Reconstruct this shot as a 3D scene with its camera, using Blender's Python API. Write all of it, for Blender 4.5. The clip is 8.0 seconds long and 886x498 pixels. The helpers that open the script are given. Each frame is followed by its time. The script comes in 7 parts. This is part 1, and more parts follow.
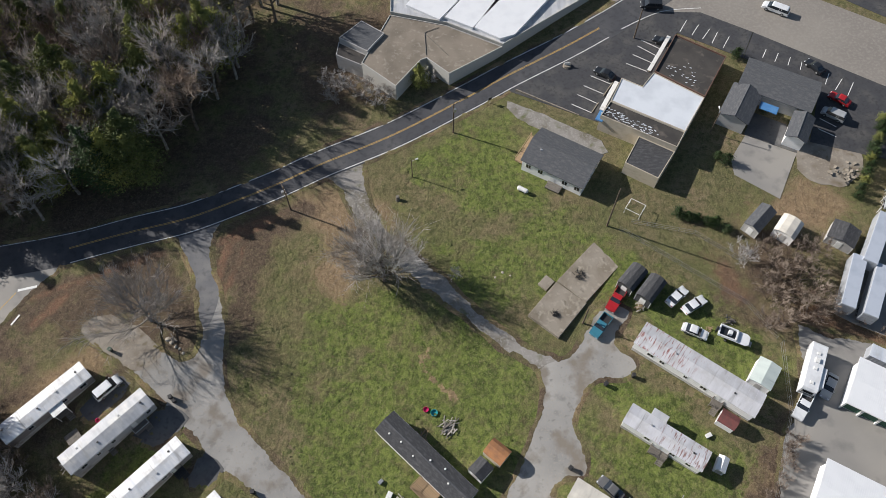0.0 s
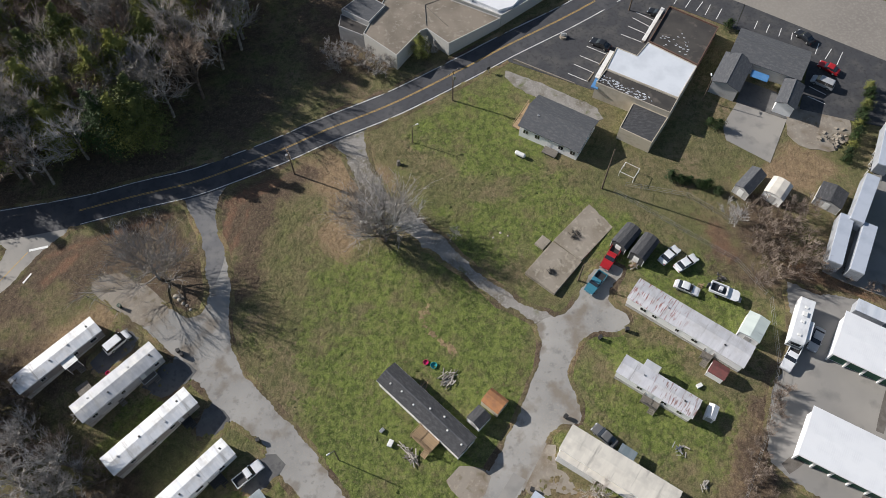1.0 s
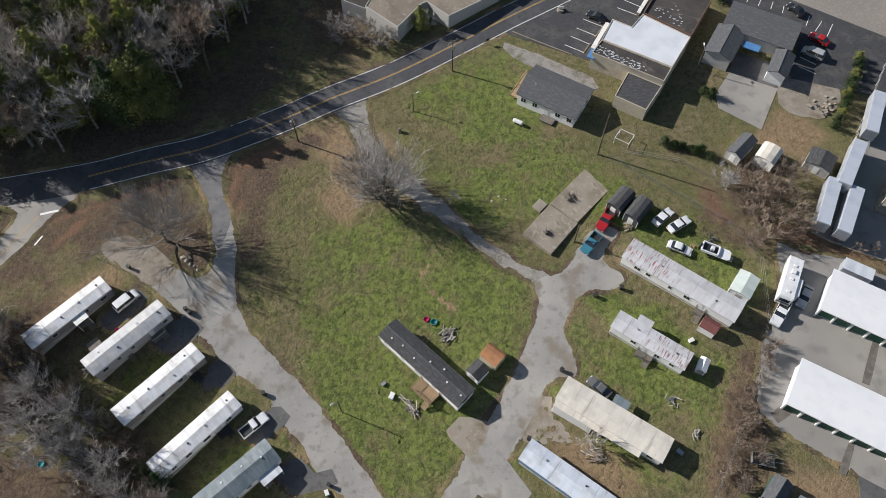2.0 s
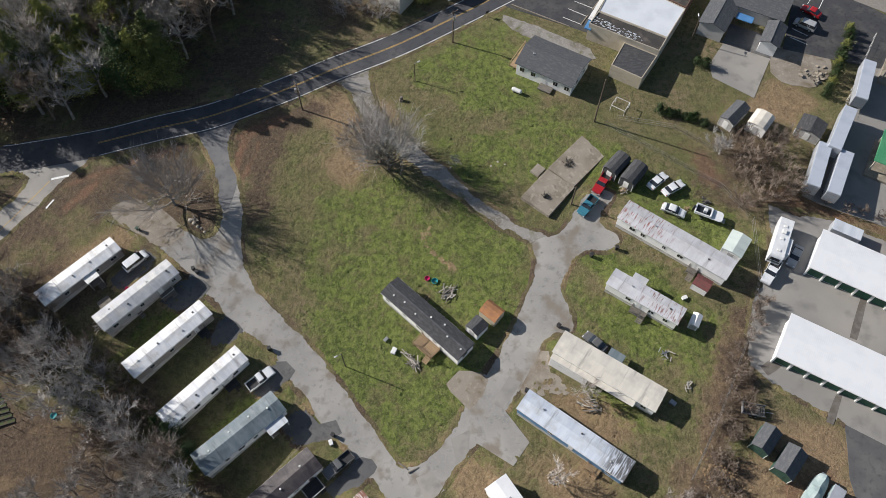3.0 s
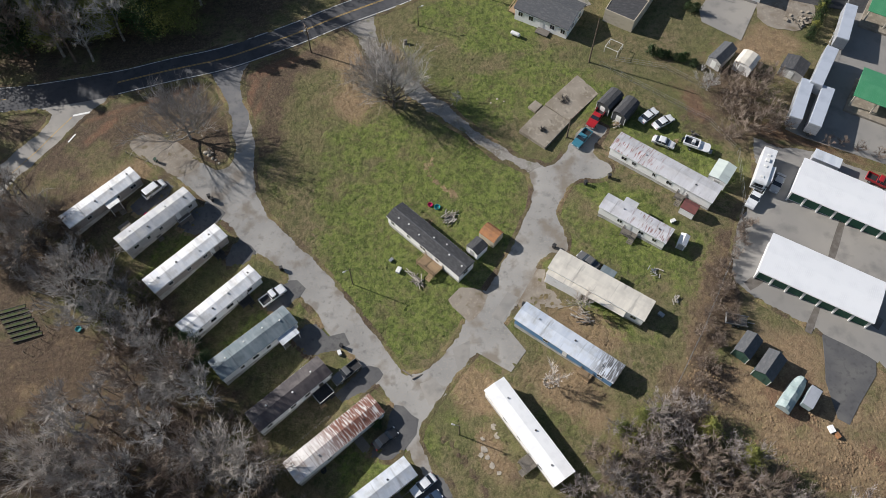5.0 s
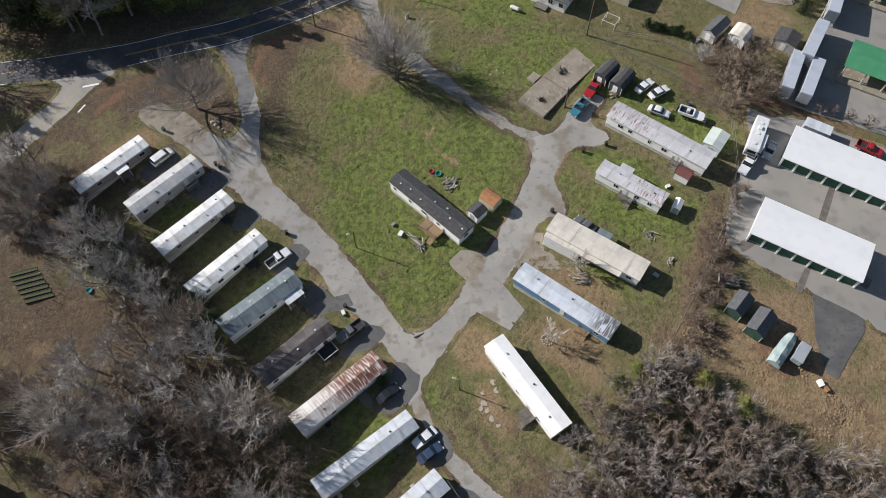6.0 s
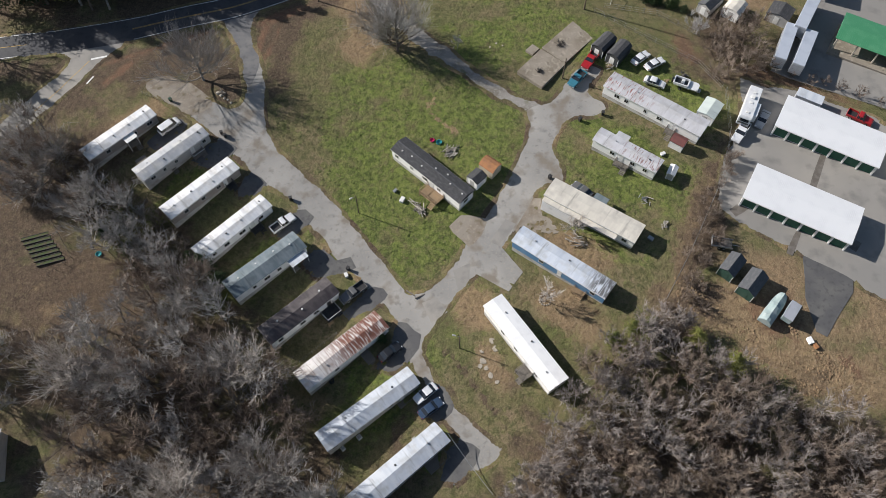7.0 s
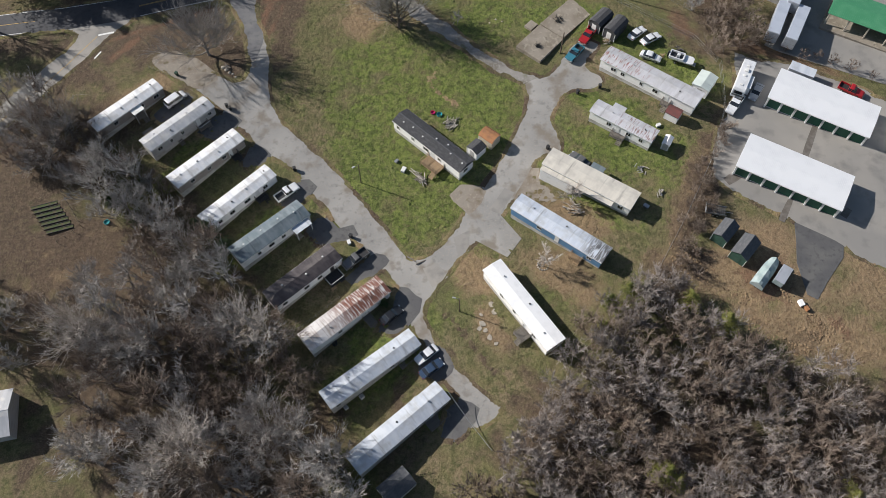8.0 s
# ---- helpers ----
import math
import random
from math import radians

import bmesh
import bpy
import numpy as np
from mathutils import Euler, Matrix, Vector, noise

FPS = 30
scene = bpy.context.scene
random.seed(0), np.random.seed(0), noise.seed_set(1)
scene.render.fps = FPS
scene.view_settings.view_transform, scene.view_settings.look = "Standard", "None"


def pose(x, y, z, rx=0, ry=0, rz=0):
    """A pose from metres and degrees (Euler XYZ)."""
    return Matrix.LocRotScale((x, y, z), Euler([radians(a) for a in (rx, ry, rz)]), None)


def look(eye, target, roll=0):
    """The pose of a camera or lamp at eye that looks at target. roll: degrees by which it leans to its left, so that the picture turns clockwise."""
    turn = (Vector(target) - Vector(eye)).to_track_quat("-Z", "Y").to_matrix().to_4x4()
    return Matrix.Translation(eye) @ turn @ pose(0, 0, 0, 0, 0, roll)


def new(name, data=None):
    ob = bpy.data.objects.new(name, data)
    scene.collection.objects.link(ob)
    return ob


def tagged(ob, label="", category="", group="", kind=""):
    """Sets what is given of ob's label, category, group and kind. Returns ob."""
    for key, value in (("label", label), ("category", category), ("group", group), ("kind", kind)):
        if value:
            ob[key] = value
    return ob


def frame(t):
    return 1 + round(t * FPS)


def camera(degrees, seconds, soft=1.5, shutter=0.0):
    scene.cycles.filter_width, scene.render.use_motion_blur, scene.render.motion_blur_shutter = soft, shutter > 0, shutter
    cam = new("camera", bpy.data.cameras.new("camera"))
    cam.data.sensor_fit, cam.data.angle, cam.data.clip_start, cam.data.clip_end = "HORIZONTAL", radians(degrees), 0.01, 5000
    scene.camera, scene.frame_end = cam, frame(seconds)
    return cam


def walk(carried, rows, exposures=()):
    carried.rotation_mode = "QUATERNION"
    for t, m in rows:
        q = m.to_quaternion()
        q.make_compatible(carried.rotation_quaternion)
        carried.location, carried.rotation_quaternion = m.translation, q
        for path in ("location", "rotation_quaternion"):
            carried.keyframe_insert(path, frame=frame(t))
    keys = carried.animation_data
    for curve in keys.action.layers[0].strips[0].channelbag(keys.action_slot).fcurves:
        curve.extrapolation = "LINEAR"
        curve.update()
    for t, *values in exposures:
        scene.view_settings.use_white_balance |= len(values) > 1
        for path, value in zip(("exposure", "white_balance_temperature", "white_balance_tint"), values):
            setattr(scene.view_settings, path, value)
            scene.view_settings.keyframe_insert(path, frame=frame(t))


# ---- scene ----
cam = camera(62.0, 8.0, soft=0.8)
METRES, EYE, TILT, LEAN, TURN = 63.0, 123.4, -60.8, 0.0, 0.0
ROWS = [
    (0.0, 0.0, 0.0, 0.0, -0.0, 0.0, -0.0),
    (0.5, 0.0008, -0.0322, -0.0594, -0.01, 0.02, -0.03),
    (1.0, 0.0011, -0.064, -0.1183, -0.01, 0.02, -0.05),
    (1.5, 0.0017, -0.0951, -0.1764, -0.01, 0.06, -0.05),
    (3.0, 0.0004, -0.1886, -0.3436, 0.0, -0.07, -0.12),
    (3.5, -0.0011, -0.2196, -0.3994, 0.0, -0.1, -0.16),
    (4.0, -0.0013, -0.2513, -0.4532, 0.05, -0.16, -0.17),
    (4.5, -0.0026, -0.283, -0.5076, 0.03, -0.2, -0.2),
    (6.0, -0.0065, -0.3755, -0.671, 0.03, -0.25, -0.25),
    (6.5, -0.0066, -0.4045, -0.7227, 0.04, -0.31, -0.29),
    (7.0, -0.0069, -0.434, -0.7743, 0.04, -0.38, -0.31),
    (7.5, -0.0079, -0.4619, -0.825, 0.04, -0.41, -0.3),
    (8.0, -0.0072, -0.4885, -0.8724, 0.05, -0.43, -0.33),
]
walk(cam, [(t, pose(0, 0, EYE, TILT, LEAN, TURN) @ pose(METRES * x, METRES * y, METRES * z, 90 + pitch, roll, yaw)) for t, x, y, z, yaw, pitch, roll in ROWS])

# ---- world and sun ----
SUN_ELEVATION, SUN_FROM = 27.0, (-0.92, 0.39)
world = bpy.data.worlds.new("world")
scene.world = world
world.use_nodes = True
wn = world.node_tree.nodes
sky = wn.new("ShaderNodeTexSky")
sky.sky_type = "NISHITA"
sky.sun_disc = False
sky.sun_elevation = radians(SUN_ELEVATION)
sky.sun_rotation = math.atan2(SUN_FROM[0], SUN_FROM[1])
world.node_tree.links.new(sky.outputs[0], wn["Background"].inputs[0])
wn["Background"].inputs[1].default_value = 0.07
sun = new("sun", bpy.data.lights.new("sun", "SUN"))
sun.data.energy, sun.data.angle, sun.data.color = 5.0, radians(0.55), (1.0, 0.953, 0.905)
flat = math.cos(radians(SUN_ELEVATION)) / math.hypot(*SUN_FROM)
sun.matrix_world = look((SUN_FROM[0] * flat * 300, SUN_FROM[1] * flat * 300, math.sin(radians(SUN_ELEVATION)) * 300), (0, 0, 0))
scene.view_settings.exposure = 0.37

# ---- the lie of the land ----
HILLS = [-0.68, -1.39, -0.88, 0.99, 0.23, -0.01, -0.53, -0.28, 0.66, 0.09,
         1.21, 0.21, 0.32, 0.14, -0.45, 0.32, -0.74, 0.07, 0.42, 0.09]
HILL_X, HILL_Y = (-70, -35, 0, 35, 70), (-20, 15, 50, 85)


def gz(x, y):
    """Height of the ground: it falls gently to the west and south."""
    z = -0.7 + 0.045 * x + 0.035 * y
    if abs(x) > 250 or abs(y) > 250:
        z = -0.7 + 0.045 * max(-250, min(250, x)) + 0.035 * max(-250, min(250, y))
    n = 0
    for cy in HILL_Y:
        for cx in HILL_X:
            d = (x - cx) ** 2 + (y - cy) ** 2
            if d < 16000:
                z += HILLS[n] * math.exp(-d / 1800.0)
            n += 1
    return z


# ---- mesh tools ----
def box(bm, x0, x1, y0, y1, z0, z1):
    v = [bm.verts.new(p) for p in ((x0, y0, z0), (x1, y0, z0), (x1, y1, z0), (x0, y1, z0), (x0, y0, z1), (x1, y0, z1), (x1, y1, z1), (x0, y1, z1))]
    for f in ((3, 2, 1, 0), (4, 5, 6, 7), (0, 1, 5, 4), (1, 2, 6, 5), (2, 3, 7, 6), (3, 0, 4, 7)):
        bm.faces.new([v[i] for i in f])
    return v


def prism(bm, poly, z0, z1):
    """An upright prism over a plan."""
    if sum(a[0] * b[1] - b[0] * a[1] for a, b in zip(poly, poly[1:] + poly[:1])) < 0:
        poly = poly[::-1]
    lo = [bm.verts.new((x, y, z0)) for x, y in poly]
    hi = [bm.verts.new((x, y, z1)) for x, y in poly]
    bm.faces.new(lo[::-1])
    bm.faces.new(hi)
    n = len(poly)
    for i in range(n):
        bm.faces.new((lo[i], lo[(i + 1) % n], hi[(i + 1) % n], hi[i]))


def slice_y(bm, profile, y0, y1, taper=None):
    """A profile in x and z, drawn out along y; taper(x, z) scales y."""
    if sum(a[0] * b[1] - b[0] * a[1] for a, b in zip(profile, profile[1:] + profile[:1])) < 0:
        profile = profile[::-1]
    k = taper or (lambda x, z: 1.0)
    a = [bm.verts.new((x, y0 * k(x, z), z)) for x, z in profile]
    b = [bm.verts.new((x, y1 * k(x, z), z)) for x, z in profile]
    bm.faces.new(a)
    bm.faces.new(b[::-1])
    n = len(profile)
    for i in range(n):
        bm.faces.new((a[(i + 1) % n], a[i], b[i], b[(i + 1) % n]))


def slice_x(bm, profile, x0, x1):
    """A profile in y and z, drawn out along x."""
    if sum(a[0] * b[1] - b[0] * a[1] for a, b in zip(profile, profile[1:] + profile[:1])) < 0:
        profile = profile[::-1]
    a = [bm.verts.new((x0, y, z)) for y, z in profile]
    b = [bm.verts.new((x1, y, z)) for y, z in profile]
    bm.faces.new(a[::-1])
    bm.faces.new(b)
    n = len(profile)
    for i in range(n):
        bm.faces.new((a[i], a[(i + 1) % n], b[(i + 1) % n], b[i]))


def rod(bm, p, q, r0, r1, n=6, caps=True):
    """A tapered round bar from p to q."""
    p, q = Vector(p), Vector(q)
    d = (q - p).normalized()
    s = d.orthogonal().normalized()
    t = d.cross(s)
    ring = [[bm.verts.new(c + (s * math.cos(a) + t * math.sin(a)) * r) for a in (2 * math.pi * i / n for i in range(n))] for c, r in ((p, r0), (q, r1))]
    for i in range(n):
        bm.faces.new((ring[0][i], ring[0][(i + 1) % n], ring[1][(i + 1) % n], ring[1][i]))
    if caps:
        bm.faces.new(ring[0][::-1])
        bm.faces.new(ring[1])


def bevel(bm, width, segments=1):
    bmesh.ops.bevel(bm, geom=list(bm.edges), offset=width, segments=segments, affect="EDGES", profile=0.6)
    return bm


def mesh_of(name, bm, material):
    me = bpy.data.meshes.new(name)
    bm.to_mesh(me)
    bm.free()
    for m in (material if isinstance(material, (list, tuple)) else (material,)):
        me.materials.append(m)
    return me


def part(name, bm, material, parent, label=""):
    """One mesh under a thing or under a part."""
    ob = new(name, mesh_of(name, bm, material))
    ob.parent = parent
    if label:
        ob["label"] = label
    return ob


def thing(name, x, y, yaw, label, category, group="", z=None, dz=0.0):
    ob = new(name)
    ob.empty_display_size = 0.5
    ob.matrix_world = pose(x, y, (gz(x, y) if z is None else z) + dz, 0, 0, yaw)
    return tagged(ob, label, category, group)


def solo(name, bm, material, label, category, kind="", group="", m=None):
    ob = new(name, mesh_of(name, bm, material))
    if m is not None:
        ob.matrix_world = m
    return tagged(ob, label, category, group, kind)


def B(*args):
    bm = bmesh.new()
    box(bm, *args)
    return bm


def BB(w, *args):
    return bevel(B(*args), w)


# ---- materials ----
def material(name, colour, rough=0.8, metal=0.0, spots=(), bump=0.0, bump_scale=40.0, coords="Object", spec=0.4):
    """A surface of one base colour with layers of (other colour, noise scale, where it begins, where it is full, detail, stretch xyz)."""
    m = bpy.data.materials.new(name)
    m.use_nodes = True
    n, l = m.node_tree.nodes, m.node_tree.links
    b = n["Principled BSDF"]
    b.inputs["Roughness"].default_value, b.inputs["Metallic"].default_value = rough, metal
    b.inputs["Specular IOR Level"].default_value = spec
    b.inputs["Base Color"].default_value = (*colour, 1)
    tc = n.new("ShaderNodeTexCoord")
    out = None
    for other, scale, lo, hi, detail, stretch in spots:
        mp = n.new("ShaderNodeMapping")
        mp.inputs["Scale"].default_value = stretch
        l.new(tc.outputs[coords], mp.inputs[0])
        no = n.new("ShaderNodeTexNoise")
        no.inputs["Scale"].default_value, no.inputs["Detail"].default_value = scale, detail
        l.new(mp.outputs[0], no.inputs["Vector"])
        r = n.new("ShaderNodeMapRange")
        r.inputs["From Min"].default_value, r.inputs["From Max"].default_value = lo, hi
        l.new(no.outputs[0], r.inputs[0])
        mix = n.new("ShaderNodeMix")
        mix.data_type = "RGBA"
        l.new(r.outputs[0], mix.inputs["Factor"])
        if out:
            l.new(out, mix.inputs["A"])
        else:
            mix.inputs["A"].default_value = (*colour, 1)
        mix.inputs["B"].default_value = (*other, 1)
        out = mix.outputs["Result"]
    if out:
        l.new(out, b.inputs["Base Color"])
    if bump:
        no = n.new("ShaderNodeTexNoise")
        no.inputs["Scale"].default_value, no.inputs["Detail"].default_value = bump_scale, 4
        l.new(tc.outputs[coords], no.inputs["Vector"])
        bp = n.new("ShaderNodeBump")
        bp.inputs["Strength"].default_value, bp.inputs["Distance"].default_value = bump, 0.05
        l.new(no.outputs[0], bp.inputs["Height"])
        l.new(bp.outputs[0], b.inputs["Normal"])
    return m


ONE = (1, 1, 1)
asphalt_old = material("old_asphalt", (0.25, 0.243, 0.23), 0.9, spots=(((0.33, 0.318, 0.297), 0.12, 0.4, 0.65, 4, ONE), ((0.185, 0.18, 0.172), 0.5, 0.56, 0.76, 6, ONE), ((0.31, 0.285, 0.25), 3.0, 0.52, 0.76, 6, ONE), ((0.2, 0.175, 0.145), 0.25, 0.52, 0.66, 7, ONE), ((0.16, 0.155, 0.145), 1.1, 0.6, 0.8, 8, ONE)), bump=0.4, bump_scale=7)
asphalt_road = material("road_asphalt", (0.055, 0.057, 0.064), 0.85, spots=(((0.085, 0.085, 0.088), 0.15, 0.42, 0.66, 4, ONE), ((0.04, 0.041, 0.046), 0.9, 0.5, 0.75, 5, ONE)), bump=0.25, bump_scale=12)
asphalt_dark = material("dark_asphalt", (0.05, 0.051, 0.056), 0.88, spots=(((0.085, 0.083, 0.08), 0.3, 0.45, 0.7, 5, ONE), ((0.035, 0.035, 0.038), 1.5, 0.5, 0.75, 5, ONE)), bump=0.3, bump_scale=10)
asphalt_drive = material("driveway_asphalt", (0.095, 0.094, 0.096), 0.88, spots=(((0.14, 0.137, 0.13), 0.3, 0.42, 0.68, 5, ONE), ((0.07, 0.069, 0.071), 1.2, 0.5, 0.75, 5, ONE)), bump=0.3, bump_scale=10)
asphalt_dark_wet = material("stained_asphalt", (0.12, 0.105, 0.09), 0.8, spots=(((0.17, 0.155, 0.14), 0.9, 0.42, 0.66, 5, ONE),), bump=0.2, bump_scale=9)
asphalt_grey = material("grey_lot_asphalt", (0.24, 0.23, 0.215), 0.9, spots=(((0.31, 0.29, 0.26), 0.08, 0.4, 0.65, 4, ONE), ((0.185, 0.178, 0.168), 0.35, 0.52, 0.75, 6, ONE)), bump=0.25, bump_scale=9)
highway = material("highway_concrete", (0.25, 0.228, 0.2), 0.9, spots=(((0.205, 0.185, 0.165), 0.06, 0.4, 0.7, 5, ONE), ((0.28, 0.26, 0.23), 1.8, 0.45, 0.8, 6, ONE)), bump=0.2)
# darker, bluer asphalt: the tree shade at the entrance is in its colour
asphalt_entry_shaded = material("entry_asphalt", (0.14, 0.14, 0.145), 0.9, spots=(((0.19, 0.185, 0.18), 0.3, 0.4, 0.66, 5, ONE), ((0.105, 0.104, 0.106), 0.9, 0.52, 0.76, 6, ONE)), bump=0.3, bump_scale=8)
gravel = material("gravel", (0.25, 0.235, 0.215), 0.95, spots=(((0.13, 0.115, 0.085), 0.25, 0.45, 0.66, 6, ONE), ((0.33, 0.31, 0.29), 2.5, 0.5, 0.75, 6, ONE), ((0.1, 0.11, 0.04), 0.45, 0.6, 0.78, 6, ONE)), bump=0.6, bump_scale=5)
dirt_pale = material("pale_dirt", (0.25, 0.222, 0.185), 0.95, spots=(((0.17, 0.135, 0.1), 0.4, 0.42, 0.66, 6, ONE), ((0.33, 0.29, 0.24), 1.6, 0.52, 0.74, 6, ONE), ((0.12, 0.1, 0.06), 0.8, 0.58, 0.74, 6, ONE)), bump=0.5, bump_scale=5)
concrete = material("weathered_concrete", (0.28, 0.245, 0.2), 0.92, spots=(((0.2, 0.17, 0.13), 0.25, 0.42, 0.64, 7, ONE), ((0.37, 0.33, 0.27), 0.9, 0.52, 0.72, 7, ONE), ((0.13, 0.11, 0.085), 0.8, 0.6, 0.76, 7, ONE)), bump=0.4, bump_scale=6)
paint_white = material("white_line_paint", (0.72, 0.72, 0.7), 0.8, spots=(((0.35, 0.35, 0.34), 1.2, 0.56, 0.8, 5, ONE),))
paint_yellow = material("yellow_line_paint", (0.5, 0.33, 0.1), 0.8, spots=(((0.2, 0.15, 0.08), 1.0, 0.5, 0.8, 5, ONE),))
glass = material("window_glass", (0.02, 0.024, 0.03), 0.08, spec=0.8)
trim_white = material("white_trim", (0.72, 0.72, 0.7), 0.6, spots=(((0.5, 0.49, 0.46), 1.0, 0.5, 0.8, 4, ONE),))
black_iron = material("black_iron", (0.03, 0.03, 0.032), 0.6, spots=(((0.07, 0.06, 0.05), 2.0, 0.5, 0.8, 4, ONE),))
steel = material("galvanised_steel", (0.42, 0.43, 0.44), 0.45, 0.7, spots=(((0.3, 0.3, 0.3), 3.0, 0.45, 0.7, 4, ONE),))
rubber = material("tyre_rubber", (0.025, 0.025, 0.026), 0.85, spots=(((0.05, 0.05, 0.048), 4.0, 0.5, 0.8, 3, ONE),))
deck_wood = material("weathered_deck_wood", (0.33, 0.23, 0.135), 0.85, spots=(((0.2, 0.15, 0.1), 1.5, 0.45, 0.7, 5, (1, 6, 1)),), bump=0.3)
grey_wood = material("grey_wood", (0.2, 0.18, 0.155), 0.9, spots=(((0.11, 0.1, 0.09), 1.5, 0.45, 0.7, 5, (1, 6, 1)),), bump=0.3)
pole_wood = material("pole_wood", (0.14, 0.105, 0.075), 0.9, spots=(((0.07, 0.055, 0.045), 1.5, 0.45, 0.7, 5, (6, 6, 0.5)),), bump=0.3)
bark = material("grey_bark", (0.3, 0.275, 0.245), 0.95, spots=(((0.11, 0.09, 0.075), 1.2, 0.4, 0.65, 4, ONE), ((0.42, 0.4, 0.365), 0.7, 0.52, 0.72, 4, ONE)))
bark_brown = material("brown_bark", (0.15, 0.115, 0.09), 0.95, spots=(((0.08, 0.06, 0.05), 1.2, 0.4, 0.65, 4, ONE), ((0.24, 0.2, 0.165), 0.7, 0.52, 0.72, 4, ONE)))


# ---- trees ----
def tube(verts, faces, pts, radii, n):
    """A bent tapered tube through the points, added to plain lists; the tip closes in a point."""
    start = len(verts)
    for i, (p, r) in enumerate(zip(pts, radii)):
        if i == len(pts) - 1:
            verts.append(tuple(p))
            break
        d = (pts[i + 1] - p).normalized()
        s = d.orthogonal().normalized()
        t = d.cross(s)
        for k in range(n):
            a = 2 * math.pi * k / n
            verts.append(tuple(p + (s * math.cos(a) + t * math.sin(a)) * r))
    for i in range(len(pts) - 1):
        for k in range(n):
            a, b = start + i * n + k, start + i * n + (k + 1) % n
            if i == len(pts) - 2:
                faces.append((a, b, start + (i + 1) * n))
            else:
                faces.append((a, b, b + n, a + n))


def limb(rnd, p, d, length, r, n, up=0.12, crook=0.22):
    """Points and radii of one crooked limb."""
    pts, rad, d = [p.copy()], [r], d.normalized()
    for i in range(n):
        d = (d + Vector((rnd.gauss(0, crook), rnd.gauss(0, crook), rnd.gauss(0, crook) + up))).normalized()
        pts.append(pts[-1] + d * length / n)
        rad.append(r * (1 - 0.8 * (i + 1) / n))
    return pts, rad


def bare_tree(seed, height, spread, stems=1, limbs=8, thick=1.0, dense=1.0, base=0.3, rise=0.8, fine=1.0):
    """Meshes of a leafless tree: its trunk with the limbs, and its crown of branches and twigs."""
    rnd = random.Random(seed)
    tv, tf, cv, cf = [], [], [], []
    for _ in range(stems):
        lean = Vector((rnd.gauss(0, 0.1), rnd.gauss(0, 0.1), 1)) if stems == 1 else Vector((rnd.gauss(0, 0.45), rnd.gauss(0, 0.45), 1))
        foot = Vector((0, 0, -0.4)) if stems == 1 else Vector((rnd.gauss(0, 0.5), rnd.gauss(0, 0.5), -0.4))
        tp, tr = limb(rnd, foot, lean, height * 0.85, height * 0.02 * thick / stems ** 0.4, 6, 0.1, 0.09)
        tube(tv, tf, tp, tr, 6)
        k = max(3, limbs // stems)
        for i in range(k):
            t = base + (0.95 - base) * (i + rnd.random() * 0.7) / k
            j = min(4, int(t * 6))
            p = tp[j].lerp(tp[j + 1], t * 6 - j if t * 6 - j < 1 else 0.9)
            a = i * 2.4 + rnd.random()
            out = Vector((math.cos(a), math.sin(a), rise * (0.6 + t)))
            ln = spread * (1.05 - 0.6 * t) * rnd.uniform(0.75, 1.15)
            lp, lr = limb(rnd, p, out, ln, tr[j] * 0.6, 5, 0.08, 0.11)
            tube(tv, tf, lp, lr, 4)
            for b in range(int(7 * dense)):
                s = 0.2 + 0.8 * (b + rnd.random()) / (7 * dense)
                q = min(4, int(s * 5))
                bp = lp[q].lerp(lp[q + 1], min(0.95, s * 5 - q))
                bd = (lp[q + 1] - lp[q]).normalized() + Vector((rnd.gauss(0, 0.5), rnd.gauss(0, 0.5), rnd.gauss(0.15, 0.4)))
                bl = ln * rnd.uniform(0.4, 0.65)
                bpts, brad = limb(rnd, bp, bd, bl, max(0.026, lr[q] * 0.42), 3, 0.08, 0.1)
                tube(cv, cf, bpts, brad, 3)
                for w in range(int(7 * dense)):
                    s2 = 0.1 + 0.9 * (w + rnd.random()) / (7 * dense)
                    q2 = min(2, int(s2 * 3))
                    wp = bpts[q2].lerp(bpts[q2 + 1], min(0.95, s2 * 3 - q2))
                    wd = (bpts[q2 + 1] - bpts[q2]).normalized() + Vector((rnd.gauss(0, 0.45), rnd.gauss(0, 0.45), rnd.gauss(0.15, 0.35)))
                    wl = bl * rnd.uniform(0.5, 0.9)
                    tip = wp + (wd.normalized() + Vector((0, 0, 0.15))).normalized() * wl
                    tube(cv, cf, [wp, tip], [0.024 * fine, 0], 3)
                    for _ in range(2):
                        m = wp.lerp(tip, rnd.uniform(0.1, 0.8))
                        e = m + (wd.normalized() + Vector((rnd.gauss(0, 0.45), rnd.gauss(0, 0.45), rnd.gauss(0.15, 0.35)))).normalized() * wl * rnd.uniform(0.5, 0.9)
                        tube(cv, cf, [m, e], [0.021 * fine, 0], 3)
    out = []
    for name, v, f in (("trunk", tv, tf), ("crown", cv, cf)):
        me = bpy.data.meshes.new(name)
        me.from_pydata(v, [], f)
        out.append(me)
    return out


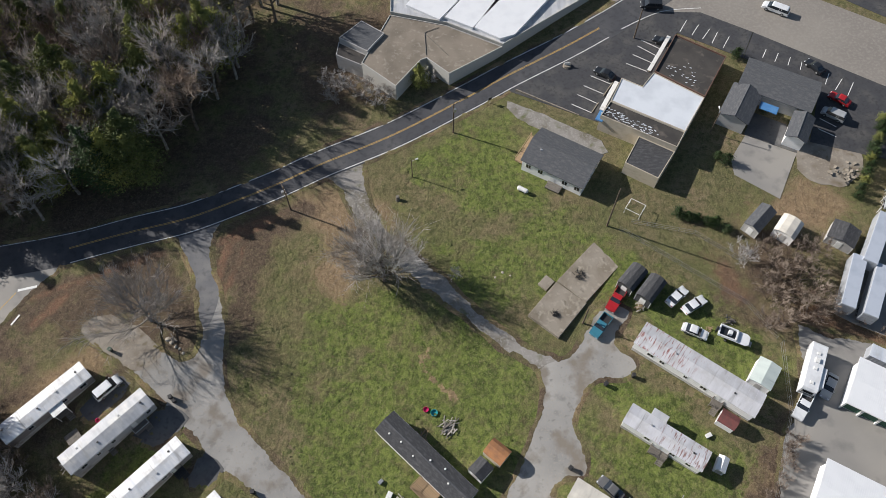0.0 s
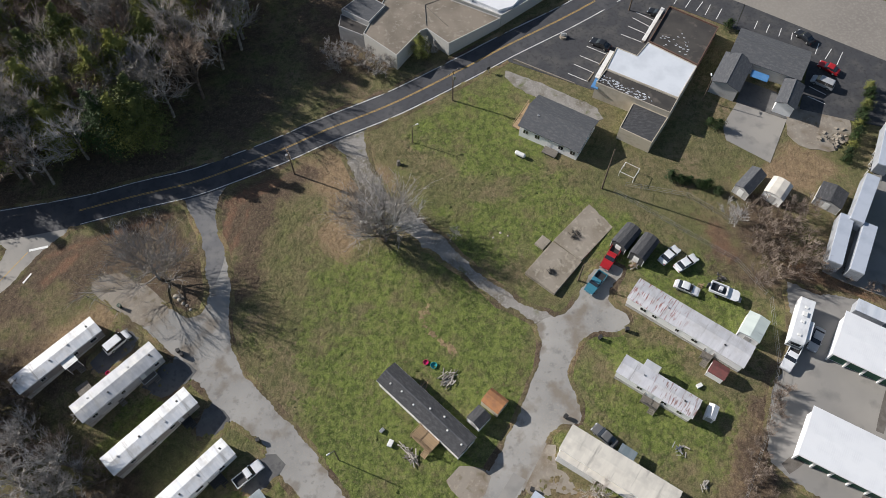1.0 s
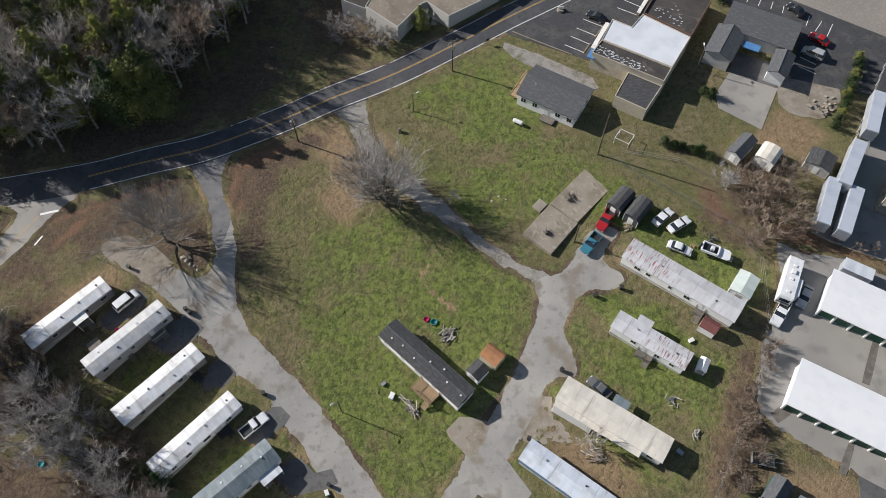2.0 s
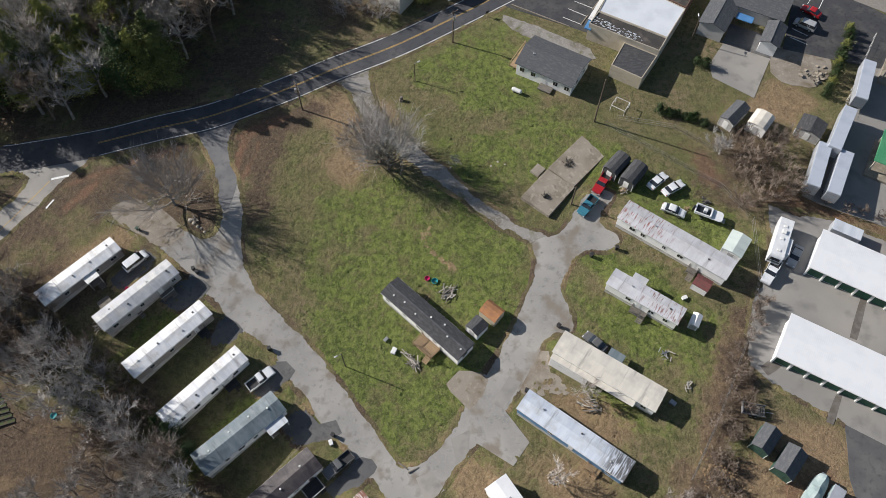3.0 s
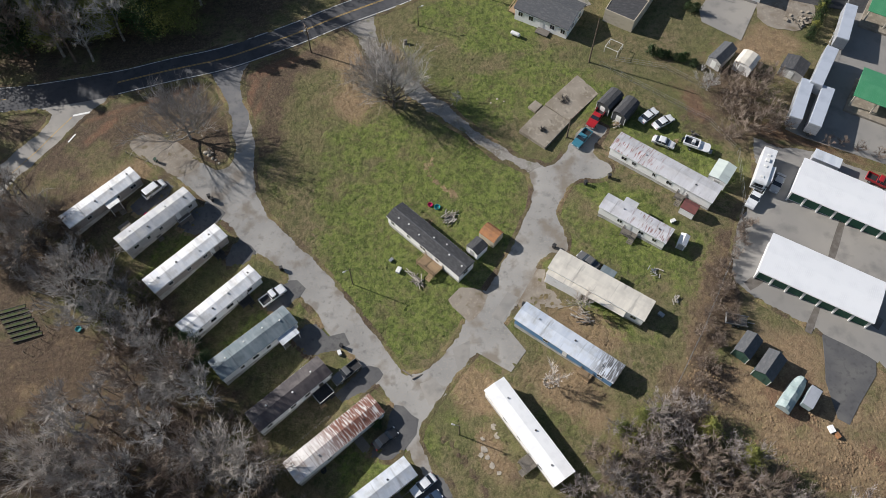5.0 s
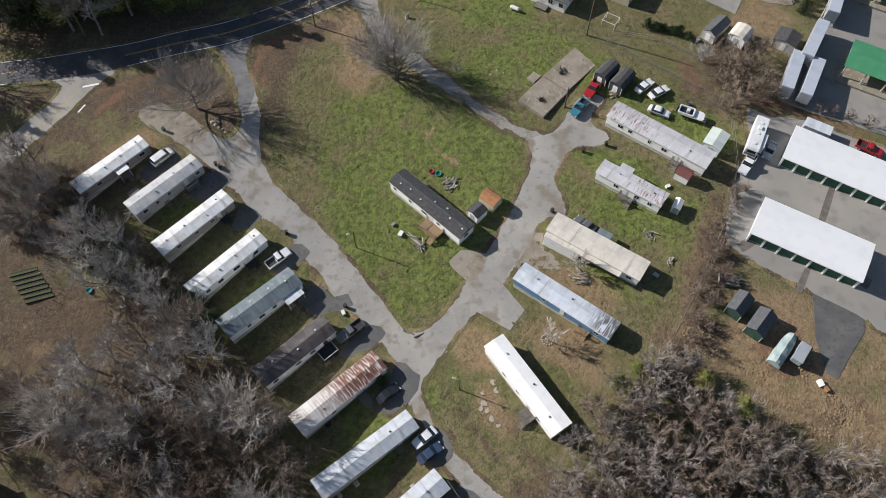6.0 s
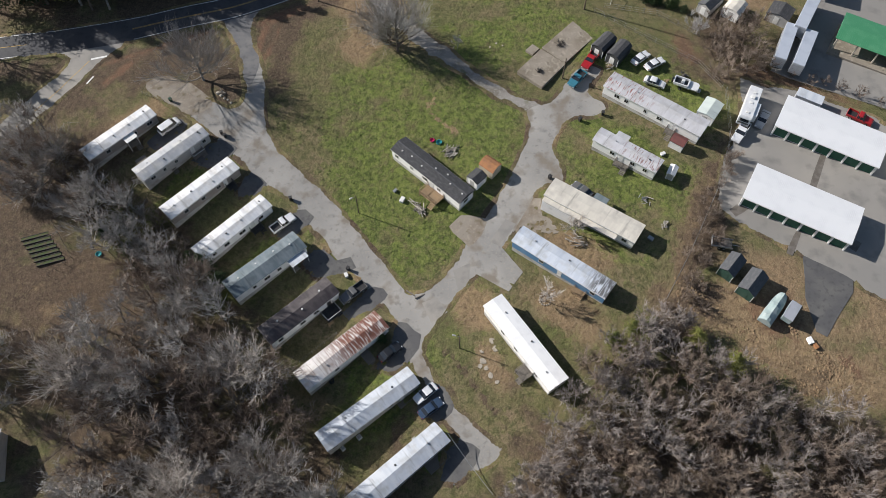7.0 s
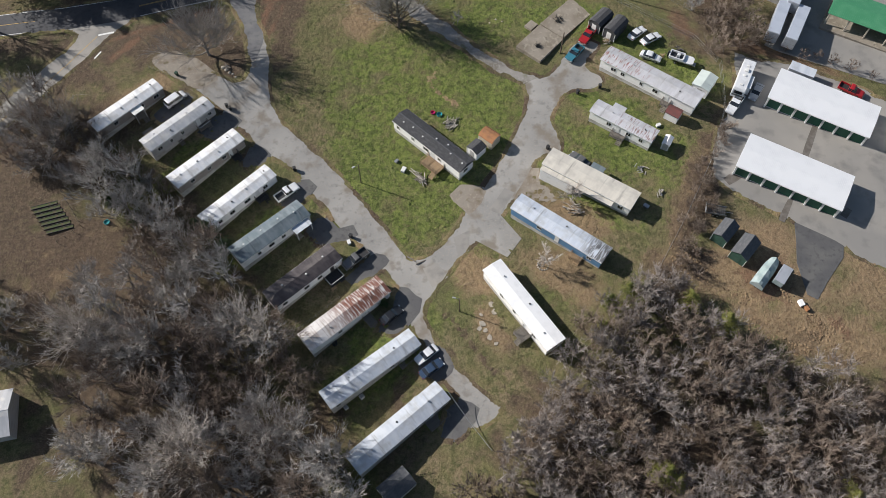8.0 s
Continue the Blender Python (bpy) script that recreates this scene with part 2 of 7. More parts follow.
def leafy_tree(seed, height, spread, clumps, leaves, size, shape="cone"):
    """Meshes of an evergreen: trunk with limbs, and a crown of small leaf tufts in uneven clumps."""
    rnd = random.Random(seed)
    tv, tf, cv, cf = [], [], [], []
    tp, tr = limb(rnd, Vector((0, 0, -0.4)), Vector((0, 0, 1)), height, height * 0.016, 6, 0.2, 0.05)
    tube(tv, tf, tp, tr, 6)
    for i in range(clumps):
        t = (0.12 if shape == "bush" else 0.3) + (0.86 if shape == "bush" else 0.68) * (i + rnd.random()) / clumps
        a = i * 2.4 + rnd.random()
        j = min(5, int(t * 6))
        p = tp[j].lerp(tp[j + 1], t * 6 - j)
        reach = spread * ((1.1 - t) if shape == "cone" else math.sin(math.pi * min(1, t + 0.15)) * 0.9 + 0.15) * rnd.uniform(0.6, 1.1)
        d = Vector((math.cos(a), math.sin(a), rnd.uniform(-0.1, 0.45)))
        lp, lr = limb(rnd, p, d, reach, 0.07, 3)
        tube(tv, tf, lp, lr, 4)
        for _ in range(leaves):
            s = rnd.random() ** 0.7 * 2.999
            q = int(s)
            c = lp[q].lerp(lp[q + 1], s - q) + Vector((rnd.gauss(0, 1), rnd.gauss(0, 1), rnd.gauss(0, 0.6))) * reach * 0.2
            u = Vector((rnd.gauss(0, 1), rnd.gauss(0, 1), rnd.gauss(0.3, 0.6))).normalized() * size * rnd.uniform(0.6, 1.4)
            w = u.orthogonal().normalized() * size * 0.35
            b = len(cv)
            cv += [tuple(c - w), tuple(c + w), tuple(c + u), tuple(c + u * 0.5 + u.cross(w).normalized() * size * 0.25)]
            cf += [(b, b + 1, b + 3), (b + 1, b + 2, b + 3), (b + 2, b, b + 3)]
    out = []
    for name, v, f in (("trunk", tv, tf), ("crown", cv, cf)):
        me = bpy.data.meshes.new(name)
        me.from_pydata(v, [], f)
        out.append(me)
    return out


def vary(m, low, high):
    """Lets each tree differ a little in tone."""
    n, l = m.node_tree.nodes, m.node_tree.links
    b = n["Principled BSDF"]
    src = b.inputs["Base Color"].links[0].from_socket
    info = n.new("ShaderNodeObjectInfo")
    mix = n.new("ShaderNodeMix")
    mix.data_type, mix.blend_type = "RGBA", "MULTIPLY"
    mix.inputs["Factor"].default_value = 1.0
    ramp = n.new("ShaderNodeMix")
    ramp.data_type = "RGBA"
    ramp.inputs["A"].default_value, ramp.inputs["B"].default_value = (*low, 1), (*high, 1)
    l.new(info.outputs["Random"], ramp.inputs["Factor"])
    l.new(src, mix.inputs["A"])
    l.new(ramp.outputs["Result"], mix.inputs["B"])
    l.new(mix.outputs["Result"], b.inputs["Base Color"])
    return m


twig_grey = vary(material("grey_twigs", (0.43, 0.41, 0.39), 0.9, spots=(((0.26, 0.24, 0.22), 0.25, 0.42, 0.62, 3, ONE), ((0.55, 0.53, 0.505), 0.4, 0.52, 0.7, 3, ONE)), spec=0.2), (0.75, 0.72, 0.7), (1.15, 1.15, 1.15))
twig_brown = vary(material("brown_twigs", (0.25, 0.21, 0.178), 0.9, spots=(((0.13, 0.095, 0.075), 0.25, 0.42, 0.62, 3, ONE), ((0.35, 0.3, 0.255), 0.4, 0.52, 0.7, 3, ONE)), spec=0.2), (0.75, 0.72, 0.7), (1.2, 1.15, 1.1))
leaf_pine = vary(material("pine_needles", (0.23, 0.245, 0.075), 0.7, spots=(((0.12, 0.145, 0.05), 0.6, 0.42, 0.62, 3, ONE), ((0.26, 0.25, 0.085), 1.1, 0.55, 0.75, 3, ONE)), spec=0.2), (0.6, 0.65, 0.7), (1.15, 1.1, 1.0))
twig_pale = vary(material("pale_twigs", (0.55, 0.5, 0.45), 0.9, spots=(((0.4, 0.35, 0.31), 0.3, 0.42, 0.62, 3, ONE), ((0.68, 0.64, 0.59), 0.5, 0.52, 0.7, 3, ONE)), spec=0.2), (0.95, 0.95, 0.95), (1.05, 1.05, 1.05))
twig_soft = vary(material("rosy_grey_twigs", (0.29, 0.255, 0.235), 0.9, spots=(((0.16, 0.135, 0.12), 0.25, 0.42, 0.62, 3, ONE), ((0.4, 0.36, 0.335), 0.4, 0.52, 0.7, 3, ONE)), spec=0.2), (0.85, 0.85, 0.85), (1.15, 1.15, 1.15))
leaf_lime = vary(material("yellow_green_needles", (0.3, 0.3, 0.085), 0.7, spots=(((0.2, 0.215, 0.065), 0.6, 0.42, 0.62, 3, ONE), ((0.38, 0.36, 0.12), 1.1, 0.55, 0.75, 3, ONE)), spec=0.2), (0.9, 0.9, 0.9), (1.05, 1.05, 1.0))
leaf_dark = vary(material("dark_evergreen_leaves", (0.035, 0.062, 0.02), 0.6, spots=(((0.06, 0.09, 0.03), 1.4, 0.5, 0.7, 3, ONE),), spec=0.3), (0.75, 0.75, 0.75), (1.2, 1.2, 1.1))

TALL = [bare_tree(s, 12, 5.0, 1, 11, 1.1, 0.88, 0.32, 0.8, 1.5) for s in (11, 12, 13)]
BROAD = [bare_tree(s, 8, 8.5, 1, 18, 1.8, 1.15, 0.14, 0.5, 1.2) for s in (21, 22)]
FAN = [bare_tree(s, 9.5, 8.2, 1, 15, 1.7, 1.1, 0.1, 0.85, 1.15) for s in (26, 27)]
BRUSH = [bare_tree(s, 7.5, 3.4, 4, 16, 0.9, 0.8, 0.2, 0.7, 1.6) for s in (31, 32, 33, 34)]
THICKET = [bare_tree(s, 6.5, 3.4, 2, 14, 1.2, 0.72, 0.22, 0.8, 1.6) for s in (36, 37, 38, 39)]
SMALL = [bare_tree(s, 5, 2.6, 1, 9, 0.9, 0.9, 0.25) for s in (41, 42)]
PINE = [leafy_tree(s, 13, 4.2, 60, 84, 0.34, "bush") for s in (51, 52, 53)]
BUSH = [leafy_tree(s, 3.4, 1.7, 34, 60, 0.19, "bush") for s in (61, 62)]
CEDAR = [leafy_tree(s, 7, 2.6, 44, 80, 0.24, "bush") for s in (71, 72)]


def plant(name, kind, mats, x, y, size, turn, label, group, category="tree"):
    t = thing(name, x, y, turn, label, category, group)
    t.scale = (size, size, size)
    for me, mat in zip(kind, mats):
        if not me.materials:
            me.materials.append(mat)
        ob = new(me.name.split(".")[0], me)
        ob.parent = t
        if ob.data.materials[0] is not mat:
            ob.material_slots[0].link = "OBJECT"
            ob.material_slots[0].material = mat
    return t


def inside(x, y, poly):
    hit = False
    for (ax, ay), (bx, by) in zip(poly, poly[1:] + poly[:1]):
        if (ay > y) != (by > y) and x < (bx - ax) * (y - ay) / (by - ay) + ax:
            hit = not hit
    return hit


def wood(seed, poly, spacing, pick):
    """Places in a wood, no two nearer than about the spacing."""
    rnd = random.Random(seed)
    xs, ys = [p[0] for p in poly], [p[1] for p in poly]
    y = min(ys)
    while y < max(ys):
        x = min(xs)
        while x < max(xs):
            px, py = x + rnd.uniform(-0.42, 0.42) * spacing, y + rnd.uniform(-0.42, 0.42) * spacing
            if inside(px, py, poly):
                pick(rnd, px, py)
            x += spacing
        y += spacing

# ---- ground ----
def soft(x, y, spots, wobble):
    """How strongly a cover of (x, y, reach along x, reach along y, turn) blobs lies at a place, 0 to 1."""
    best = 0.0
    for cx, cy, rx, ry, turn in spots:
        c, s = math.cos(radians(turn)), math.sin(radians(turn))
        dx, dy = x - cx, y - cy
        d = math.hypot((dx * c + dy * s) / rx, (dy * c - dx * s) / ry)
        best = max(best, min(1.0, max(0.0, (1.42 + 1.3 * wobble - d) * 1.0)))
    return best


# leaf litter; blobs near the oak and entrance also paint in tree shade
LITTER_AND_SHADE = [(-58, 66, 12, 3, 22), (-47, 55, 4, 6, 0), (4.5, -13.5, 12, 0.45, -54), (-71, 57, 12, 6, 30), (-52, 62, 9, 6, 0), (-66, 78, 26, 6, 22), (-42, 92, 7, 12, 0), (-75, 118, 52, 30, 15), (-100, 85, 40, 12, 8), (-88, 18, 24, 34, 20), (-60, -8, 26, 22, -42), (-42, -38, 34, 24, -20), (36, -32, 24, 17, 10), (66, -38, 30, 18, 20), (20, -30, 12, 9, 30),
          (-62, 59.5, 21, 7.5, 22), (-84, 51, 11, 10, 0), (-51, 59, 7, 7, 0), (-94, 58, 9, 6, 10), (60, 60, 10, 9, -30), (-14, 118, 26, 14, 30), (-38, 66, 9, 6, 40), (-37, 58, 4, 8, -14), (50.5, 16, 4.2, 24, -28), (46, 1, 5, 6, -30), (-32, 75, 10, 3, 28), (-62, 64, 14, 3, 18)]
CLAY = [(59, -3, 5, 4, -30), (-64, 64, 14, 0.7, 22), (-42.6, 63, 0.8, 7, -12), (51, 62, 2.2, 6, 30), (72, 50.5, 14, 1.6, -26), (-40.8, 58, 0.7, 8, -14), (-37, 73.5, 7, 0.9, 28), (69.6, -11.6, 1.2, 2.4, 20), (-72, 57, 6, 1.2, 48)]
STRAW = [(-3.4, 46.2, 3, 0.45, -75), (0.8, 40.6, 5, 0.4, -42), (-2.2, 47.0, 2.6, 0.35, -75), (8, -10, 2.4, 4.5, 20), (-21, 63, 6.5, 4.5, 10), (48, 14, 3.5, 20, -28), (52, 0, 7, 10, -40), (66, -12, 14, 6, -20), (78, -2, 9, 6, 30), (68, 76, 9, 5, 10), (-76, 8, 12, 5, 15), (-20, 78, 11, 7, -30), (20, 0, 9, 6, -30), (24, 12, 9, 3, -35), (-66, 44, 12, 4, 42), (6, 0, 4, 5, 40), (66, -5, 9, 7, -10), (57, 2, 8, 8, -30), (74, -16, 10, 6, 10), (-74, 3, 10, 5, 20), (54, -4, 9, 8, -40)]
LUSH = [(4, 42, 24, 12, -30), (-52, 28, 14, 4, 46), (-36, 10, 18, 4, 46), (-12, -16, 16, 6, 46), (8, 36, 8, 10, 0), (8, 92, 10, 8, 20), (36, 26, 12, 5, -35), (30, 12, 8, 3, -35), (50, 46, 8, 6, -30), (14, 66, 14, 8, 20), (-8, 24, 22, 14, -35), (30, 62, 6, 12, 30), (42, 52, 14, 7, -32), (34, 36, 14, 4, -35), (3, -24, 6, 4, 30), (12, 84, 10, 9, 0), (-74, 22, 5, 8, 10)]


def spread(lo, hi, step, far):
    """Even steps in the middle, growing ones outside."""
    n = int(round((hi - lo) / step))
    mid = [lo + i * (hi - lo) / n for i in range(n + 1)]
    out, d = [], step
    while (out[-1] if out else 0) < far:
        d *= 1.35
        out.append((out[-1] if out else 0) + d)
    return [lo - o for o in out[::-1]] + mid + [hi + o for o in out]


def ground_sheet():
    xs, ys = spread(-112, 112, 1.1, 2600), spread(-62, 146, 1.1, 2600)
    verts, cover = [], []
    for y in ys:
        for x in xs:
            near = -115 < x < 115 and -66 < y < 150
            z = gz(x, y)
            w = noise.noise(Vector((x * 0.09, y * 0.09, 0))) * 0.55 + noise.noise(Vector((x * 0.3, y * 0.3, 3))) * 0.4
            if near:
                z += noise.noise(Vector((x * 0.4, y * 0.4, 7))) * 0.05 - 0.03
            verts.append((x, y, z))
            if near:
                cover.append((soft(x, y, LITTER_AND_SHADE, w), soft(x, y, CLAY, w), soft(x, y, STRAW, w), soft(x, y, LUSH, w)))
            else:
                cover.append((0.5 + w, 0, 0.2, 0))
    nx = len(xs)
    faces = [(j * nx + i, j * nx + i + 1, (j + 1) * nx + i + 1, (j + 1) * nx + i) for j in range(len(ys) - 1) for i in range(nx - 1)]
    me = bpy.data.meshes.new("ground")
    me.from_pydata(verts, [], faces)
    for n, name in enumerate(("litter", "clay", "straw", "lush")):
        a = me.attributes.new(name, "FLOAT", "POINT")
        a.data.foreach_set("value", [c[n] for c in cover])
    me.polygons.foreach_set("use_smooth", [True] * len(me.polygons))
    me.materials.append(ground_material())
    tagged(new("ground", me), "winter lawn of patchy green grass, leaf litter and bare clay", "ground", kind="structure")


def ground_material():
    m = bpy.data.materials.new("lawn_litter_and_clay")
    m.use_nodes = True
    n, l = m.node_tree.nodes, m.node_tree.links
    b = n["Principled BSDF"]
    b.inputs["Roughness"].default_value, b.inputs["Specular IOR Level"].default_value = 0.95, 0.15
    tc = n.new("ShaderNodeTexCoord")

    def tex(scale, detail=5, rough=0.6):
        no = n.new("ShaderNodeTexNoise")
        no.inputs["Scale"].default_value, no.inputs["Detail"].default_value, no.inputs["Roughness"].default_value = scale, detail, rough
        l.new(tc.outputs["Object"], no.inputs["Vector"])
        return no.outputs[0]

    def ramp(v, lo, hi):
        r = n.new("ShaderNodeMapRange")
        r.inputs[1].default_value, r.inputs[2].default_value = lo, hi
        l.new(v, r.inputs[0])
        return r.outputs[0]

    def op(kind, a, c):
        o = n.new("ShaderNodeMath")
        o.operation = kind
        for i, v in enumerate((a, c)):
            if isinstance(v, (int, float)):
                o.inputs[i].default_value = v
            else:
                l.new(v, o.inputs[i])
        return o.outputs[0]

    def mix(f, a, c):
        o = n.new("ShaderNodeMix")
        o.data_type = "RGBA"
        l.new(f, o.inputs["Factor"])
        for key, v in (("A", a), ("B", c)):
            if isinstance(v, tuple):
                o.inputs[key].default_value = (*v, 1)
            else:
                l.new(v, o.inputs[key])
        return o.outputs["Result"]

    def attr(name):
        a = n.new("ShaderNodeAttribute")
        a.attribute_name = name
        return a.outputs["Fac"]

    def amount(name, grain):
        return ramp(op("ADD", attr(name), op("MULTIPLY", op("SUBTRACT", grain, 0.5), 1.8)), 0.2, 0.82)

    coarse, mid, fine, tuft, grain = tex(0.07), tex(0.35, 6), tex(2.2, 6, 0.7), tex(0.9, 6, 0.7), tex(5.0, 4, 0.75)
    grass = mix(ramp(mid, 0.38, 0.62), (0.162, 0.136, 0.072), (0.215, 0.162, 0.108))
    grass = mix(ramp(coarse, 0.4, 0.6), grass, (0.13, 0.13, 0.056))
    grass = mix(ramp(tuft, 0.47, 0.62), grass, (0.08, 0.088, 0.038))
    lush = mix(ramp(tuft, 0.42, 0.6), (0.158, 0.2, 0.046), (0.062, 0.092, 0.022))
    lush = mix(ramp(fine, 0.54, 0.72), lush, (0.215, 0.232, 0.085))
    col = mix(op("MULTIPLY", amount("lush", mid), 0.9), grass, lush)
    col = mix(op("MULTIPLY", ramp(tex(0.55, 7, 0.72), 0.5, 0.66), 0.45), col, (0.055, 0.062, 0.024))
    col = mix(op("MULTIPLY", ramp(tex(0.2, 7, 0.7), 0.5, 0.66), 0.5), col, (0.185, 0.138, 0.084))
    straw = mix(ramp(tuft, 0.4, 0.65), (0.3, 0.205, 0.125), (0.17, 0.115, 0.074))
    straw = mix(ramp(fine, 0.5, 0.75), straw, (0.4, 0.3, 0.2))
    col = mix(op("MULTIPLY", amount("straw", tuft), 0.85), col, straw)
    litter = mix(ramp(tuft, 0.38, 0.64), (0.115, 0.08, 0.058), (0.066, 0.047, 0.037))
    litter = mix(ramp(fine, 0.5, 0.75), litter, (0.18, 0.135, 0.102))
    col = mix(op("MULTIPLY", amount("litter", mid), 0.95), col, litter)
    clay = mix(ramp(mid, 0.38, 0.62), (0.215, 0.118, 0.078), (0.135, 0.083, 0.058))
    col = mix(op("MULTIPLY", amount("clay", tuft), 0.8), col, clay)
    col = mix(op("MULTIPLY", ramp(tex(1.3, 6, 0.75), 0.54, 0.7), 0.45), col, (0.27, 0.23, 0.13))
    col = mix(op("MULTIPLY", ramp(grain, 0.5, 0.7), 0.65), col, (0.042, 0.038, 0.018))
    col = mix(op("MULTIPLY", ramp(grain, 0.45, 0.3), 0.45), col, (0.32, 0.275, 0.16))
    l.new(col, b.inputs["Base Color"])
    bp = n.new("ShaderNodeBump")
    bp.inputs["Strength"].default_value, bp.inputs["Distance"].default_value = 0.8, 0.3
    l.new(op("ADD", tuft, op("MULTIPLY", fine, 0.6)), bp.inputs["Height"])
    l.new(bp.outputs[0], b.inputs["Normal"])
    return m


ground_sheet()


def grass_tufts(plots, keep_off):
    """Low clumps of uncut grass over the lawns."""
    r = random.Random(17)
    v, f, cover = [], [], []
    for poly, count in plots:
        xs, ys = [p[0] for p in poly], [p[1] for p in poly]
        made = 0
        while made < count:
            x, y = r.uniform(min(xs), max(xs)), r.uniform(min(ys), max(ys))
            if not inside(x, y, poly):
                made += 0.3
                continue
            made += 1
            if noise.noise(Vector((x * 0.16, y * 0.16, 2))) + 0.5 * r.random() < 0.05:
                continue
            if any(inside(x, y, q) for q in keep_off):
                continue
            z, k, h = gz(x, y) - 0.04, r.uniform(0.4, 1.0), r.uniform(0.07, 0.15)
            n, b, a0 = 6, len(v), r.uniform(0, 6)
            for i in range(n):
                a = a0 + 6.283 * i / n
                q = k * r.uniform(0.6, 1.3)
                v.append((x + math.cos(a) * q, y + math.sin(a) * q, z))
            v.append((x + r.gauss(0, 0.12), y + r.gauss(0, 0.12), z + h))
            f.extend((b + i, b + (i + 1) % n, b + n) for i in range(n))
            w = noise.noise(Vector((x * 0.09, y * 0.09, 0))) * 0.55 + noise.noise(Vector((x * 0.3, y * 0.3, 3))) * 0.4
            c = (soft(x, y, LITTER_AND_SHADE, w), soft(x, y, CLAY, w), soft(x, y, STRAW, w), min(1.0, soft(x, y, LUSH, w) + 0.25))
            cover += [c] * (n + 1)
    me = bpy.data.meshes.new("grass")
    me.from_pydata(v, [], f)
    for n, name in enumerate(("litter", "clay", "straw", "lush")):
        a = me.attributes.new(name, "FLOAT", "POINT")
        a.data.foreach_set("value", [c[n] for c in cover])
    me.polygons.foreach_set("use_smooth", [True] * len(me.polygons))
    me.materials.append(bpy.data.materials["lawn_litter_and_clay"])
    tagged(new("grass", me), "uneven clumps of uncut winter grass on the lawns", "grass", kind="stuff")


grass_tufts((
    ([(-38, 60), (-37, 44), (-33, 36), (-22, 25), (-13, 13), (-6, 5), (-3, 6), (1, 11), (11, 27), (15, 37), (15, 43), (6, 49), (-3, 55), (-14, 63), (-22, 72), (-34, 70)], 7000),
    ([(-13, 82), (-10, 76), (-4, 69), (4, 61), (12, 53), (19, 61), (29, 73), (30, 76), (18, 78), (12, 84), (14, 94), (6, 96), (-6, 88)], 4500),
    ([(36, 68), (53, 55), (57, 45), (56, 35), (52, 24), (44, 10), (38, 0), (30, -6), (22, -14), (14, -24), (11, -24), (0, -9), (4, 3), (13, 13), (20, 24), (26, 28), (24, 34), (29, 40), (34, 44), (36, 52)], 4500),
    ([(-66, 48), (-60, 46), (-52, 40), (-44, 31), (-38, 24), (-30, 14), (-22, 4), (-14, -4), (-8, -14), (-2, -24), (0, -30), (-10, -44), (-20, -30), (-30, -8), (-44, 8), (-58, 22), (-74, 34)], 2500),
    ([(45, 9), (52, 10), (51, 3), (60, -6), (66, -10), (58, -14), (44, -7), (41, -1)], 2600),
    ([(64, -10), (76, 2), (84, -2), (84, -14), (66, -19)], 1500),
), ([(8.0, 10.8), (11.0, 12.6), (15, 7.0), (11.7, 2.6), (6, 6.2)], [(0.4, 17.2), (2.9, 19.8), (5.6, 20), (8, 17.4), (4.2, 12)], [(-60, 48), (-40, 31), (-24, 16), (-12, 3), (-2, -16), (4, -26), (8, -28), (0, -8), (-20, 20), (-36, 38)]))


def clods(poly, count):
    """Rough lumps of turned earth."""
    r = random.Random(23)
    v, f = [], []
    xs, ys = [p[0] for p in poly], [p[1] for p in poly]
    for _ in range(count):
        x, y = r.uniform(min(xs), max(xs)), r.uniform(min(ys), max(ys))
        if not inside(x, y, poly) or noise.noise(Vector((x * 0.3, y * 0.3, 5))) + r.uniform(-0.5, 0.5) < 0:
            continue
        k, h, b, z, a0 = r.uniform(0.12, 0.36), r.uniform(0.07, 0.18), len(v), gz(x, y) - 0.05, r.uniform(0, 6)
        for ring, up in ((1.0, 0.0), (0.6, 0.75)):
            for i in range(6):
                a = a0 + 1.047 * i
                q = k * ring * r.uniform(0.7, 1.25)
                v.append((x + math.cos(a) * q, y + math.sin(a) * q, z + h * up * r.uniform(0.7, 1.2)))
        v.append((x, y, z + h))
        f.extend((b + i, b + (i + 1) % 6, b + 6 + (i + 1) % 6, b + 6 + i) for i in range(6))
        f.extend((b + 6 + i, b + 6 + (i + 1) % 6, b + 12) for i in range(6))
    me = bpy.data.meshes.new("earth_clods")
    me.from_pydata(v, [], f)
    for name, val in (("litter", 0.15), ("clay", 0.3), ("straw", 1.0), ("lush", 0.0)):
        me.attributes.new(name, "FLOAT", "POINT").data.foreach_set("value", [val] * len(v))
    me.materials.append(bpy.data.materials["lawn_litter_and_clay"])
    tagged(new("earth_clods", me), "rough straw-brown clods of turned earth", "earth", kind="stuff")


clods([(42, 5), (49, 4), (55, -0.5), (64, -7), (74, -14), (72, -19), (60, -17), (50, -10), (42, -4)], 4200)


# ---- paved surfaces, laid over the ground ----
def smooth(points, step=2.0):
    """A rounded line through the points (Catmull-Rom)."""
    p = [points[0], *points, points[-1]]
    out = []
    for a, b, c, d in zip(p, p[1:], p[2:], p[3:]):
        n = max(1, int(math.dist(b, c) / step))
        for i in range(n):
            t = i / n
            out.append(tuple(0.5 * (2 * b[k] + (c[k] - a[k]) * t + (2 * a[k] - 5 * b[k] + 4 * c[k] - d[k]) * t * t + (3 * b[k] - a[k] - 3 * c[k] + d[k]) * t ** 3) for k in (0, 1)))
    return out + [points[-1]]


LAID = []


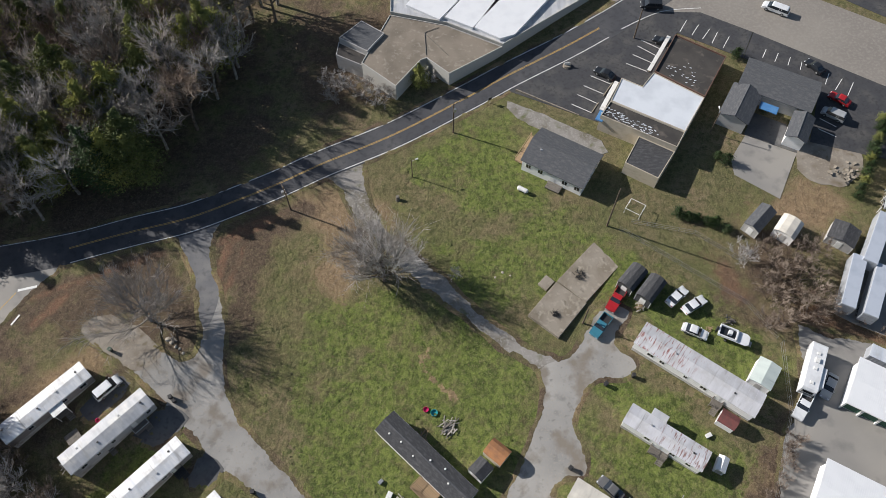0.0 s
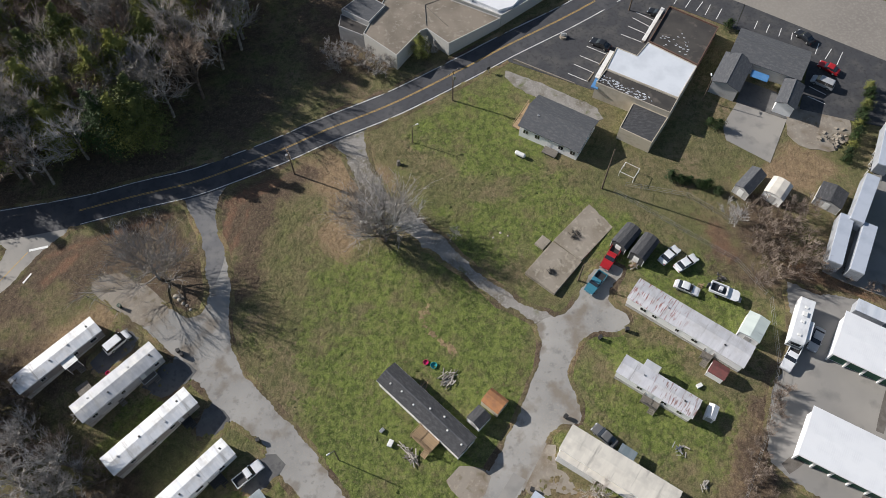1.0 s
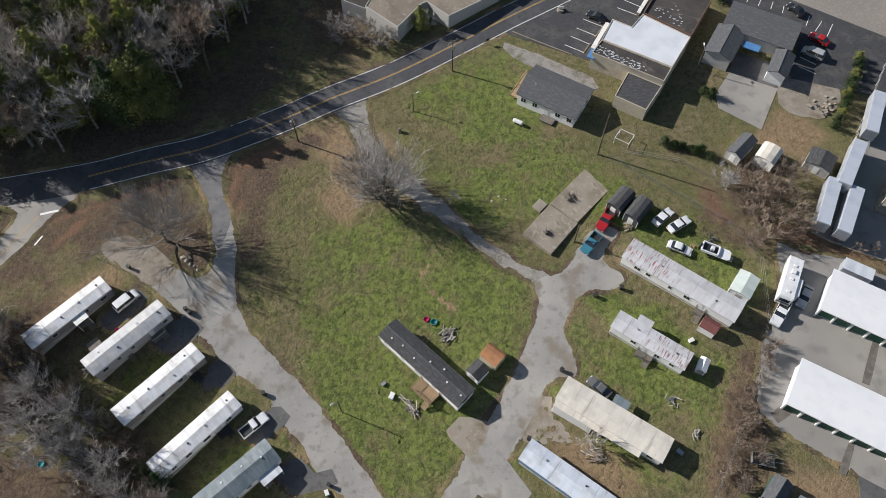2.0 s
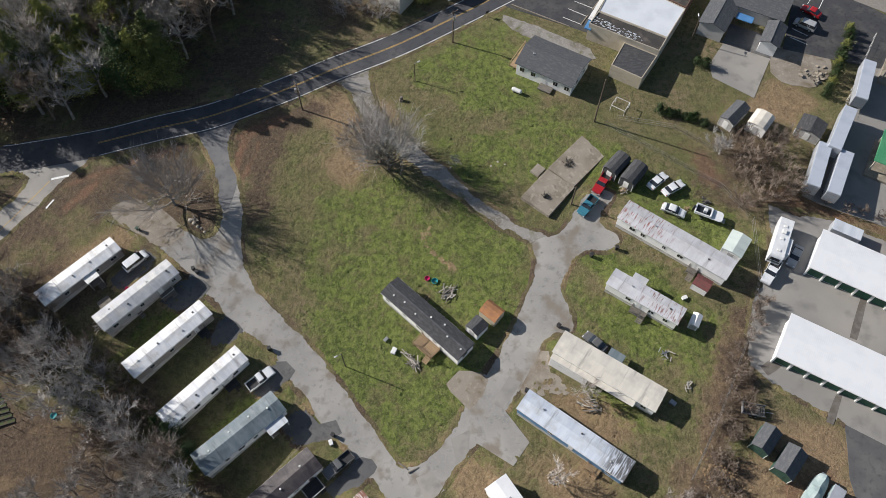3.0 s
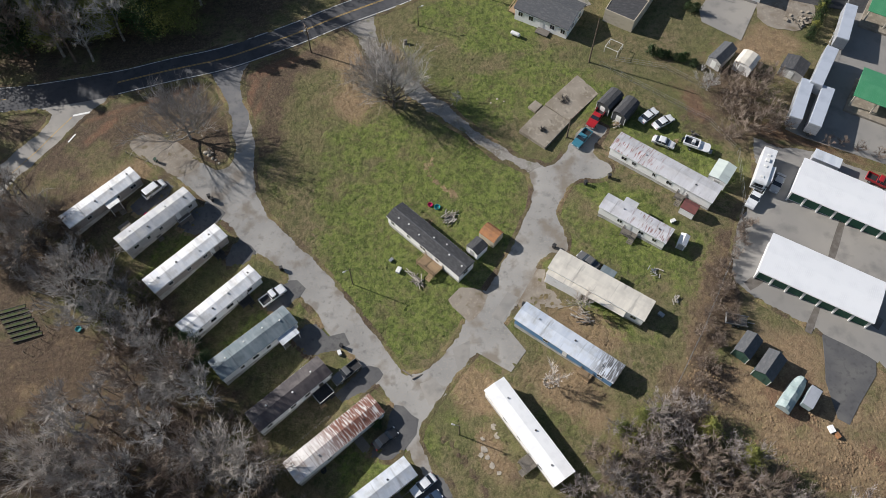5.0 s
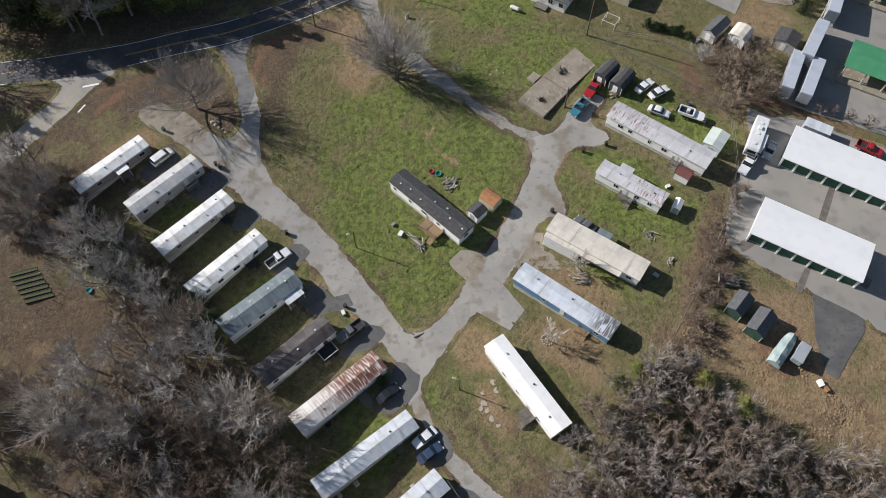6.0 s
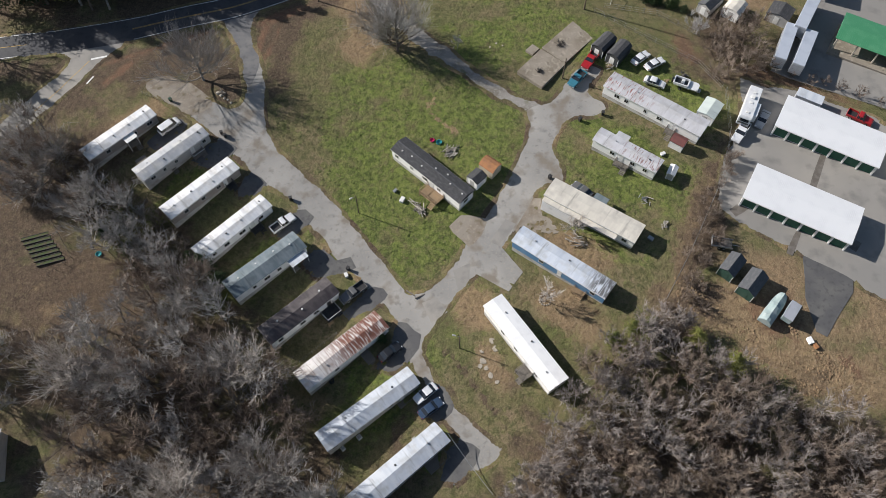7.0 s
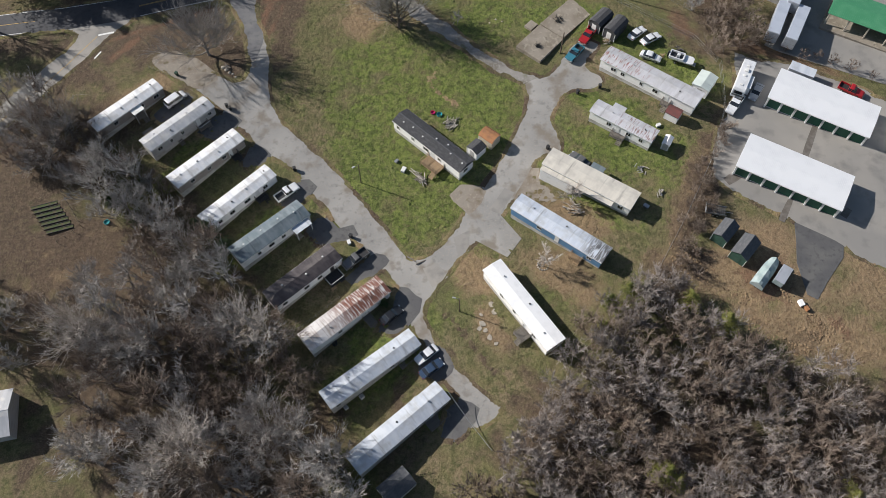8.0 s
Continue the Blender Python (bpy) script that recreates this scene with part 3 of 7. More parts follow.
def paved(name, outline, mat, up, label, category, rounded=True, thick=0.12, parent=None, ragged=0.0):
    """A paved area that follows the ground, with a real edge."""
    poly = smooth(outline + outline[:1], 1.5)[:-1] if rounded else list(outline)
    if ragged:
        poly = [(x + noise.noise(Vector((x, y, 1))) * ragged, y + noise.noise(Vector((x, y, 9))) * ragged) for x, y in poly]
    if sum(a[0] * b[1] - b[0] * a[1] for a, b in zip(poly, poly[1:] + poly[:1])) < 0:
        poly = poly[::-1]
    LAID.append((name, poly, up))
    bm = bmesh.new()
    f = bm.faces.new([bm.verts.new((x, y, 0)) for x, y in poly])
    bm.normal_update()
    bmesh.ops.triangulate(bm, faces=[f])
    for axis in (0, 1):
        lo, hi = min(p[axis] for p in poly), max(p[axis] for p in poly)
        c = math.ceil(lo / 4) * 4
        while c < hi:
            co, no = ((c, 0, 0), (1, 0, 0)) if axis == 0 else ((0, c, 0), (0, 1, 0))
            bmesh.ops.bisect_plane(bm, geom=bm.verts[:] + bm.edges[:] + bm.faces[:], plane_co=co, plane_no=no)
            c += 4
    for v in bm.verts:
        v.co.z = gz(v.co.x, v.co.y) + up
    side = bmesh.ops.extrude_edge_only(bm, edges=[e for e in bm.edges if e.is_boundary])
    for v in side["geom"]:
        if isinstance(v, bmesh.types.BMVert):
            v.co.z -= thick
    bmesh.ops.recalc_face_normals(bm, faces=bm.faces[:])
    if parent:
        return part(name, bm, mat, parent, label)
    return solo(name, bm, mat, label, category, kind="structure")


def stripe(name, line, width, mat, up, parent=None, label="", dash=None):
    """A painted line along a path."""
    pts = smooth(line, 1.5) if len(line) > 2 else [line[0], line[1]]
    bm = bmesh.new()
    rows = []
    for i, p in enumerate(pts):
        a, b = pts[max(0, i - 1)], pts[min(len(pts) - 1, i + 1)]
        d = math.dist(a, b)
        nx, ny = -(b[1] - a[1]) / d * width / 2, (b[0] - a[0]) / d * width / 2
        rows.append([bm.verts.new((p[0] + s * nx, p[1] + s * ny, gz(p[0] + s * nx, p[1] + s * ny) + up)) for s in (1, -1)])
    for r, q in zip(rows, rows[1:]):
        bm.faces.new((r[0], r[1], q[1], q[0]))
    return part(name, bm, mat, parent, label)


def offset(line, d):
    pts = smooth(line, 2.0)
    out = []
    for i, p in enumerate(pts):
        a, b = pts[max(0, i - 1)], pts[min(len(pts) - 1, i + 1)]
        k = d / math.dist(a, b)
        out.append((p[0] - (b[1] - a[1]) * k, p[1] + (b[0] - a[0]) * k))
    return out


CENTRE = [(-190, 58), (-140, 61.5), (-96.0, 65.7), (-88.6, 66.4), (-72, 69.4), (-60, 73.0), (-50, 75.8), (-40, 80.2), (-32.2, 84.0), (-24, 88.4), (-9.8, 95.0), (5.5, 104.0), (14, 109.3), (26.5, 116.6), (34.4, 121.7), (42.4, 127.3), (58, 139), (80, 156)]
left_side, right_side = offset(CENTRE, 3.75), offset(CENTRE, -3.75)
road = paved("road", left_side + right_side[::-1], asphalt_road, 0.06, "dark two-lane asphalt road with white edge lines", "road", rounded=False, thick=0.3)
stripe("centre_line", CENTRE[:3], 0.14, paint_yellow, 0.066, road, "yellow centre line")
for d in (0.12, -0.12):
    stripe("centre_line", offset(CENTRE[4:15], d), 0.11, paint_yellow, 0.066, road, "yellow centre line")
stripe("edge_line", offset(CENTRE, 3.3), 0.15, paint_white, 0.066, road, "white edge line")
stripe("edge_line", offset(CENTRE[:3], -3.3), 0.15, paint_white, 0.066, road, "white edge line")
stripe("edge_line", offset(CENTRE[4:15], -3.3), 0.15, paint_white, 0.066, road, "white edge line")
stripe("edge_line", [(39.2, 121.2), (45.2, 124.6), (50, 126.3), (57.3, 126.7)], 0.15, paint_white, 0.072, road, "white edge line")

side_road = paved("side_road", [(-92, 63), (-86.5, 62), (-84.8, 59), (-91.5, 50), (-104, 34), (-120, 16), (-114, 12), (-98, 31), (-86.8, 46), (-80.6, 54.5), (-76.4, 61), (-73, 65.5), (-82, 66)], asphalt_grey, 0.045, "worn grey side road joining the main road", "road")
stripe("centre_line", [(-79.9, 60.2), (-83, 55.4), (-86.7, 49.8), (-98, 35)], 0.14, paint_yellow, 0.052, side_road, "faded yellow line")
stripe("stop_line", [(-79.7, 60.6), (-76.2, 61.4)], 0.5, paint_white, 0.068, side_road, "white stop line")
stripe("dash_line", [(-79.1, 53.7), (-78.0, 55.7)], 0.35, paint_white, 0.05, side_road, "white dash")

paved("park_road", [(-53, 74.2), (-42.5, 77.2), (-44.2, 72.0), (-43.4, 64.7), (-41.0, 58.8), (-39.3, 51.7), (-38.7, 45.1), (-37.5, 40.6), (-34.9, 36.2), (-24.1, 25.4), (-15.0, 14.1), (-8.5, 5.6), (-7.0, 3.6), (-3.0, 4.3), (1.4, 9.4), (6.6, 17.8), (12.0, 26.5), (16.1, 35.9), (17.2, 40.3), (16.5, 43.8), (19.9, 45.6), (22.8, 46.9), (26.5, 53), (31, 56.2), (33.4, 54.6), (30.0, 48.3), (33, 45.6), (32.5, 42.6), (28.4, 41.8), (24.9, 41.0), (21.9, 34.5), (23.5, 29.4), (22.9, 26), (19.8, 25.8), (18.0, 24.5), (14.2, 17.5), (10.8, 12.2), (3.4, 4.3), (-2.0, -3.4), (-4.0, -8.4), (1.2, -17.0), (6.1, -22.3), (10.0, -25.4), (8.6, -27.3), (4.6, -29.4), (3.0, -24.5), (0.2, -20.8), (-2.2, -16.2), (-5.8, -11.0), (-7.3, -7.6), (-9.9, -1.0), (-13.2, 2.8), (-16.5, 6.9), (-19.8, 9.6), (-24.3, 15.2), (-28.1, 20.0), (-31.6, 24.2), (-35.7, 26.9), (-39.6, 30.1), (-42.8, 33.6), (-47.2, 37.9), (-54.1, 43.9), (-60.4, 48.0), (-64.0, 51.6), (-62.4, 54), (-56.6, 52.0), (-50.4, 48.6), (-45.5, 46.6), (-43.8, 50.4), (-44.9, 56.0), (-46.9, 62.5), (-49.3, 67.5)],
      asphalt_old, 0.04, "worn pale grey park road with patched asphalt", "road", ragged=0.3)
# overlay on the road mouth that paints in the shade of roadside trees
paved("entrance_apron", [(-52.4, 73.4), (-44.6, 75.6), (-44.6, 71.6), (-43.6, 64.7), (-41.4, 58.8), (-43.0, 52.4), (-44.9, 56.2), (-46.8, 62.5), (-49.4, 68.0)], asphalt_entry_shaded, 0.046, "asphalt mouth of the park road, darkened grey-blue for tree shade", "road", ragged=0.2)
gravel_lane = paved("gravel_lane", [(-25.5, 86.6), (-21.2, 83), (-18.6, 78), (-14.0, 71.5), (-9.4, 65.6), (-0.2, 56.8), (7.2, 50.6), (12.7, 46.4), (17.0, 43.7), (20.2, 45.6), (15.0, 47.9), (8.4, 53.3), (1.5, 60.2), (-5.7, 67.6), (-11.9, 74.3), (-14.6, 79.6), (-15.6, 85.4), (-15.5, 91), (-20, 90)], gravel, 0.036, "grassy grey gravel lane across the lawn", "lane", ragged=0.9)


# ---- driveways and lots ----
def plot(name, cx, cy, w, h, turn, mat, up, label, category="driveway", rounded=False):
    c, s = math.cos(radians(turn)), math.sin(radians(turn))
    pts = [(cx + a * w / 2 * c - b * h / 2 * s, cy + a * w / 2 * s + b * h / 2 * c) for a, b in ((-1, -1), (1, -1), (1, 1), (-1, 1))]
    return paved(name, pts, mat, up, label, category, rounded, ragged=0.25)


PADS = [
    [(-63.3, 37.9), (-60.1, 42.2), (-57.4, 44.5), (-54.6, 42.6), (-57.0, 38.5), (-60.9, 35.7)],
    [(-52.7, 33.5), (-49.6, 37.7), (-47.3, 38.7), (-43.6, 36.6), (-45.3, 33.9), (-48.8, 31.4)],
    [(-42.8, 26.6), (-41.4, 29.7), (-39.7, 30.6), (-36.5, 27.8), (-38.5, 25.0), (-41.8, 25.1)],
    [(-34.2, 16.6), (-31.1, 21.1), (-28.0, 22.0), (-26.4, 20.4), (-28.0, 17.6), (-31.2, 15.3)],
    [(-27.9, 10.3), (-25.9, 13.3), (-23.9, 13.9), (-21.2, 10.7), (-18.4, 11.5), (-17.2, 9.4), (-22.1, 7.4), (-25.5, 7.5)],
    [(-19.9, -0.1), (-16.3, 3.3), (-13.6, 5.4), (-10.8, 3.5), (-14.0, 0.3), (-17.7, -1.4)],
    [(-13.2, -10.6), (-10.5, -6.2), (-8.7, -2.0), (-4.3, -4.7), (-4.9, -7.3), (-8.7, -11.5)],
    [(-5.4, -19.1), (-4.1, -15.2), (-0.7, -13.9), (1.8, -17.0), (1.5, -19.1), (-1.6, -20.8)],
    [(-0.8, -30.5), (0.2, -25.6), (2.7, -23.7), (6.1, -25.5), (5.3, -27.7), (1.7, -31.5)],
]
for outline in PADS:
    paved("driveway", outline, asphalt_drive, 0.055, "dark asphalt parking pad beside a mobile home", "driveway", ragged=0.4)
for outline in ([(1.4, 7.9), (4.6, 9.3), (4.4, 4.9), (2.4, 3.8)], [(8.4, 13.6), (11.6, 18.4), (13.6, 17.2), (10.4, 12.6)], [(-4.4, 1.6), (-1.6, 2.6), (0.4, -0.4), (-2.6, -2.4)]):
    paved("asphalt_patch", outline, asphalt_grey, 0.05, "darker grey repair patch in the park road", "road patch", rounded=False)
paved("concrete_pad", [(8.0, 12.4), (10.2, 13.0), (14.5, 7.0), (11.7, 3.2), (4.6, 7.8)], asphalt_old, 0.045, "pale grey asphalt pad beside the park road", "driveway", rounded=False)
paved("concrete_pad", [(0.7, 17.4), (2.9, 19.4), (5.3, 19.6), (7.9, 17.9), (6.9, 15.2), (4.2, 12.4), (2.8, 14.7)], dirt_pale, 0.045, "pale gravelly parking pad at the dark-roofed home", "driveway", ragged=0.6)
paved("dirt_apron", [(12.9, 17.0), (17.0, 23.2), (18.6, 22.0), (18.9, 19.4), (21.6, 15.6), (18.2, 14.6), (15.4, 14.4)], dirt_pale, 0.034, "bare pale dirt apron beside the park road", "driveway", ragged=1.2)
paved("dirt_turnaround", [(-54.5, 44.2), (-60.4, 48.0), (-65.6, 52.3), (-62.4, 55.6), (-56.4, 53.0), (-51.6, 50.2), (-50.6, 47.0)], dirt_pale, 0.047, "brown-grey dirt end of the park lane", "lane", ragged=1.0)
paved("storage_lot", [(62, 52), (60.3, 39.7), (55.3, 31.0), (52.6, 21.4), (55.1, 16.7), (65.6, 9.6), (73.0, 5.0), (80.8, -1), (110, -10), (118, 30), (90.9, 38.2), (87.3, 41), (72, 48.7), (67.7, 49.0)], asphalt_grey, 0.04, "broad pale grey asphalt yard round the storage buildings", "yard")
paved("storage_lot_patch", [(66.0, 9.6), (70.4, 7.6), (74.3, 4.2), (73.2, 1.4), (69.6, -3.4), (66.8, -6.9), (65.3, -5.7), (64.8, 0.7), (65.6, 5.0)], asphalt_drive, 0.03, "dark asphalt patch running out into the field", "yard", rounded=False, ragged=0.5)

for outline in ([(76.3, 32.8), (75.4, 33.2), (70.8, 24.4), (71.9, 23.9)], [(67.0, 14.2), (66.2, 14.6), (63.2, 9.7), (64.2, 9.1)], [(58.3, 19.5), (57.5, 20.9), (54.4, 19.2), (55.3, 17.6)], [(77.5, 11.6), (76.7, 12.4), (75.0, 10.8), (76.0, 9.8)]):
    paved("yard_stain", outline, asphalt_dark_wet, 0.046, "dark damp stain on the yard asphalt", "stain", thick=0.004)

slab = tagged(new("concrete_slab"), "stained concrete slab left from a removed home", "slab")
slab.matrix_world = pose(25.2, 60.5, gz(25.2, 60.5))
part("upper_slab", BB(0.04, -7.35, 7.35, -3.25, 3.25, -0.6, 0.16), concrete, slab).matrix_basis = pose(3.0, 3.15, 0.2, 0, 0, 47.3)
part("lower_slab", BB(0.04, -4.3, 4.28, -3.35, 3.35, -0.7, 0.2), concrete, slab).matrix_basis = pose(-4.75, -5.65, 0.0, 0, 0, 50)
part("step", BB(0.04, -1.2, 1.2, -1.0, 1.0, -0.4, 0.2), concrete, slab).matrix_basis = pose(-6.4, -0.4, 0.0, 0, 0, 48)
for dx, dy, r in ((-0.3, 1.0, 1.0), (-5.3, -6.7, 0.55)):
    bm = bmesh.new()
    rnd = random.Random(5)
    for _ in range(60):
        a, d = rnd.uniform(0, 6.28), r * math.sqrt(rnd.random())
        p = Vector((math.cos(a) * d, math.sin(a) * d, 0.02))
        rod(bm, p, p + Vector((rnd.uniform(-0.5, 0.5), rnd.uniform(-0.5, 0.5), rnd.uniform(0.1, 0.5))), 0.05, 0.03, 4)
    x, y = 25.2 + dx, 60.5 + dy
    solo("burnt_heap", bm, black_iron, "small heap of burnt brush on the concrete slab", "brush heap", m=pose(x, y, gz(25.2, 60.5) + (0.36 if r > 0.8 else 0.2)))


# ---- mobile homes ----
def roof_metal(name, base, streak, dirt, rust=None, rust_from=0.6):
    # blotchy dirt; its dark streaks also stand in for shadows of trees
    spots = [(streak, 0.55, 0.38, 0.6, 5, (1.6, 0.3, 1)), (dirt, 0.7, 0.5, 0.72, 6, (0.7, 0.7, 1)), (tuple(v * 0.72 for v in dirt), 0.5, 0.6, 0.75, 6, (2.5, 0.35, 1))]
    if rust:
        spots.append((rust, 0.9, rust_from, rust_from + 0.1, 7, (4.2, 0.6, 1)))
    return material(name, base, 0.55, 0.0, spots=tuple(spots), bump=0.15, bump_scale=3)


def limit(m, lo, hi):
    """Keeps the last layer of a surface to the stretch of the roof where x goes from lo (none) to hi (all)."""
    n, l = m.node_tree.nodes, m.node_tree.links
    last = [k for k in n if k.bl_idname == "ShaderNodeMix"][-1]
    src = last.inputs["Factor"].links[0].from_socket
    tc, xyz, rng, mul = n.new("ShaderNodeTexCoord"), n.new("ShaderNodeSeparateXYZ"), n.new("ShaderNodeMapRange"), n.new("ShaderNodeMath")
    mul.operation = "MULTIPLY"
    rng.inputs[1].default_value, rng.inputs[2].default_value = lo, hi
    l.new(tc.outputs["Object"], xyz.inputs[0])
    l.new(xyz.outputs[0], rng.inputs[0])
    l.new(rng.outputs[0], mul.inputs[0])
    l.new(src, mul.inputs[1])
    l.new(mul.outputs[0], last.inputs["Factor"])
    return m


roof_white = roof_metal("white_coated_roof", (0.74, 0.74, 0.74), (0.58, 0.6, 0.63), (0.47, 0.46, 0.44))
roof_cream = roof_metal("cream_roof", (0.66, 0.62, 0.54), (0.58, 0.545, 0.48), (0.48, 0.45, 0.4))
roof_clean = material("clean_white_roof", (0.86, 0.86, 0.86), 0.55, spots=(((0.78, 0.78, 0.78), 0.6, 0.45, 0.7, 4, ONE),))
roof_grey = roof_metal("grey_metal_roof", (0.47, 0.48, 0.5), (0.36, 0.37, 0.39), (0.56, 0.55, 0.52))
roof_pale = roof_metal("pale_green_sheet_roof", (0.56, 0.62, 0.58), (0.5, 0.56, 0.53), (0.44, 0.48, 0.46))
roof_silver = roof_metal("silver_roof", (0.56, 0.59, 0.63), (0.46, 0.5, 0.56), (0.38, 0.39, 0.4))
roof_rusty = limit(roof_metal("rusted_metal_roof", (0.58, 0.56, 0.55), (0.66, 0.64, 0.62), (0.4, 0.34, 0.3), (0.17, 0.07, 0.048), 0.4), -4.5, 1.0)
roof_spotted = roof_metal("rust_spotted_roof", (0.56, 0.56, 0.58), (0.48, 0.48, 0.5), (0.42, 0.41, 0.41), (0.27, 0.12, 0.11), 0.54)
limit(roof_spotted, 1.5, -4.0)
roof_flaking = limit(roof_metal("flaking_metal_roof", (0.58, 0.58, 0.6), (0.5, 0.5, 0.53), (0.44, 0.43, 0.43), (0.24, 0.14, 0.13), 0.54), -3.0, 1.0)
roof_stained = limit(roof_metal("stained_silver_roof", (0.62, 0.66, 0.72), (0.52, 0.57, 0.65), (0.44, 0.46, 0.48), (0.12, 0.12, 0.125), 0.42), 4.5, 7.5)
roof_slate = roof_metal("blue_grey_roof", (0.12, 0.16, 0.18), (0.19, 0.225, 0.245), (0.1, 0.125, 0.14))
roof_purple = roof_metal("dark_brown_roof", (0.045, 0.036, 0.04), (0.07, 0.06, 0.062), (0.12, 0.105, 0.1))
shingle_dark = material("charcoal_shingles", (0.055, 0.056, 0.06), 0.92, spots=(((0.09, 0.09, 0.093), 1.1, 0.45, 0.7, 6, (1, 2.5, 1)), ((0.035, 0.035, 0.037), 5.0, 0.5, 0.75, 4, (1, 3, 1))), bump=0.5, bump_scale=8)
shingle_grey = material("grey_shingles", (0.085, 0.09, 0.098), 0.92, spots=(((0.125, 0.125, 0.13), 1.1, 0.45, 0.7, 6, (1, 2.5, 1)), ((0.06, 0.06, 0.065), 5.0, 0.5, 0.75, 4, (1, 3, 1))), bump=0.5, bump_scale=8)
siding_white = material("white_siding", (0.84, 0.83, 0.81), 0.7, spots=(((0.66, 0.64, 0.6), 0.6, 0.55, 0.8, 5, (1, 1, 3)),))
siding_grey = material("grey_siding", (0.42, 0.41, 0.4), 0.7, spots=(((0.33, 0.32, 0.3), 0.6, 0.5, 0.75, 5, (1, 1, 3)),))
siding_taupe = material("taupe_siding", (0.3, 0.265, 0.24), 0.7, spots=(((0.23, 0.2, 0.18), 0.6, 0.5, 0.75, 5, (1, 1, 3)),))
siding_blue = material("blue_siding", (0.1, 0.22, 0.38), 0.7, spots=(((0.16, 0.27, 0.4), 0.6, 0.45, 0.75, 5, (1, 1, 3)),))
siding_tan = material("tan_siding", (0.5, 0.44, 0.34), 0.75, spots=(((0.4, 0.35, 0.27), 0.6, 0.5, 0.75, 5, (1, 1, 3)),))
skirting = material("pale_skirting", (0.5, 0.49, 0.46), 0.8, spots=(((0.3, 0.28, 0.25), 0.7, 0.45, 0.7, 5, (1, 1, 2)),))


def steps(parent, x, y, z, wide, mat, out=-1):
    """A run of stairs down from z, leading along the -y side."""
    n = max(2, int(z / 0.18))
    bm = bmesh.new()
    rod(bm, (x - wide / 2, y, z - 0.1), (x - wide / 2, y + out * n * 0.27, -0.05), 0.06, 0.06, 4)
    s = part("stairs", bm, mat, parent)
    bm = bmesh.new()
    rod(bm, (x + wide / 2, y, z - 0.1), (x + wide / 2, y + out * n * 0.27, -0.05), 0.06, 0.06, 4)
    part("stringer", bm, mat, s)
    for i in range(n):
        part("tread", B(x - wide / 2, x + wide / 2, y + out * (i + 1) * 0.27, y + out * i * 0.27 - 0.002 * out, z - (i + 1) * z / n - 0.05, z - (i + 1) * z / n), mat, s)
    return s


def porch(parent, x, y, w, d, z, mat, rails=True, awning=None, rail_mat=None):
    """A raised deck on the -y side, with posts, rails and a stair."""
    deck = part("deck", B(x - w / 2 + 0.02, x + w / 2 - 0.02, y - d + 0.02, y, z - 0.2, z - 0.055), mat, parent, "slatted wooden deck")
    k = int(w / 0.2)
    board = mesh_of("board", B(0, w / k - 0.02, y - d, y, -0.05, 0), mat)
    for i in range(k):
        b = new("board", board)
        b.parent = deck
        b.matrix_basis = pose(x - w / 2 + i * w / k, 0, z + 0.006 * (i % 3))
    for px in (x - w / 2 + 0.06, x + w / 2 - 0.06):
        for py in (y - d + 0.06, y - 0.08):
            part("post", B(px - 0.05, px + 0.05, py - 0.05, py + 0.05, -0.6, z + (1.0 if rails else 0)), mat, deck)
    if rails:
        for a in ((x - w / 2, x + w / 2, y - d, y - d + 0.08), (x - w / 2, x - w / 2 + 0.08, y - d, y), (x + w / 2 - 0.08, x + w / 2, y - d, y)):
            rail = part("railing", B(a[0], a[1], a[2], a[3], z + 0.95, z + 1.0), rail_mat or mat, parent)
            long_x = a[1] - a[0] > 0.2
            n = int((a[1] - a[0] if long_x else a[3] - a[2]) / 0.3)
            post = mesh_of("baluster", B(0, 0.04, 0, 0.04, z, z + 0.95), mat)
            for i in range(n):
                b = new("baluster", post)
                b.parent = rail
                b.matrix_basis = pose(a[0] + 0.02 + (i * 0.3 if long_x else 0), a[2] + 0.02 + (0 if long_x else i * 0.3), 0)
    if awning:
        part("awning", B(x - w / 2 - 0.2, x + w / 2 + 0.2, y - d - 0.2, y + 0.02, 2.75, 2.83), awning, parent, "flat metal awning")
        for px in (x - w / 2, x + w / 2):
            part("awning_post", B(px - 0.04, px + 0.04, y - d - 0.1, y - d - 0.02, -0.3, 2.75), trim_white, parent)
    steps(parent, x + w / 2 - 0.6, y - d, z, 1.0, mat)


def window(parent, x, y, z, w, h, side="y", out=-1, frame_mat=None):
    """A framed window set on a wall; side: the axis the wall faces."""
    t = 0.07
    bm = bmesh.new()
    for a, b, c, d in ((-w / 2 - t, w / 2 + t, h / 2, h / 2 + t), (-w / 2 - t, w / 2 + t, -h / 2 - t, -h / 2), (-w / 2 - t, -w / 2, -h / 2, h / 2), (w / 2, w / 2 + t, -h / 2, h / 2), (-0.025, 0.025, -h / 2, h / 2)):
        box(bm, a, b, -0.05, 0.0, c, d)
    ob = part("window", bm, frame_mat or trim_white, parent)
    ob.matrix_basis = pose(x, y, z, 0, 0, 0 if (side == "y" and out < 0) else 180 if side == "y" else 90 if out > 0 else -90)
    part("pane", B(-w / 2, w / 2, -0.02, 0.01, -h / 2, h / 2), glass, ob)
    return ob


def door(parent, x, y, z, mat, w=0.9, h=2.0):
    ob = part("door", BB(0.01, x - w / 2, x + w / 2, y - 0.05, y, z, z + h), mat, parent)
    part("handle", B(x + w / 2 - 0.14, x + w / 2 - 0.08, y - 0.1, y - 0.05, z + 0.95, z + 1.02), steel, ob)
    return ob


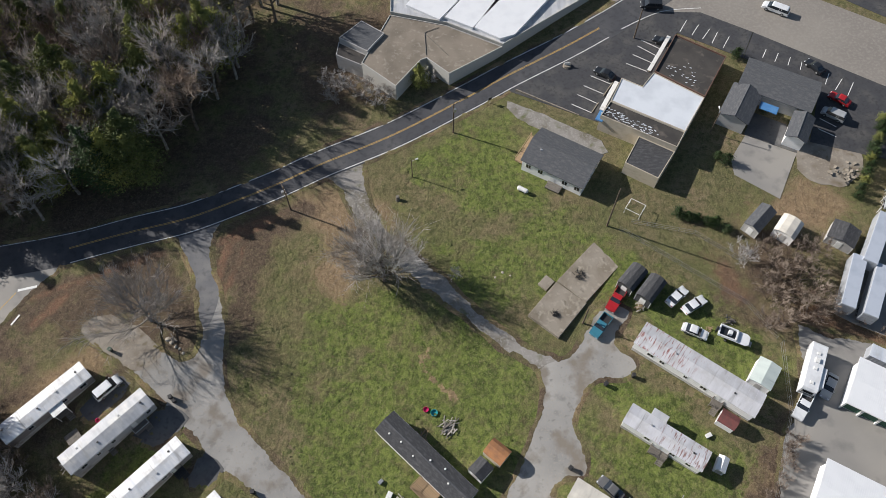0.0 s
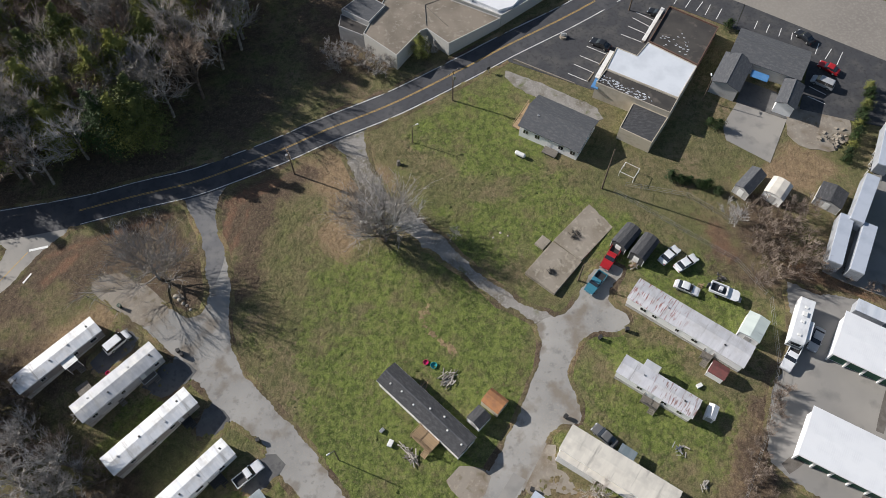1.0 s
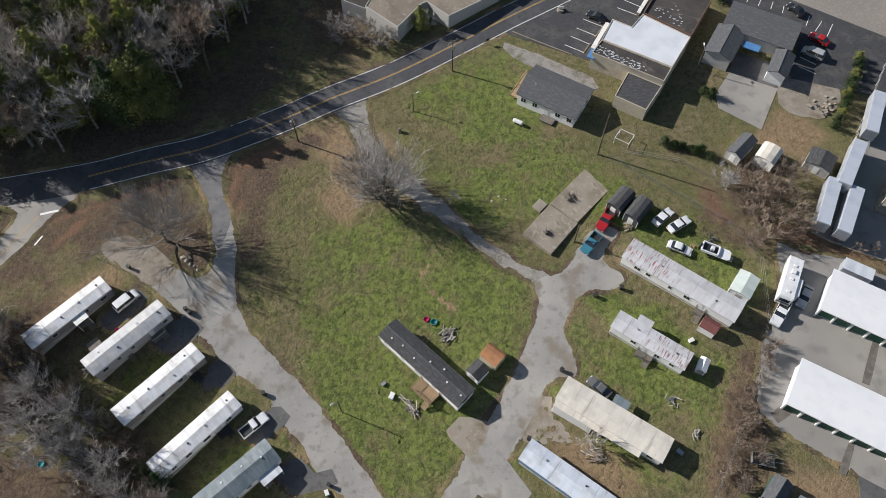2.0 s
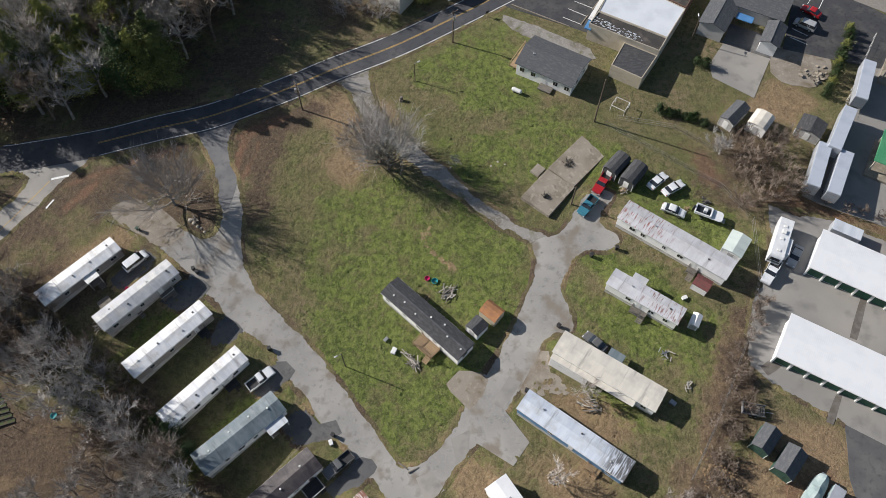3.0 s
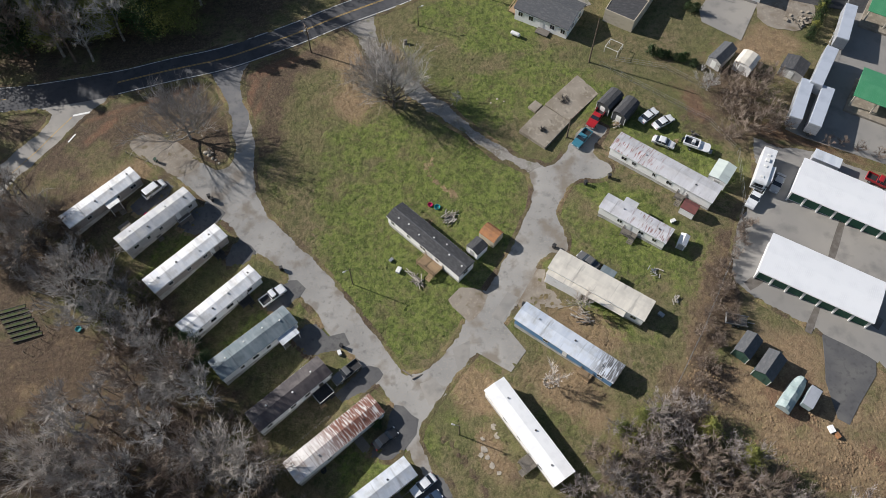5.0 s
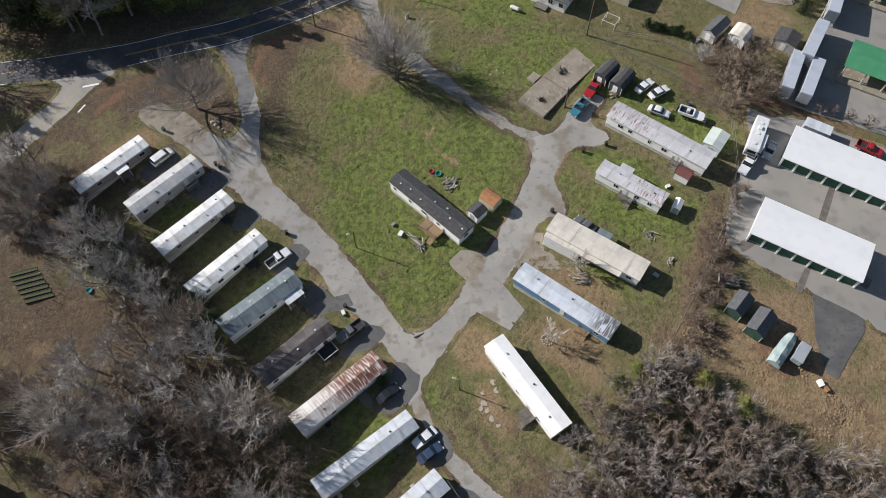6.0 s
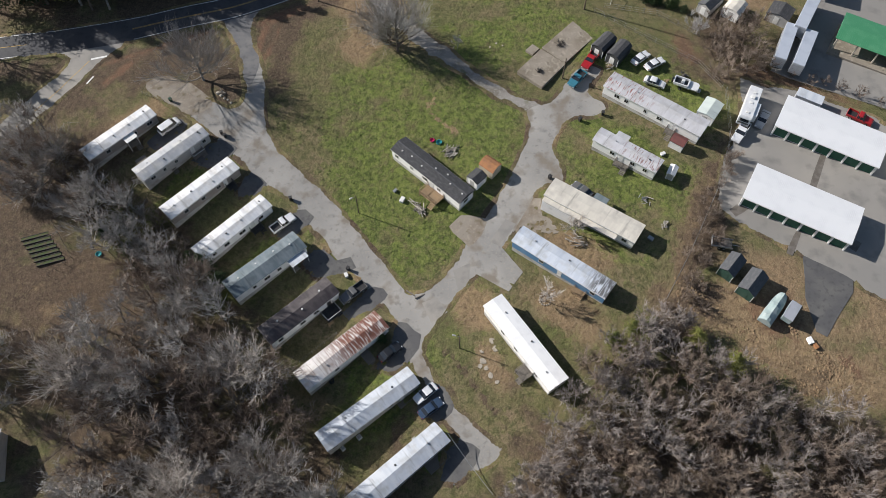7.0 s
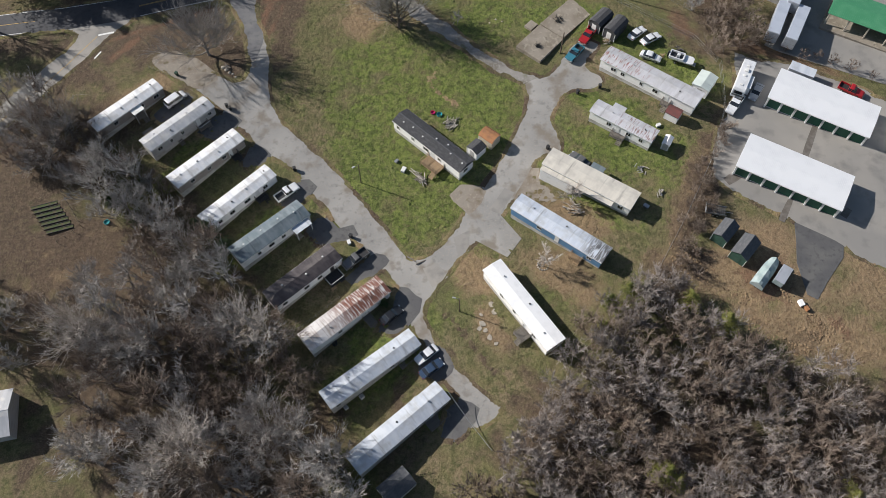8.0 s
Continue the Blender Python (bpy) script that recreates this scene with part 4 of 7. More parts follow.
def mobile_home(x, y, length, width, yaw, roof_mat, wall_mat, label, name="mobile_home", rise=0.35, eave=3.0, windows=(), doors=(), vents=4, ribs=True, end_window=True, over=0.12, door_mat=None, seed=1):
    home = thing(name, x, y, yaw, label, "mobile home", "mobile homes of the park")
    L, W, f = length / 2, width / 2, 0.75
    part("wall", BB(0.03, -L + 0.06, L - 0.06, -W + 0.1, W - 0.1, f, eave), wall_mat, home)
    part("skirt", B(-L + 0.12, L - 0.12, -W + 0.16, W - 0.16, -0.9, f), skirting, home, "pale skirting panels")
    # low gable roof in courses across, each with a small standing seam
    bm = bmesh.new()
    e, t = eave + 0.01, 0.12
    slice_x(bm, [(-W - over, e), (-W - over, e + t), (-W * 0.5, e + t + rise * 0.55), (0, e + t + rise), (W * 0.5, e + t + rise * 0.55), (W + over, e + t), (W + over, e)], -L - over, L + over)
    part("roof", bm, roof_mat, home)
    if ribs:
        n = int(length / 1.22)
        rb = bmesh.new()
        slice_x(rb, [(-W - over, e + t), (-W - over, e + t + 0.014), (-W * 0.5, e + t + rise * 0.55 + 0.014), (0, e + t + rise + 0.014), (W * 0.5, e + t + rise * 0.55 + 0.014), (W + over, e + t + 0.014), (W + over, e + t), (W * 0.5, e + t + rise * 0.55 - 0.01), (0, e + t + rise - 0.01), (-W * 0.5, e + t + rise * 0.55 - 0.01)], -0.03, 0.03)
        me = mesh_of("roof_seam", rb, roof_mat)
        for i in range(1, n):
            s = new("roof_seam", me)
            s.parent = home
            s.matrix_basis = pose(-L + i * length / n, 0, 0)
    rnd = random.Random(seed)
    for i in range(vents):
        vx, vy = -L + length * (i + 0.6) / vents + rnd.uniform(-0.6, 0.6), rnd.uniform(-0.5, 0.5) * W
        z = e + t + rise * (1 - abs(vy) / W)
        bm = bmesh.new()
        rod(bm, (vx, vy, z - 0.2), (vx, vy, z + 0.1), 0.1, 0.1, 8)
        rod(bm, (vx, vy, z + 0.1), (vx, vy, z + 0.17), 0.19, 0.13, 8)
        part("roof_vent", bm, trim_white if roof_mat in (shingle_dark, roof_purple, roof_slate) else black_iron if i % 2 else steel, home)
    for wx, ww in windows:
        window(home, wx * L, -W + 0.1, 1.95, ww, 0.85)
    if end_window:
        window(home, L - 0.06, -0.2, 1.95, 1.1, 0.9, "x", 1)
    for dx in doors:
        door(home, dx * L, -W + 0.1, f + 0.05, door_mat or trim_white)
    # gutter board under the long eaves
    for s in (-1, 1):
        part("fascia", B(-L - over, L + over, s * (W + over) - 0.02, s * (W + over) + 0.02, e - 0.1, e + t - 0.02), trim_white, home)
    return home


h = mobile_home(-67.8, 38.4, 16.2, 3.6, 46.5, roof_white, siding_taupe, "white-roofed mobile home with taupe siding and small awning", windows=((-0.5, 0.9), (0.3, 0.9), (0.75, 1.2)), doors=(0.1,), seed=1)
porch(h, 0.9, -1.70, 2.2, 1.6, 0.75, grey_wood, True, trim_white)
h = mobile_home(-56.1, 33.6, 16.1, 3.9, 46.5, roof_grey, siding_grey, "grey metal-roofed mobile home with grey siding", rise=0.5, windows=((-0.75, 1.0), (-0.4, 0.6), (-0.05, 0.7), (0.82, 0.8)), doors=(0.45,), seed=2)
porch(h, 4.2, -1.85, 2.8, 1.5, 0.75, grey_wood, rail_mat=trim_white)
steps(h, -1.6, -1.85, 0.75, 0.9, grey_wood)
h = mobile_home(-49.0, 25.3, 16.7, 3.8, 46.5, roof_white, siding_taupe, "white-roofed mobile home with taupe siding and pale skirt", windows=((-0.6, 0.9), (-0.1, 0.8), (0.35, 0.9)), doors=(0.55,), seed=3)
porch(h, 5.2, -1.80, 1.8, 1.5, 0.75, black_iron)
h = mobile_home(-41.5, 16.7, 16.8, 3.6, 46.5, roof_white, siding_white, "white mobile home with a pale metal roof", windows=((-0.7, 0.8), (-0.35, 1.1), (0.1, 1.4), (0.65, 1.0)), doors=(0.4,), seed=4)
porch(h, 3.6, -1.70, 2.4, 1.5, 0.75, black_iron)
h = mobile_home(-34.3, 8.8, 16.2, 4.4, 42.3, roof_slate, siding_white, "white mobile home with a blue-grey metal roof", rise=0.6, windows=((-0.5, 0.7), (-0.15, 1.2), (0.2, 0.8)), doors=(0.62,), seed=5)
porch(h, 5.4, -2.10, 3.4, 1.7, 0.3, concrete, False, roof_silver)
h = mobile_home(-27.0, -0.5, 15.4, 4.2, 42.5, roof_purple, siding_white, "white mobile home with a dark brown roof", rise=0.55, windows=((-0.75, 1.0), (-0.1, 1.1), (0.3, 1.0)), doors=(0.68,), vents=3, seed=6, door_mat=black_iron)
porch(h, 4.5, -2.00, 3.2, 2.7, 0.8, black_iron, rail_mat=trim_white)
steps(h, 3.2, -4.6, 0.75, 1.0, deck_wood)
h = mobile_home(-18.5, -8.2, 18.0, 4.2, 41.0, roof_rusty, siding_white, "white mobile home under a heavily rusted metal roof", rise=0.5, windows=((-0.3, 0.8), (0.8, 1.0)), doors=(0.3,), vents=2, seed=7)
porch(h, 3.0, -2.00, 1.6, 2.6, 0.7, grey_wood)
h = mobile_home(-13.2, -18.8, 19.2, 3.7, 38.0, roof_silver, skirting, "long mobile home with a silver streaked metal roof", rise=0.5, windows=((-0.85, 0.9), (0.35, 0.9)), doors=(0.6,), vents=2, seed=8)
porch(h, 6.4, -1.75, 3.6, 1.2, 0.6, grey_wood)
h = mobile_home(-7.9, -29.3, 19.5, 4.0, 40.9, roof_silver, skirting, "long mobile home with a silver streaked roof and deck", rise=0.5, windows=((-0.3, 0.9), (0.2, 0.9)), doors=(0.6,), vents=3, seed=9)
porch(h, 6.2, -1.90, 4.2, 2.0, 0.7, grey_wood)
h = mobile_home(42.7, 42.6, 21.9, 4.5, -36.0, roof_spotted, siding_white, "long white mobile home with a rust-spotted metal roof", rise=0.5, windows=((-0.7, 1.1), (-0.5, 0.8), (0.2, 1.1), (-0.1, 0.6)), doors=(0.45,), vents=2, seed=10)
porch(h, 5.2, -2.15, 1.8, 1.4, 0.75, grey_wood)
h = mobile_home(35.8, 31.3, 13.8, 3.5, -34.8, roof_flaking, siding_white, "short white mobile home with a worn metal roof", rise=0.4, windows=((-0.35, 0.9), (0.3, 0.9), (0.7, 0.8)), doors=(-0.05,), vents=2, seed=11)
porch(h, 0.2, -1.65, 3.0, 1.4, 0.6, grey_wood)
part("bay", BB(0.03, -3.6, -1.2, 1.6, 3.1, 0.2, 2.9), siding_white, h, "small white bay")
part("bay_roof", BB(0.02, -3.75, -1.05, 1.7, 3.25, 2.9, 3.0), roof_grey, h)
h = mobile_home(28.0, 17.9, 19.1, 4.4, -33.2, roof_cream, siding_white, "cream-roofed mobile home with an enclosed white side porch", rise=0.3, windows=((0.2, 1.0), (0.8, 1.0)), doors=(0.45,), vents=0, ribs=False, seed=12)
part("porch_wall", BB(0.03, -9.3, -2.2, -3.3, -2.0, -0.6, 2.4), siding_white, h)
part("porch_roof", BB(0.03, -9.4, 6.2, -3.4, -1.95, 2.62, 2.72), roof_cream, h)
h = mobile_home(21.5, 7.3, 19.9, 3.8, -36.2, roof_stained, siding_blue, "blue-sided mobile home with a silver stained roof", rise=0.45, windows=((-0.35, 0.9), (0.75, 0.9)), doors=(0.05,), vents=3, seed=13)
porch(h, 5.2, -1.80, 2.4, 1.3, 0.5, deck_wood, True)
h = mobile_home(13.9, -7.7, 19.0, 3.95, -55.3, roof_clean, siding_white, "mobile home with a clean bright white roof", rise=0.25, windows=((-0.4, 0.9), (0.0, 0.8), (0.6, 0.9)), doors=(0.3,), vents=3, ribs=False, seed=14)
porch(h, 4.0, -1.88, 2.4, 2.2, 0.6, grey_wood)
h = mobile_home(-2.8, 28.3, 18.7, 4.2, -43.1, shingle_dark, siding_white, "white mobile home with a charcoal shingle roof and wooden deck", rise=0.7, windows=((-0.85, 0.8), (-0.4, 0.7), (0.0, 1.4), (0.4, 0.8)), doors=(0.2,), vents=7, ribs=False, seed=15)
porch(h, 3.0, -2.00, 4.4, 2.6, 0.75, deck_wood)
part("ridge_cap", B(-9.4, 9.4, -0.12, 0.12, 3.81, 3.86), shingle_grey, h)


# ---- storage buildings ----
ribbed_white = material("white_ribbed_steel", (0.72, 0.73, 0.745), 0.5, spots=(((0.66, 0.67, 0.69), 0.4, 0.45, 0.7, 4, ONE),))
door_green = material("green_roller_door", (0.015, 0.09, 0.055), 0.5, spots=(((0.025, 0.12, 0.075), 1.0, 0.45, 0.7, 3, (1, 1, 5)),))
roof_green = material("green_ribbed_steel", (0.06, 0.24, 0.12), 0.45, spots=(((0.09, 0.28, 0.15), 0.5, 0.45, 0.7, 4, ONE),))


def ribbed_roof(parent, L, W, e, rise, over, mat, pitch=0.32):
    """A shallow gable sheet with raised ribs running from ridge to eave."""
    bm = bmesh.new()
    slice_x(bm, [(-W - over, e), (-W - over, e + 0.08), (0, e + 0.08 + rise), (W + over, e + 0.08), (W + over, e)], -L - over, L + over)
    roof = part("roof", bm, mat, parent)
    bm = bmesh.new()
    slice_x(bm, [(-W - over, e + 0.075), (-W - over, e + 0.09), (0, e + 0.09 + rise), (W + over, e + 0.09), (W + over, e + 0.075), (0, e + 0.075 + rise)], -0.03, 0.03)
    me = mesh_of("roof_rib", bm, mat)
    n = int(2 * (L + over) / pitch)
    for i in range(n):
        rib = new("roof_rib", me)
        rib.parent = roof
        rib.matrix_basis = pose(-L - over + (i + 0.5) * pitch, 0, 0)
    return roof


def storage(x, y, L, W, yaw, bays, label):
    b = thing("storage_building", x, y, yaw, label, "storage building", "rows of storage units")
    L, W, e = L / 2, W / 2, 2.9
    part("wall", B(-L + 0.25, L - 0.25, -W + 0.55, W - 0.55, -0.6, e), ribbed_white, b)
    ribbed_roof(b, L, W, e, 0.35, 0.05, ribbed_white)
    step = (2 * L - 0.6) / bays
    for i in range(bays):
        x0 = -L + 0.3 + i * step
        d = part("roller_door", B(x0 + 0.25, x0 + step - 0.25, -W + 0.5, -W + 0.545, 0.04, 2.66), door_green, b, "dark green roller door")
        slat = mesh_of("slat", B(x0 + 0.26, x0 + step - 0.26, -W + 0.46, -W + 0.499, 0.0, 0.21), door_green)
        for k in range(11):
            o = new("slat", slat)
            o.parent = d
            o.matrix_basis = pose(0, 0, 0.06 + k * 0.235)
    for i in range(bays + 1):
        x0 = -L + 0.3 + i * step
        part("post", BB(0.02, x0 - 0.15, x0 + 0.15, -W + 0.15, -W + 0.5, -0.3, e - 0.02), trim_white, b)
    part("gutter", B(-L, L, -W - 0.14, -W - 0.052, e - 0.12, e + 0.02), trim_white, b)
    return b


storage(76.5, 35.4, 20.6, 8.9, -29.8, 7, "long storage building with white ribbed roof and green doors")
storage(67.1, 18.8, 20.6, 8.9, -29.6, 7, "long storage building with white ribbed roof and green doors")
storage(98.5, 24.0, 20.6, 8.9, -29.6, 7, "long storage building with white ribbed roof and green doors")


# ---- sheds ----
def shed(x, y, L, W, yaw, roof_mat, wall_mat, label, h=2.1, rise=0.7, barn=False, over=0.12, door_side=-1):
    s = thing("shed", x, y, yaw, label, "shed", "garden sheds")
    L, W = L / 2, W / 2
    if barn:
        pro = [(-W, -0.3), (-W, h), (-W * 0.62, h + rise * 0.72), (0, h + rise), (W * 0.62, h + rise * 0.72), (W, h), (W, -0.3)]
        top = [(-W - over, h), (-W * 0.64, h + rise * 0.78), (0, h + rise * 1.06), (W * 0.64, h + rise * 0.78), (W + over, h), (W + over, h + 0.07), (W * 0.64, h + rise * 0.78 + 0.08), (0, h + rise * 1.06 + 0.08), (-W * 0.64, h + rise * 0.78 + 0.08), (-W - over, h + 0.07)]
    else:
        pro = [(-W, -0.3), (-W, h), (0, h + rise), (W, h), (W, -0.3)]
        top = [(-W - over, h - 0.03), (0, h + rise + 0.03), (W + over, h - 0.03), (W + over, h + 0.06), (0, h + rise + 0.12), (-W - over, h + 0.06)]
    bm = bmesh.new()
    slice_x(bm, pro, -L, L)
    part("wall", bm, wall_mat, s)
    bm = bmesh.new()
    slice_x(bm, top, -L - over, L + over)
    part("roof", bm, roof_mat, s)
    part("door", BB(0.02, door_side * (L + 0.02) - 0.03, door_side * (L + 0.02) + 0.03, -0.55, 0.55, 0.05, 1.9), siding_green if wall_mat is siding_green else trim_white if wall_mat is not siding_white else siding_grey, s)
    part("corner_trim", B(door_side * (L + 0.01) - 0.04, door_side * (L + 0.01) + 0.04, -W - 0.02, -W + 0.08, 0, h - 0.02), trim_white, s)
    part("corner_trim", B(door_side * (L + 0.01) - 0.04, door_side * (L + 0.01) + 0.04, W - 0.08, W + 0.02, 0, h - 0.02), trim_white, s)
    return s


roof_copper = material("orange_brown_shingles", (0.36, 0.17, 0.075), 0.85, spots=(((0.26, 0.13, 0.07), 1.2, 0.45, 0.7, 5, ONE),), bump=0.3)
siding_green = material("dark_green_siding", (0.03, 0.075, 0.055), 0.7, spots=(((0.045, 0.09, 0.07), 1.0, 0.45, 0.7, 4, ONE),))
siding_black = material("charcoal_siding", (0.05, 0.052, 0.055), 0.75, spots=(((0.08, 0.08, 0.08), 1.0, 0.45, 0.7, 4, ONE),))
roof_red = material("dark_red_roof", (0.16, 0.055, 0.05), 0.8, spots=(((0.11, 0.05, 0.045), 1.5, 0.45, 0.7, 5, ONE),), bump=0.3)
tarp_green = material("grey_green_tarp", (0.26, 0.33, 0.33), 0.75, spots=(((0.36, 0.42, 0.42), 0.8, 0.4, 0.65, 5, ONE),), bump=0.6, bump_scale=2)
shed(8.8, 29.6, 3.4, 2.8, -40, roof_copper, siding_tan, "tan garden shed with an orange-brown barn roof", barn=True)
shed(6.1, 27.0, 2.8, 2.7, 46, shingle_dark, siding_white, "white garden shed with a charcoal roof", rise=0.45)
shed(52.1, 6.4, 4.4, 2.9, 49, shingle_grey, siding_green, "dark green shed with a charcoal roof", rise=0.8)
shed(55.1, 2.8, 5.0, 3.2, 49, shingle_grey, siding_green, "larger dark green shed with a charcoal roof", rise=0.9)
shed(34.0, 60.1, 5.0, 3.0, 49, shingle_dark, siding_black, "charcoal barn-roofed shed beside the slab", barn=True)
shed(37.0, 57.8, 5.2, 3.0, 51, shingle_dark, siding_black, "charcoal barn-roofed shed with clutter at its door", barn=True)
shed(46.5, 34.3, 2.8, 2.3, -35, roof_red, siding_white, "small white shed with a dark red roof", h=1.9)
shed(53.8, 41.9, 4.6, 3.6, 55, roof_pale, siding_white, "pale metal-roofed shed on the grass", rise=0.3, h=2.3)
shed(44.3, 27.3, 2.4, 1.5, 62, siding_white, siding_white, "small white tool shed on the lawn", h=1.6, rise=0.3)
shed(58.9, 71.8, 6.0, 3.0, 46, shingle_grey, siding_grey, "weathered grey shed behind bare bushes", rise=0.7)
shed(63.7, 69.8, 4.2, 3.8, 52, roof_cream, siding_white, "pale shed with a cream roof", rise=0.6, barn=True)
shed(73.4, 68.2, 4.2, 4.8, 56, shingle_dark, siding_grey, "charcoal-roofed shed behind the trailers", rise=0.6)
shed(-8.0, -38.8, 5.4, 3.6, 41, shingle_grey, siding_grey, "grey shed with a worn metal roof", rise=0.6)


# ---- buildings by the highway ----
roof_tar = material("tar_flat_roof", (0.065, 0.059, 0.054), 0.95, spots=(((0.045, 0.042, 0.04), 0.25, 0.42, 0.64, 5, ONE), ((0.12, 0.105, 0.09), 0.6, 0.58, 0.74, 6, ONE)), bump=0.3, bump_scale=4)
roof_tan = material("tan_gravel_roof", (0.235, 0.2, 0.16), 0.95, spots=(((0.17, 0.145, 0.115), 0.2, 0.42, 0.64, 5, ONE), ((0.3, 0.265, 0.22), 1.1, 0.55, 0.74, 6, ONE)), bump=0.3, bump_scale=4)
roof_membrane = material("white_membrane_roof", (0.62, 0.65, 0.69), 0.7, spots=(((0.54, 0.57, 0.61), 0.3, 0.42, 0.64, 4, ONE),))
stucco = material("tan_stucco", (0.48, 0.43, 0.35), 0.9, spots=(((0.38, 0.335, 0.27), 0.5, 0.45, 0.7, 5, ONE),), bump=0.2)
block_white = material("white_painted_block", (0.44, 0.43, 0.4), 0.85, spots=(((0.45, 0.44, 0.41), 0.4, 0.45, 0.7, 5, (1, 1, 2)),), bump=0.2)
brick_dark = material("dark_brick", (0.14, 0.08, 0.06), 0.9, spots=(((0.2, 0.12, 0.09), 2.0, 0.45, 0.7, 5, (1, 1, 3)),), bump=0.3)
blue_paint = material("blue_awning_paint", (0.07, 0.2, 0.42), 0.6, spots=(((0.1, 0.25, 0.46), 1.0, 0.45, 0.7, 3, ONE),))


def shrink(poly, d):
    """The plan, drawn in by d."""
    if sum(a[0] * b[1] - b[0] * a[1] for a, b in zip(poly, poly[1:] + poly[:1])) < 0:
        poly = poly[::-1]
    out = []
    n = len(poly)
    for i in range(n):
        p, q, r = Vector(poly[i - 1]), Vector(poly[i]), Vector(poly[(i + 1) % n])
        a, b = (q - p).normalized(), (r - q).normalized()
        na, nb = Vector((-a.y, a.x)), Vector((-b.y, b.x))
        k = (na + nb) / max(0.3, 1 + na.dot(nb))
        out.append((q.x + k.x * d, q.y + k.y * d))
    return out


def flat_block(parent, poly, z0, z1, wall_mat, roof_mat, name="wall", lip=0.35):
    """Walls with a parapet and a sunken flat roof."""
    if sum(a[0] * b[1] - b[0] * a[1] for a, b in zip(poly, poly[1:] + poly[:1])) < 0:
        poly = poly[::-1]
    inner = shrink(poly, 0.16)
    bm = bmesh.new()
    rings = [[bm.verts.new((x, y, z)) for x, y in pl] for pl, z in ((poly, z0), (poly, z1), (inner, z1), (inner, z1 - lip))]
    n = len(poly)
    for a, b in zip(rings, rings[1:]):
        for i in range(n):
            bm.faces.new((a[i], a[(i + 1) % n], b[(i + 1) % n], b[i]))
    w = part(name, bm, wall_mat, parent)
    bm = bmesh.new()
    prism(bm, shrink(poly, 0.15), z1 - lip - 0.1, z1 - lip + 0.004)
    bm.normal_update()
    part("flat_roof", bm, roof_mat, parent)
    return w


shop = tagged(new("shop_building"), "low flat-roofed shop with white membrane and dark tar roofs", "building")
zs = gz(42, 98)
flat_block(shop, [(49.3, 116.0), (58.9, 109.7), (52.6, 98.9), (43.4, 105.6)], zs - 2, zs + 4.2, brick_dark, roof_tar)
flat_block(shop, [(36.5, 104.0), (40.4, 101.7), (43.25, 105.45), (52.5, 98.75), (47.3, 90.2), (33.6, 98.0)], zs - 2, zs + 4.0, stucco, roof_membrane, lip=0.12)
flat_block(shop, [(33.55, 97.9), (47.25, 90.1), (45.1, 86.4), (31.2, 94.3)], zs - 2, zs + 4.0, stucco, roof_tar, lip=0.2)
flat_block(shop, [(38.5, 90.1), (45.0, 86.3), (40.9, 80.0), (35.0, 83.7)], zs - 3, zs + 2.7, siding_tan, shingle_dark, lip=0.1)
part("awning", BB(0.03, -1.6, 1.6, -0.9, 0.6, 2.5, 2.8), blue_paint, shop, "blue awning").matrix_basis = pose(31.6, 95.4, zs, 0, 0, 62)
part("canopy", BB(0.03, -4.2, 4.2, -0.2, 0.7, 3.0, 3.2), trim_white, shop, "white front canopy").matrix_basis = pose(33.9, 99.9, zs, 0, 0, 62)
part("canopy", BB(0.03, -5.6, 5.6, -0.2, 0.6, 3.1, 3.3), trim_white, shop, "white front canopy").matrix_basis = pose(45.6, 111.4, zs, 0, 0, 60)
rnd = random.Random(3)
bm = bmesh.new()
for _ in range(120):
    if rnd.random() < 0.65:
        u, v = rnd.random(), rnd.uniform(0.2, 0.9)
        x, y, z = 33.0 + u * 10 + v * -1.6, 97.2 - u * 6.6 - v * 2.6, zs + 3.8
    else:
        x, y, z = rnd.uniform(44, 52), rnd.uniform(102, 108), zs + 3.85
        if not inside(x, y, [(49.3, 114.0), (56.9, 108.7), (52.0, 100.5), (44.2, 106.0)]):
            continue
    a, l, w = rnd.uniform(-0.9, 0.1), rnd.uniform(0.15, 0.55), rnd.uniform(0.1, 0.2)
    c, s = math.cos(a), math.sin(a)
    prism(bm, [(x + p * l * c - q * w * s, y + p * l * s + q * w * c) for p, q in ((-0.5, -0.5), (0.5, -0.5), (0.5, 0.5), (-0.5, 0.5))], z, z + 0.05)
tagged(part("roof_scraps", bm, roof_membrane, shop, "scattered pale roofing scraps"), kind="stuff")


def gable_house(parent, x, y, z, L, W, yaw, eave, rise, wall_mat, roof_mat, over=0.35):
    """Walls with gables and a pitched roof with eaves, as parts of a house."""
    m = pose(x, y, z, 0, 0, yaw)
    L, W = L / 2, W / 2
    bm = bmesh.new()
    slice_x(bm, [(-W, -2.0), (-W, eave), (0, eave + rise), (W, eave), (W, -2.0)], -L, L)
    w = part("wall", bm, wall_mat, parent)
    w.matrix_basis = m
    for s in (-1, 1):
        bm = bmesh.new()
        k = rise / W
        pts = [(s * (W + over), eave - over * k + 0.02), (0, eave + rise + 0.02), (0, eave + rise + 0.18), (s * (W + over), eave - over * k + 0.16)]
        slice_x(bm, pts, -L - over, L + over)
        part("roof_slope", bm, roof_mat, parent).matrix_basis = m
    bm = bmesh.new()
    slice_x(bm, [(-0.2, eave + rise + 0.1), (0, eave + rise + 0.22), (0.2, eave + rise + 0.1)], -L - over, L + over)
    part("ridge_cap", bm, roof_mat, parent).matrix_basis = m
    return w


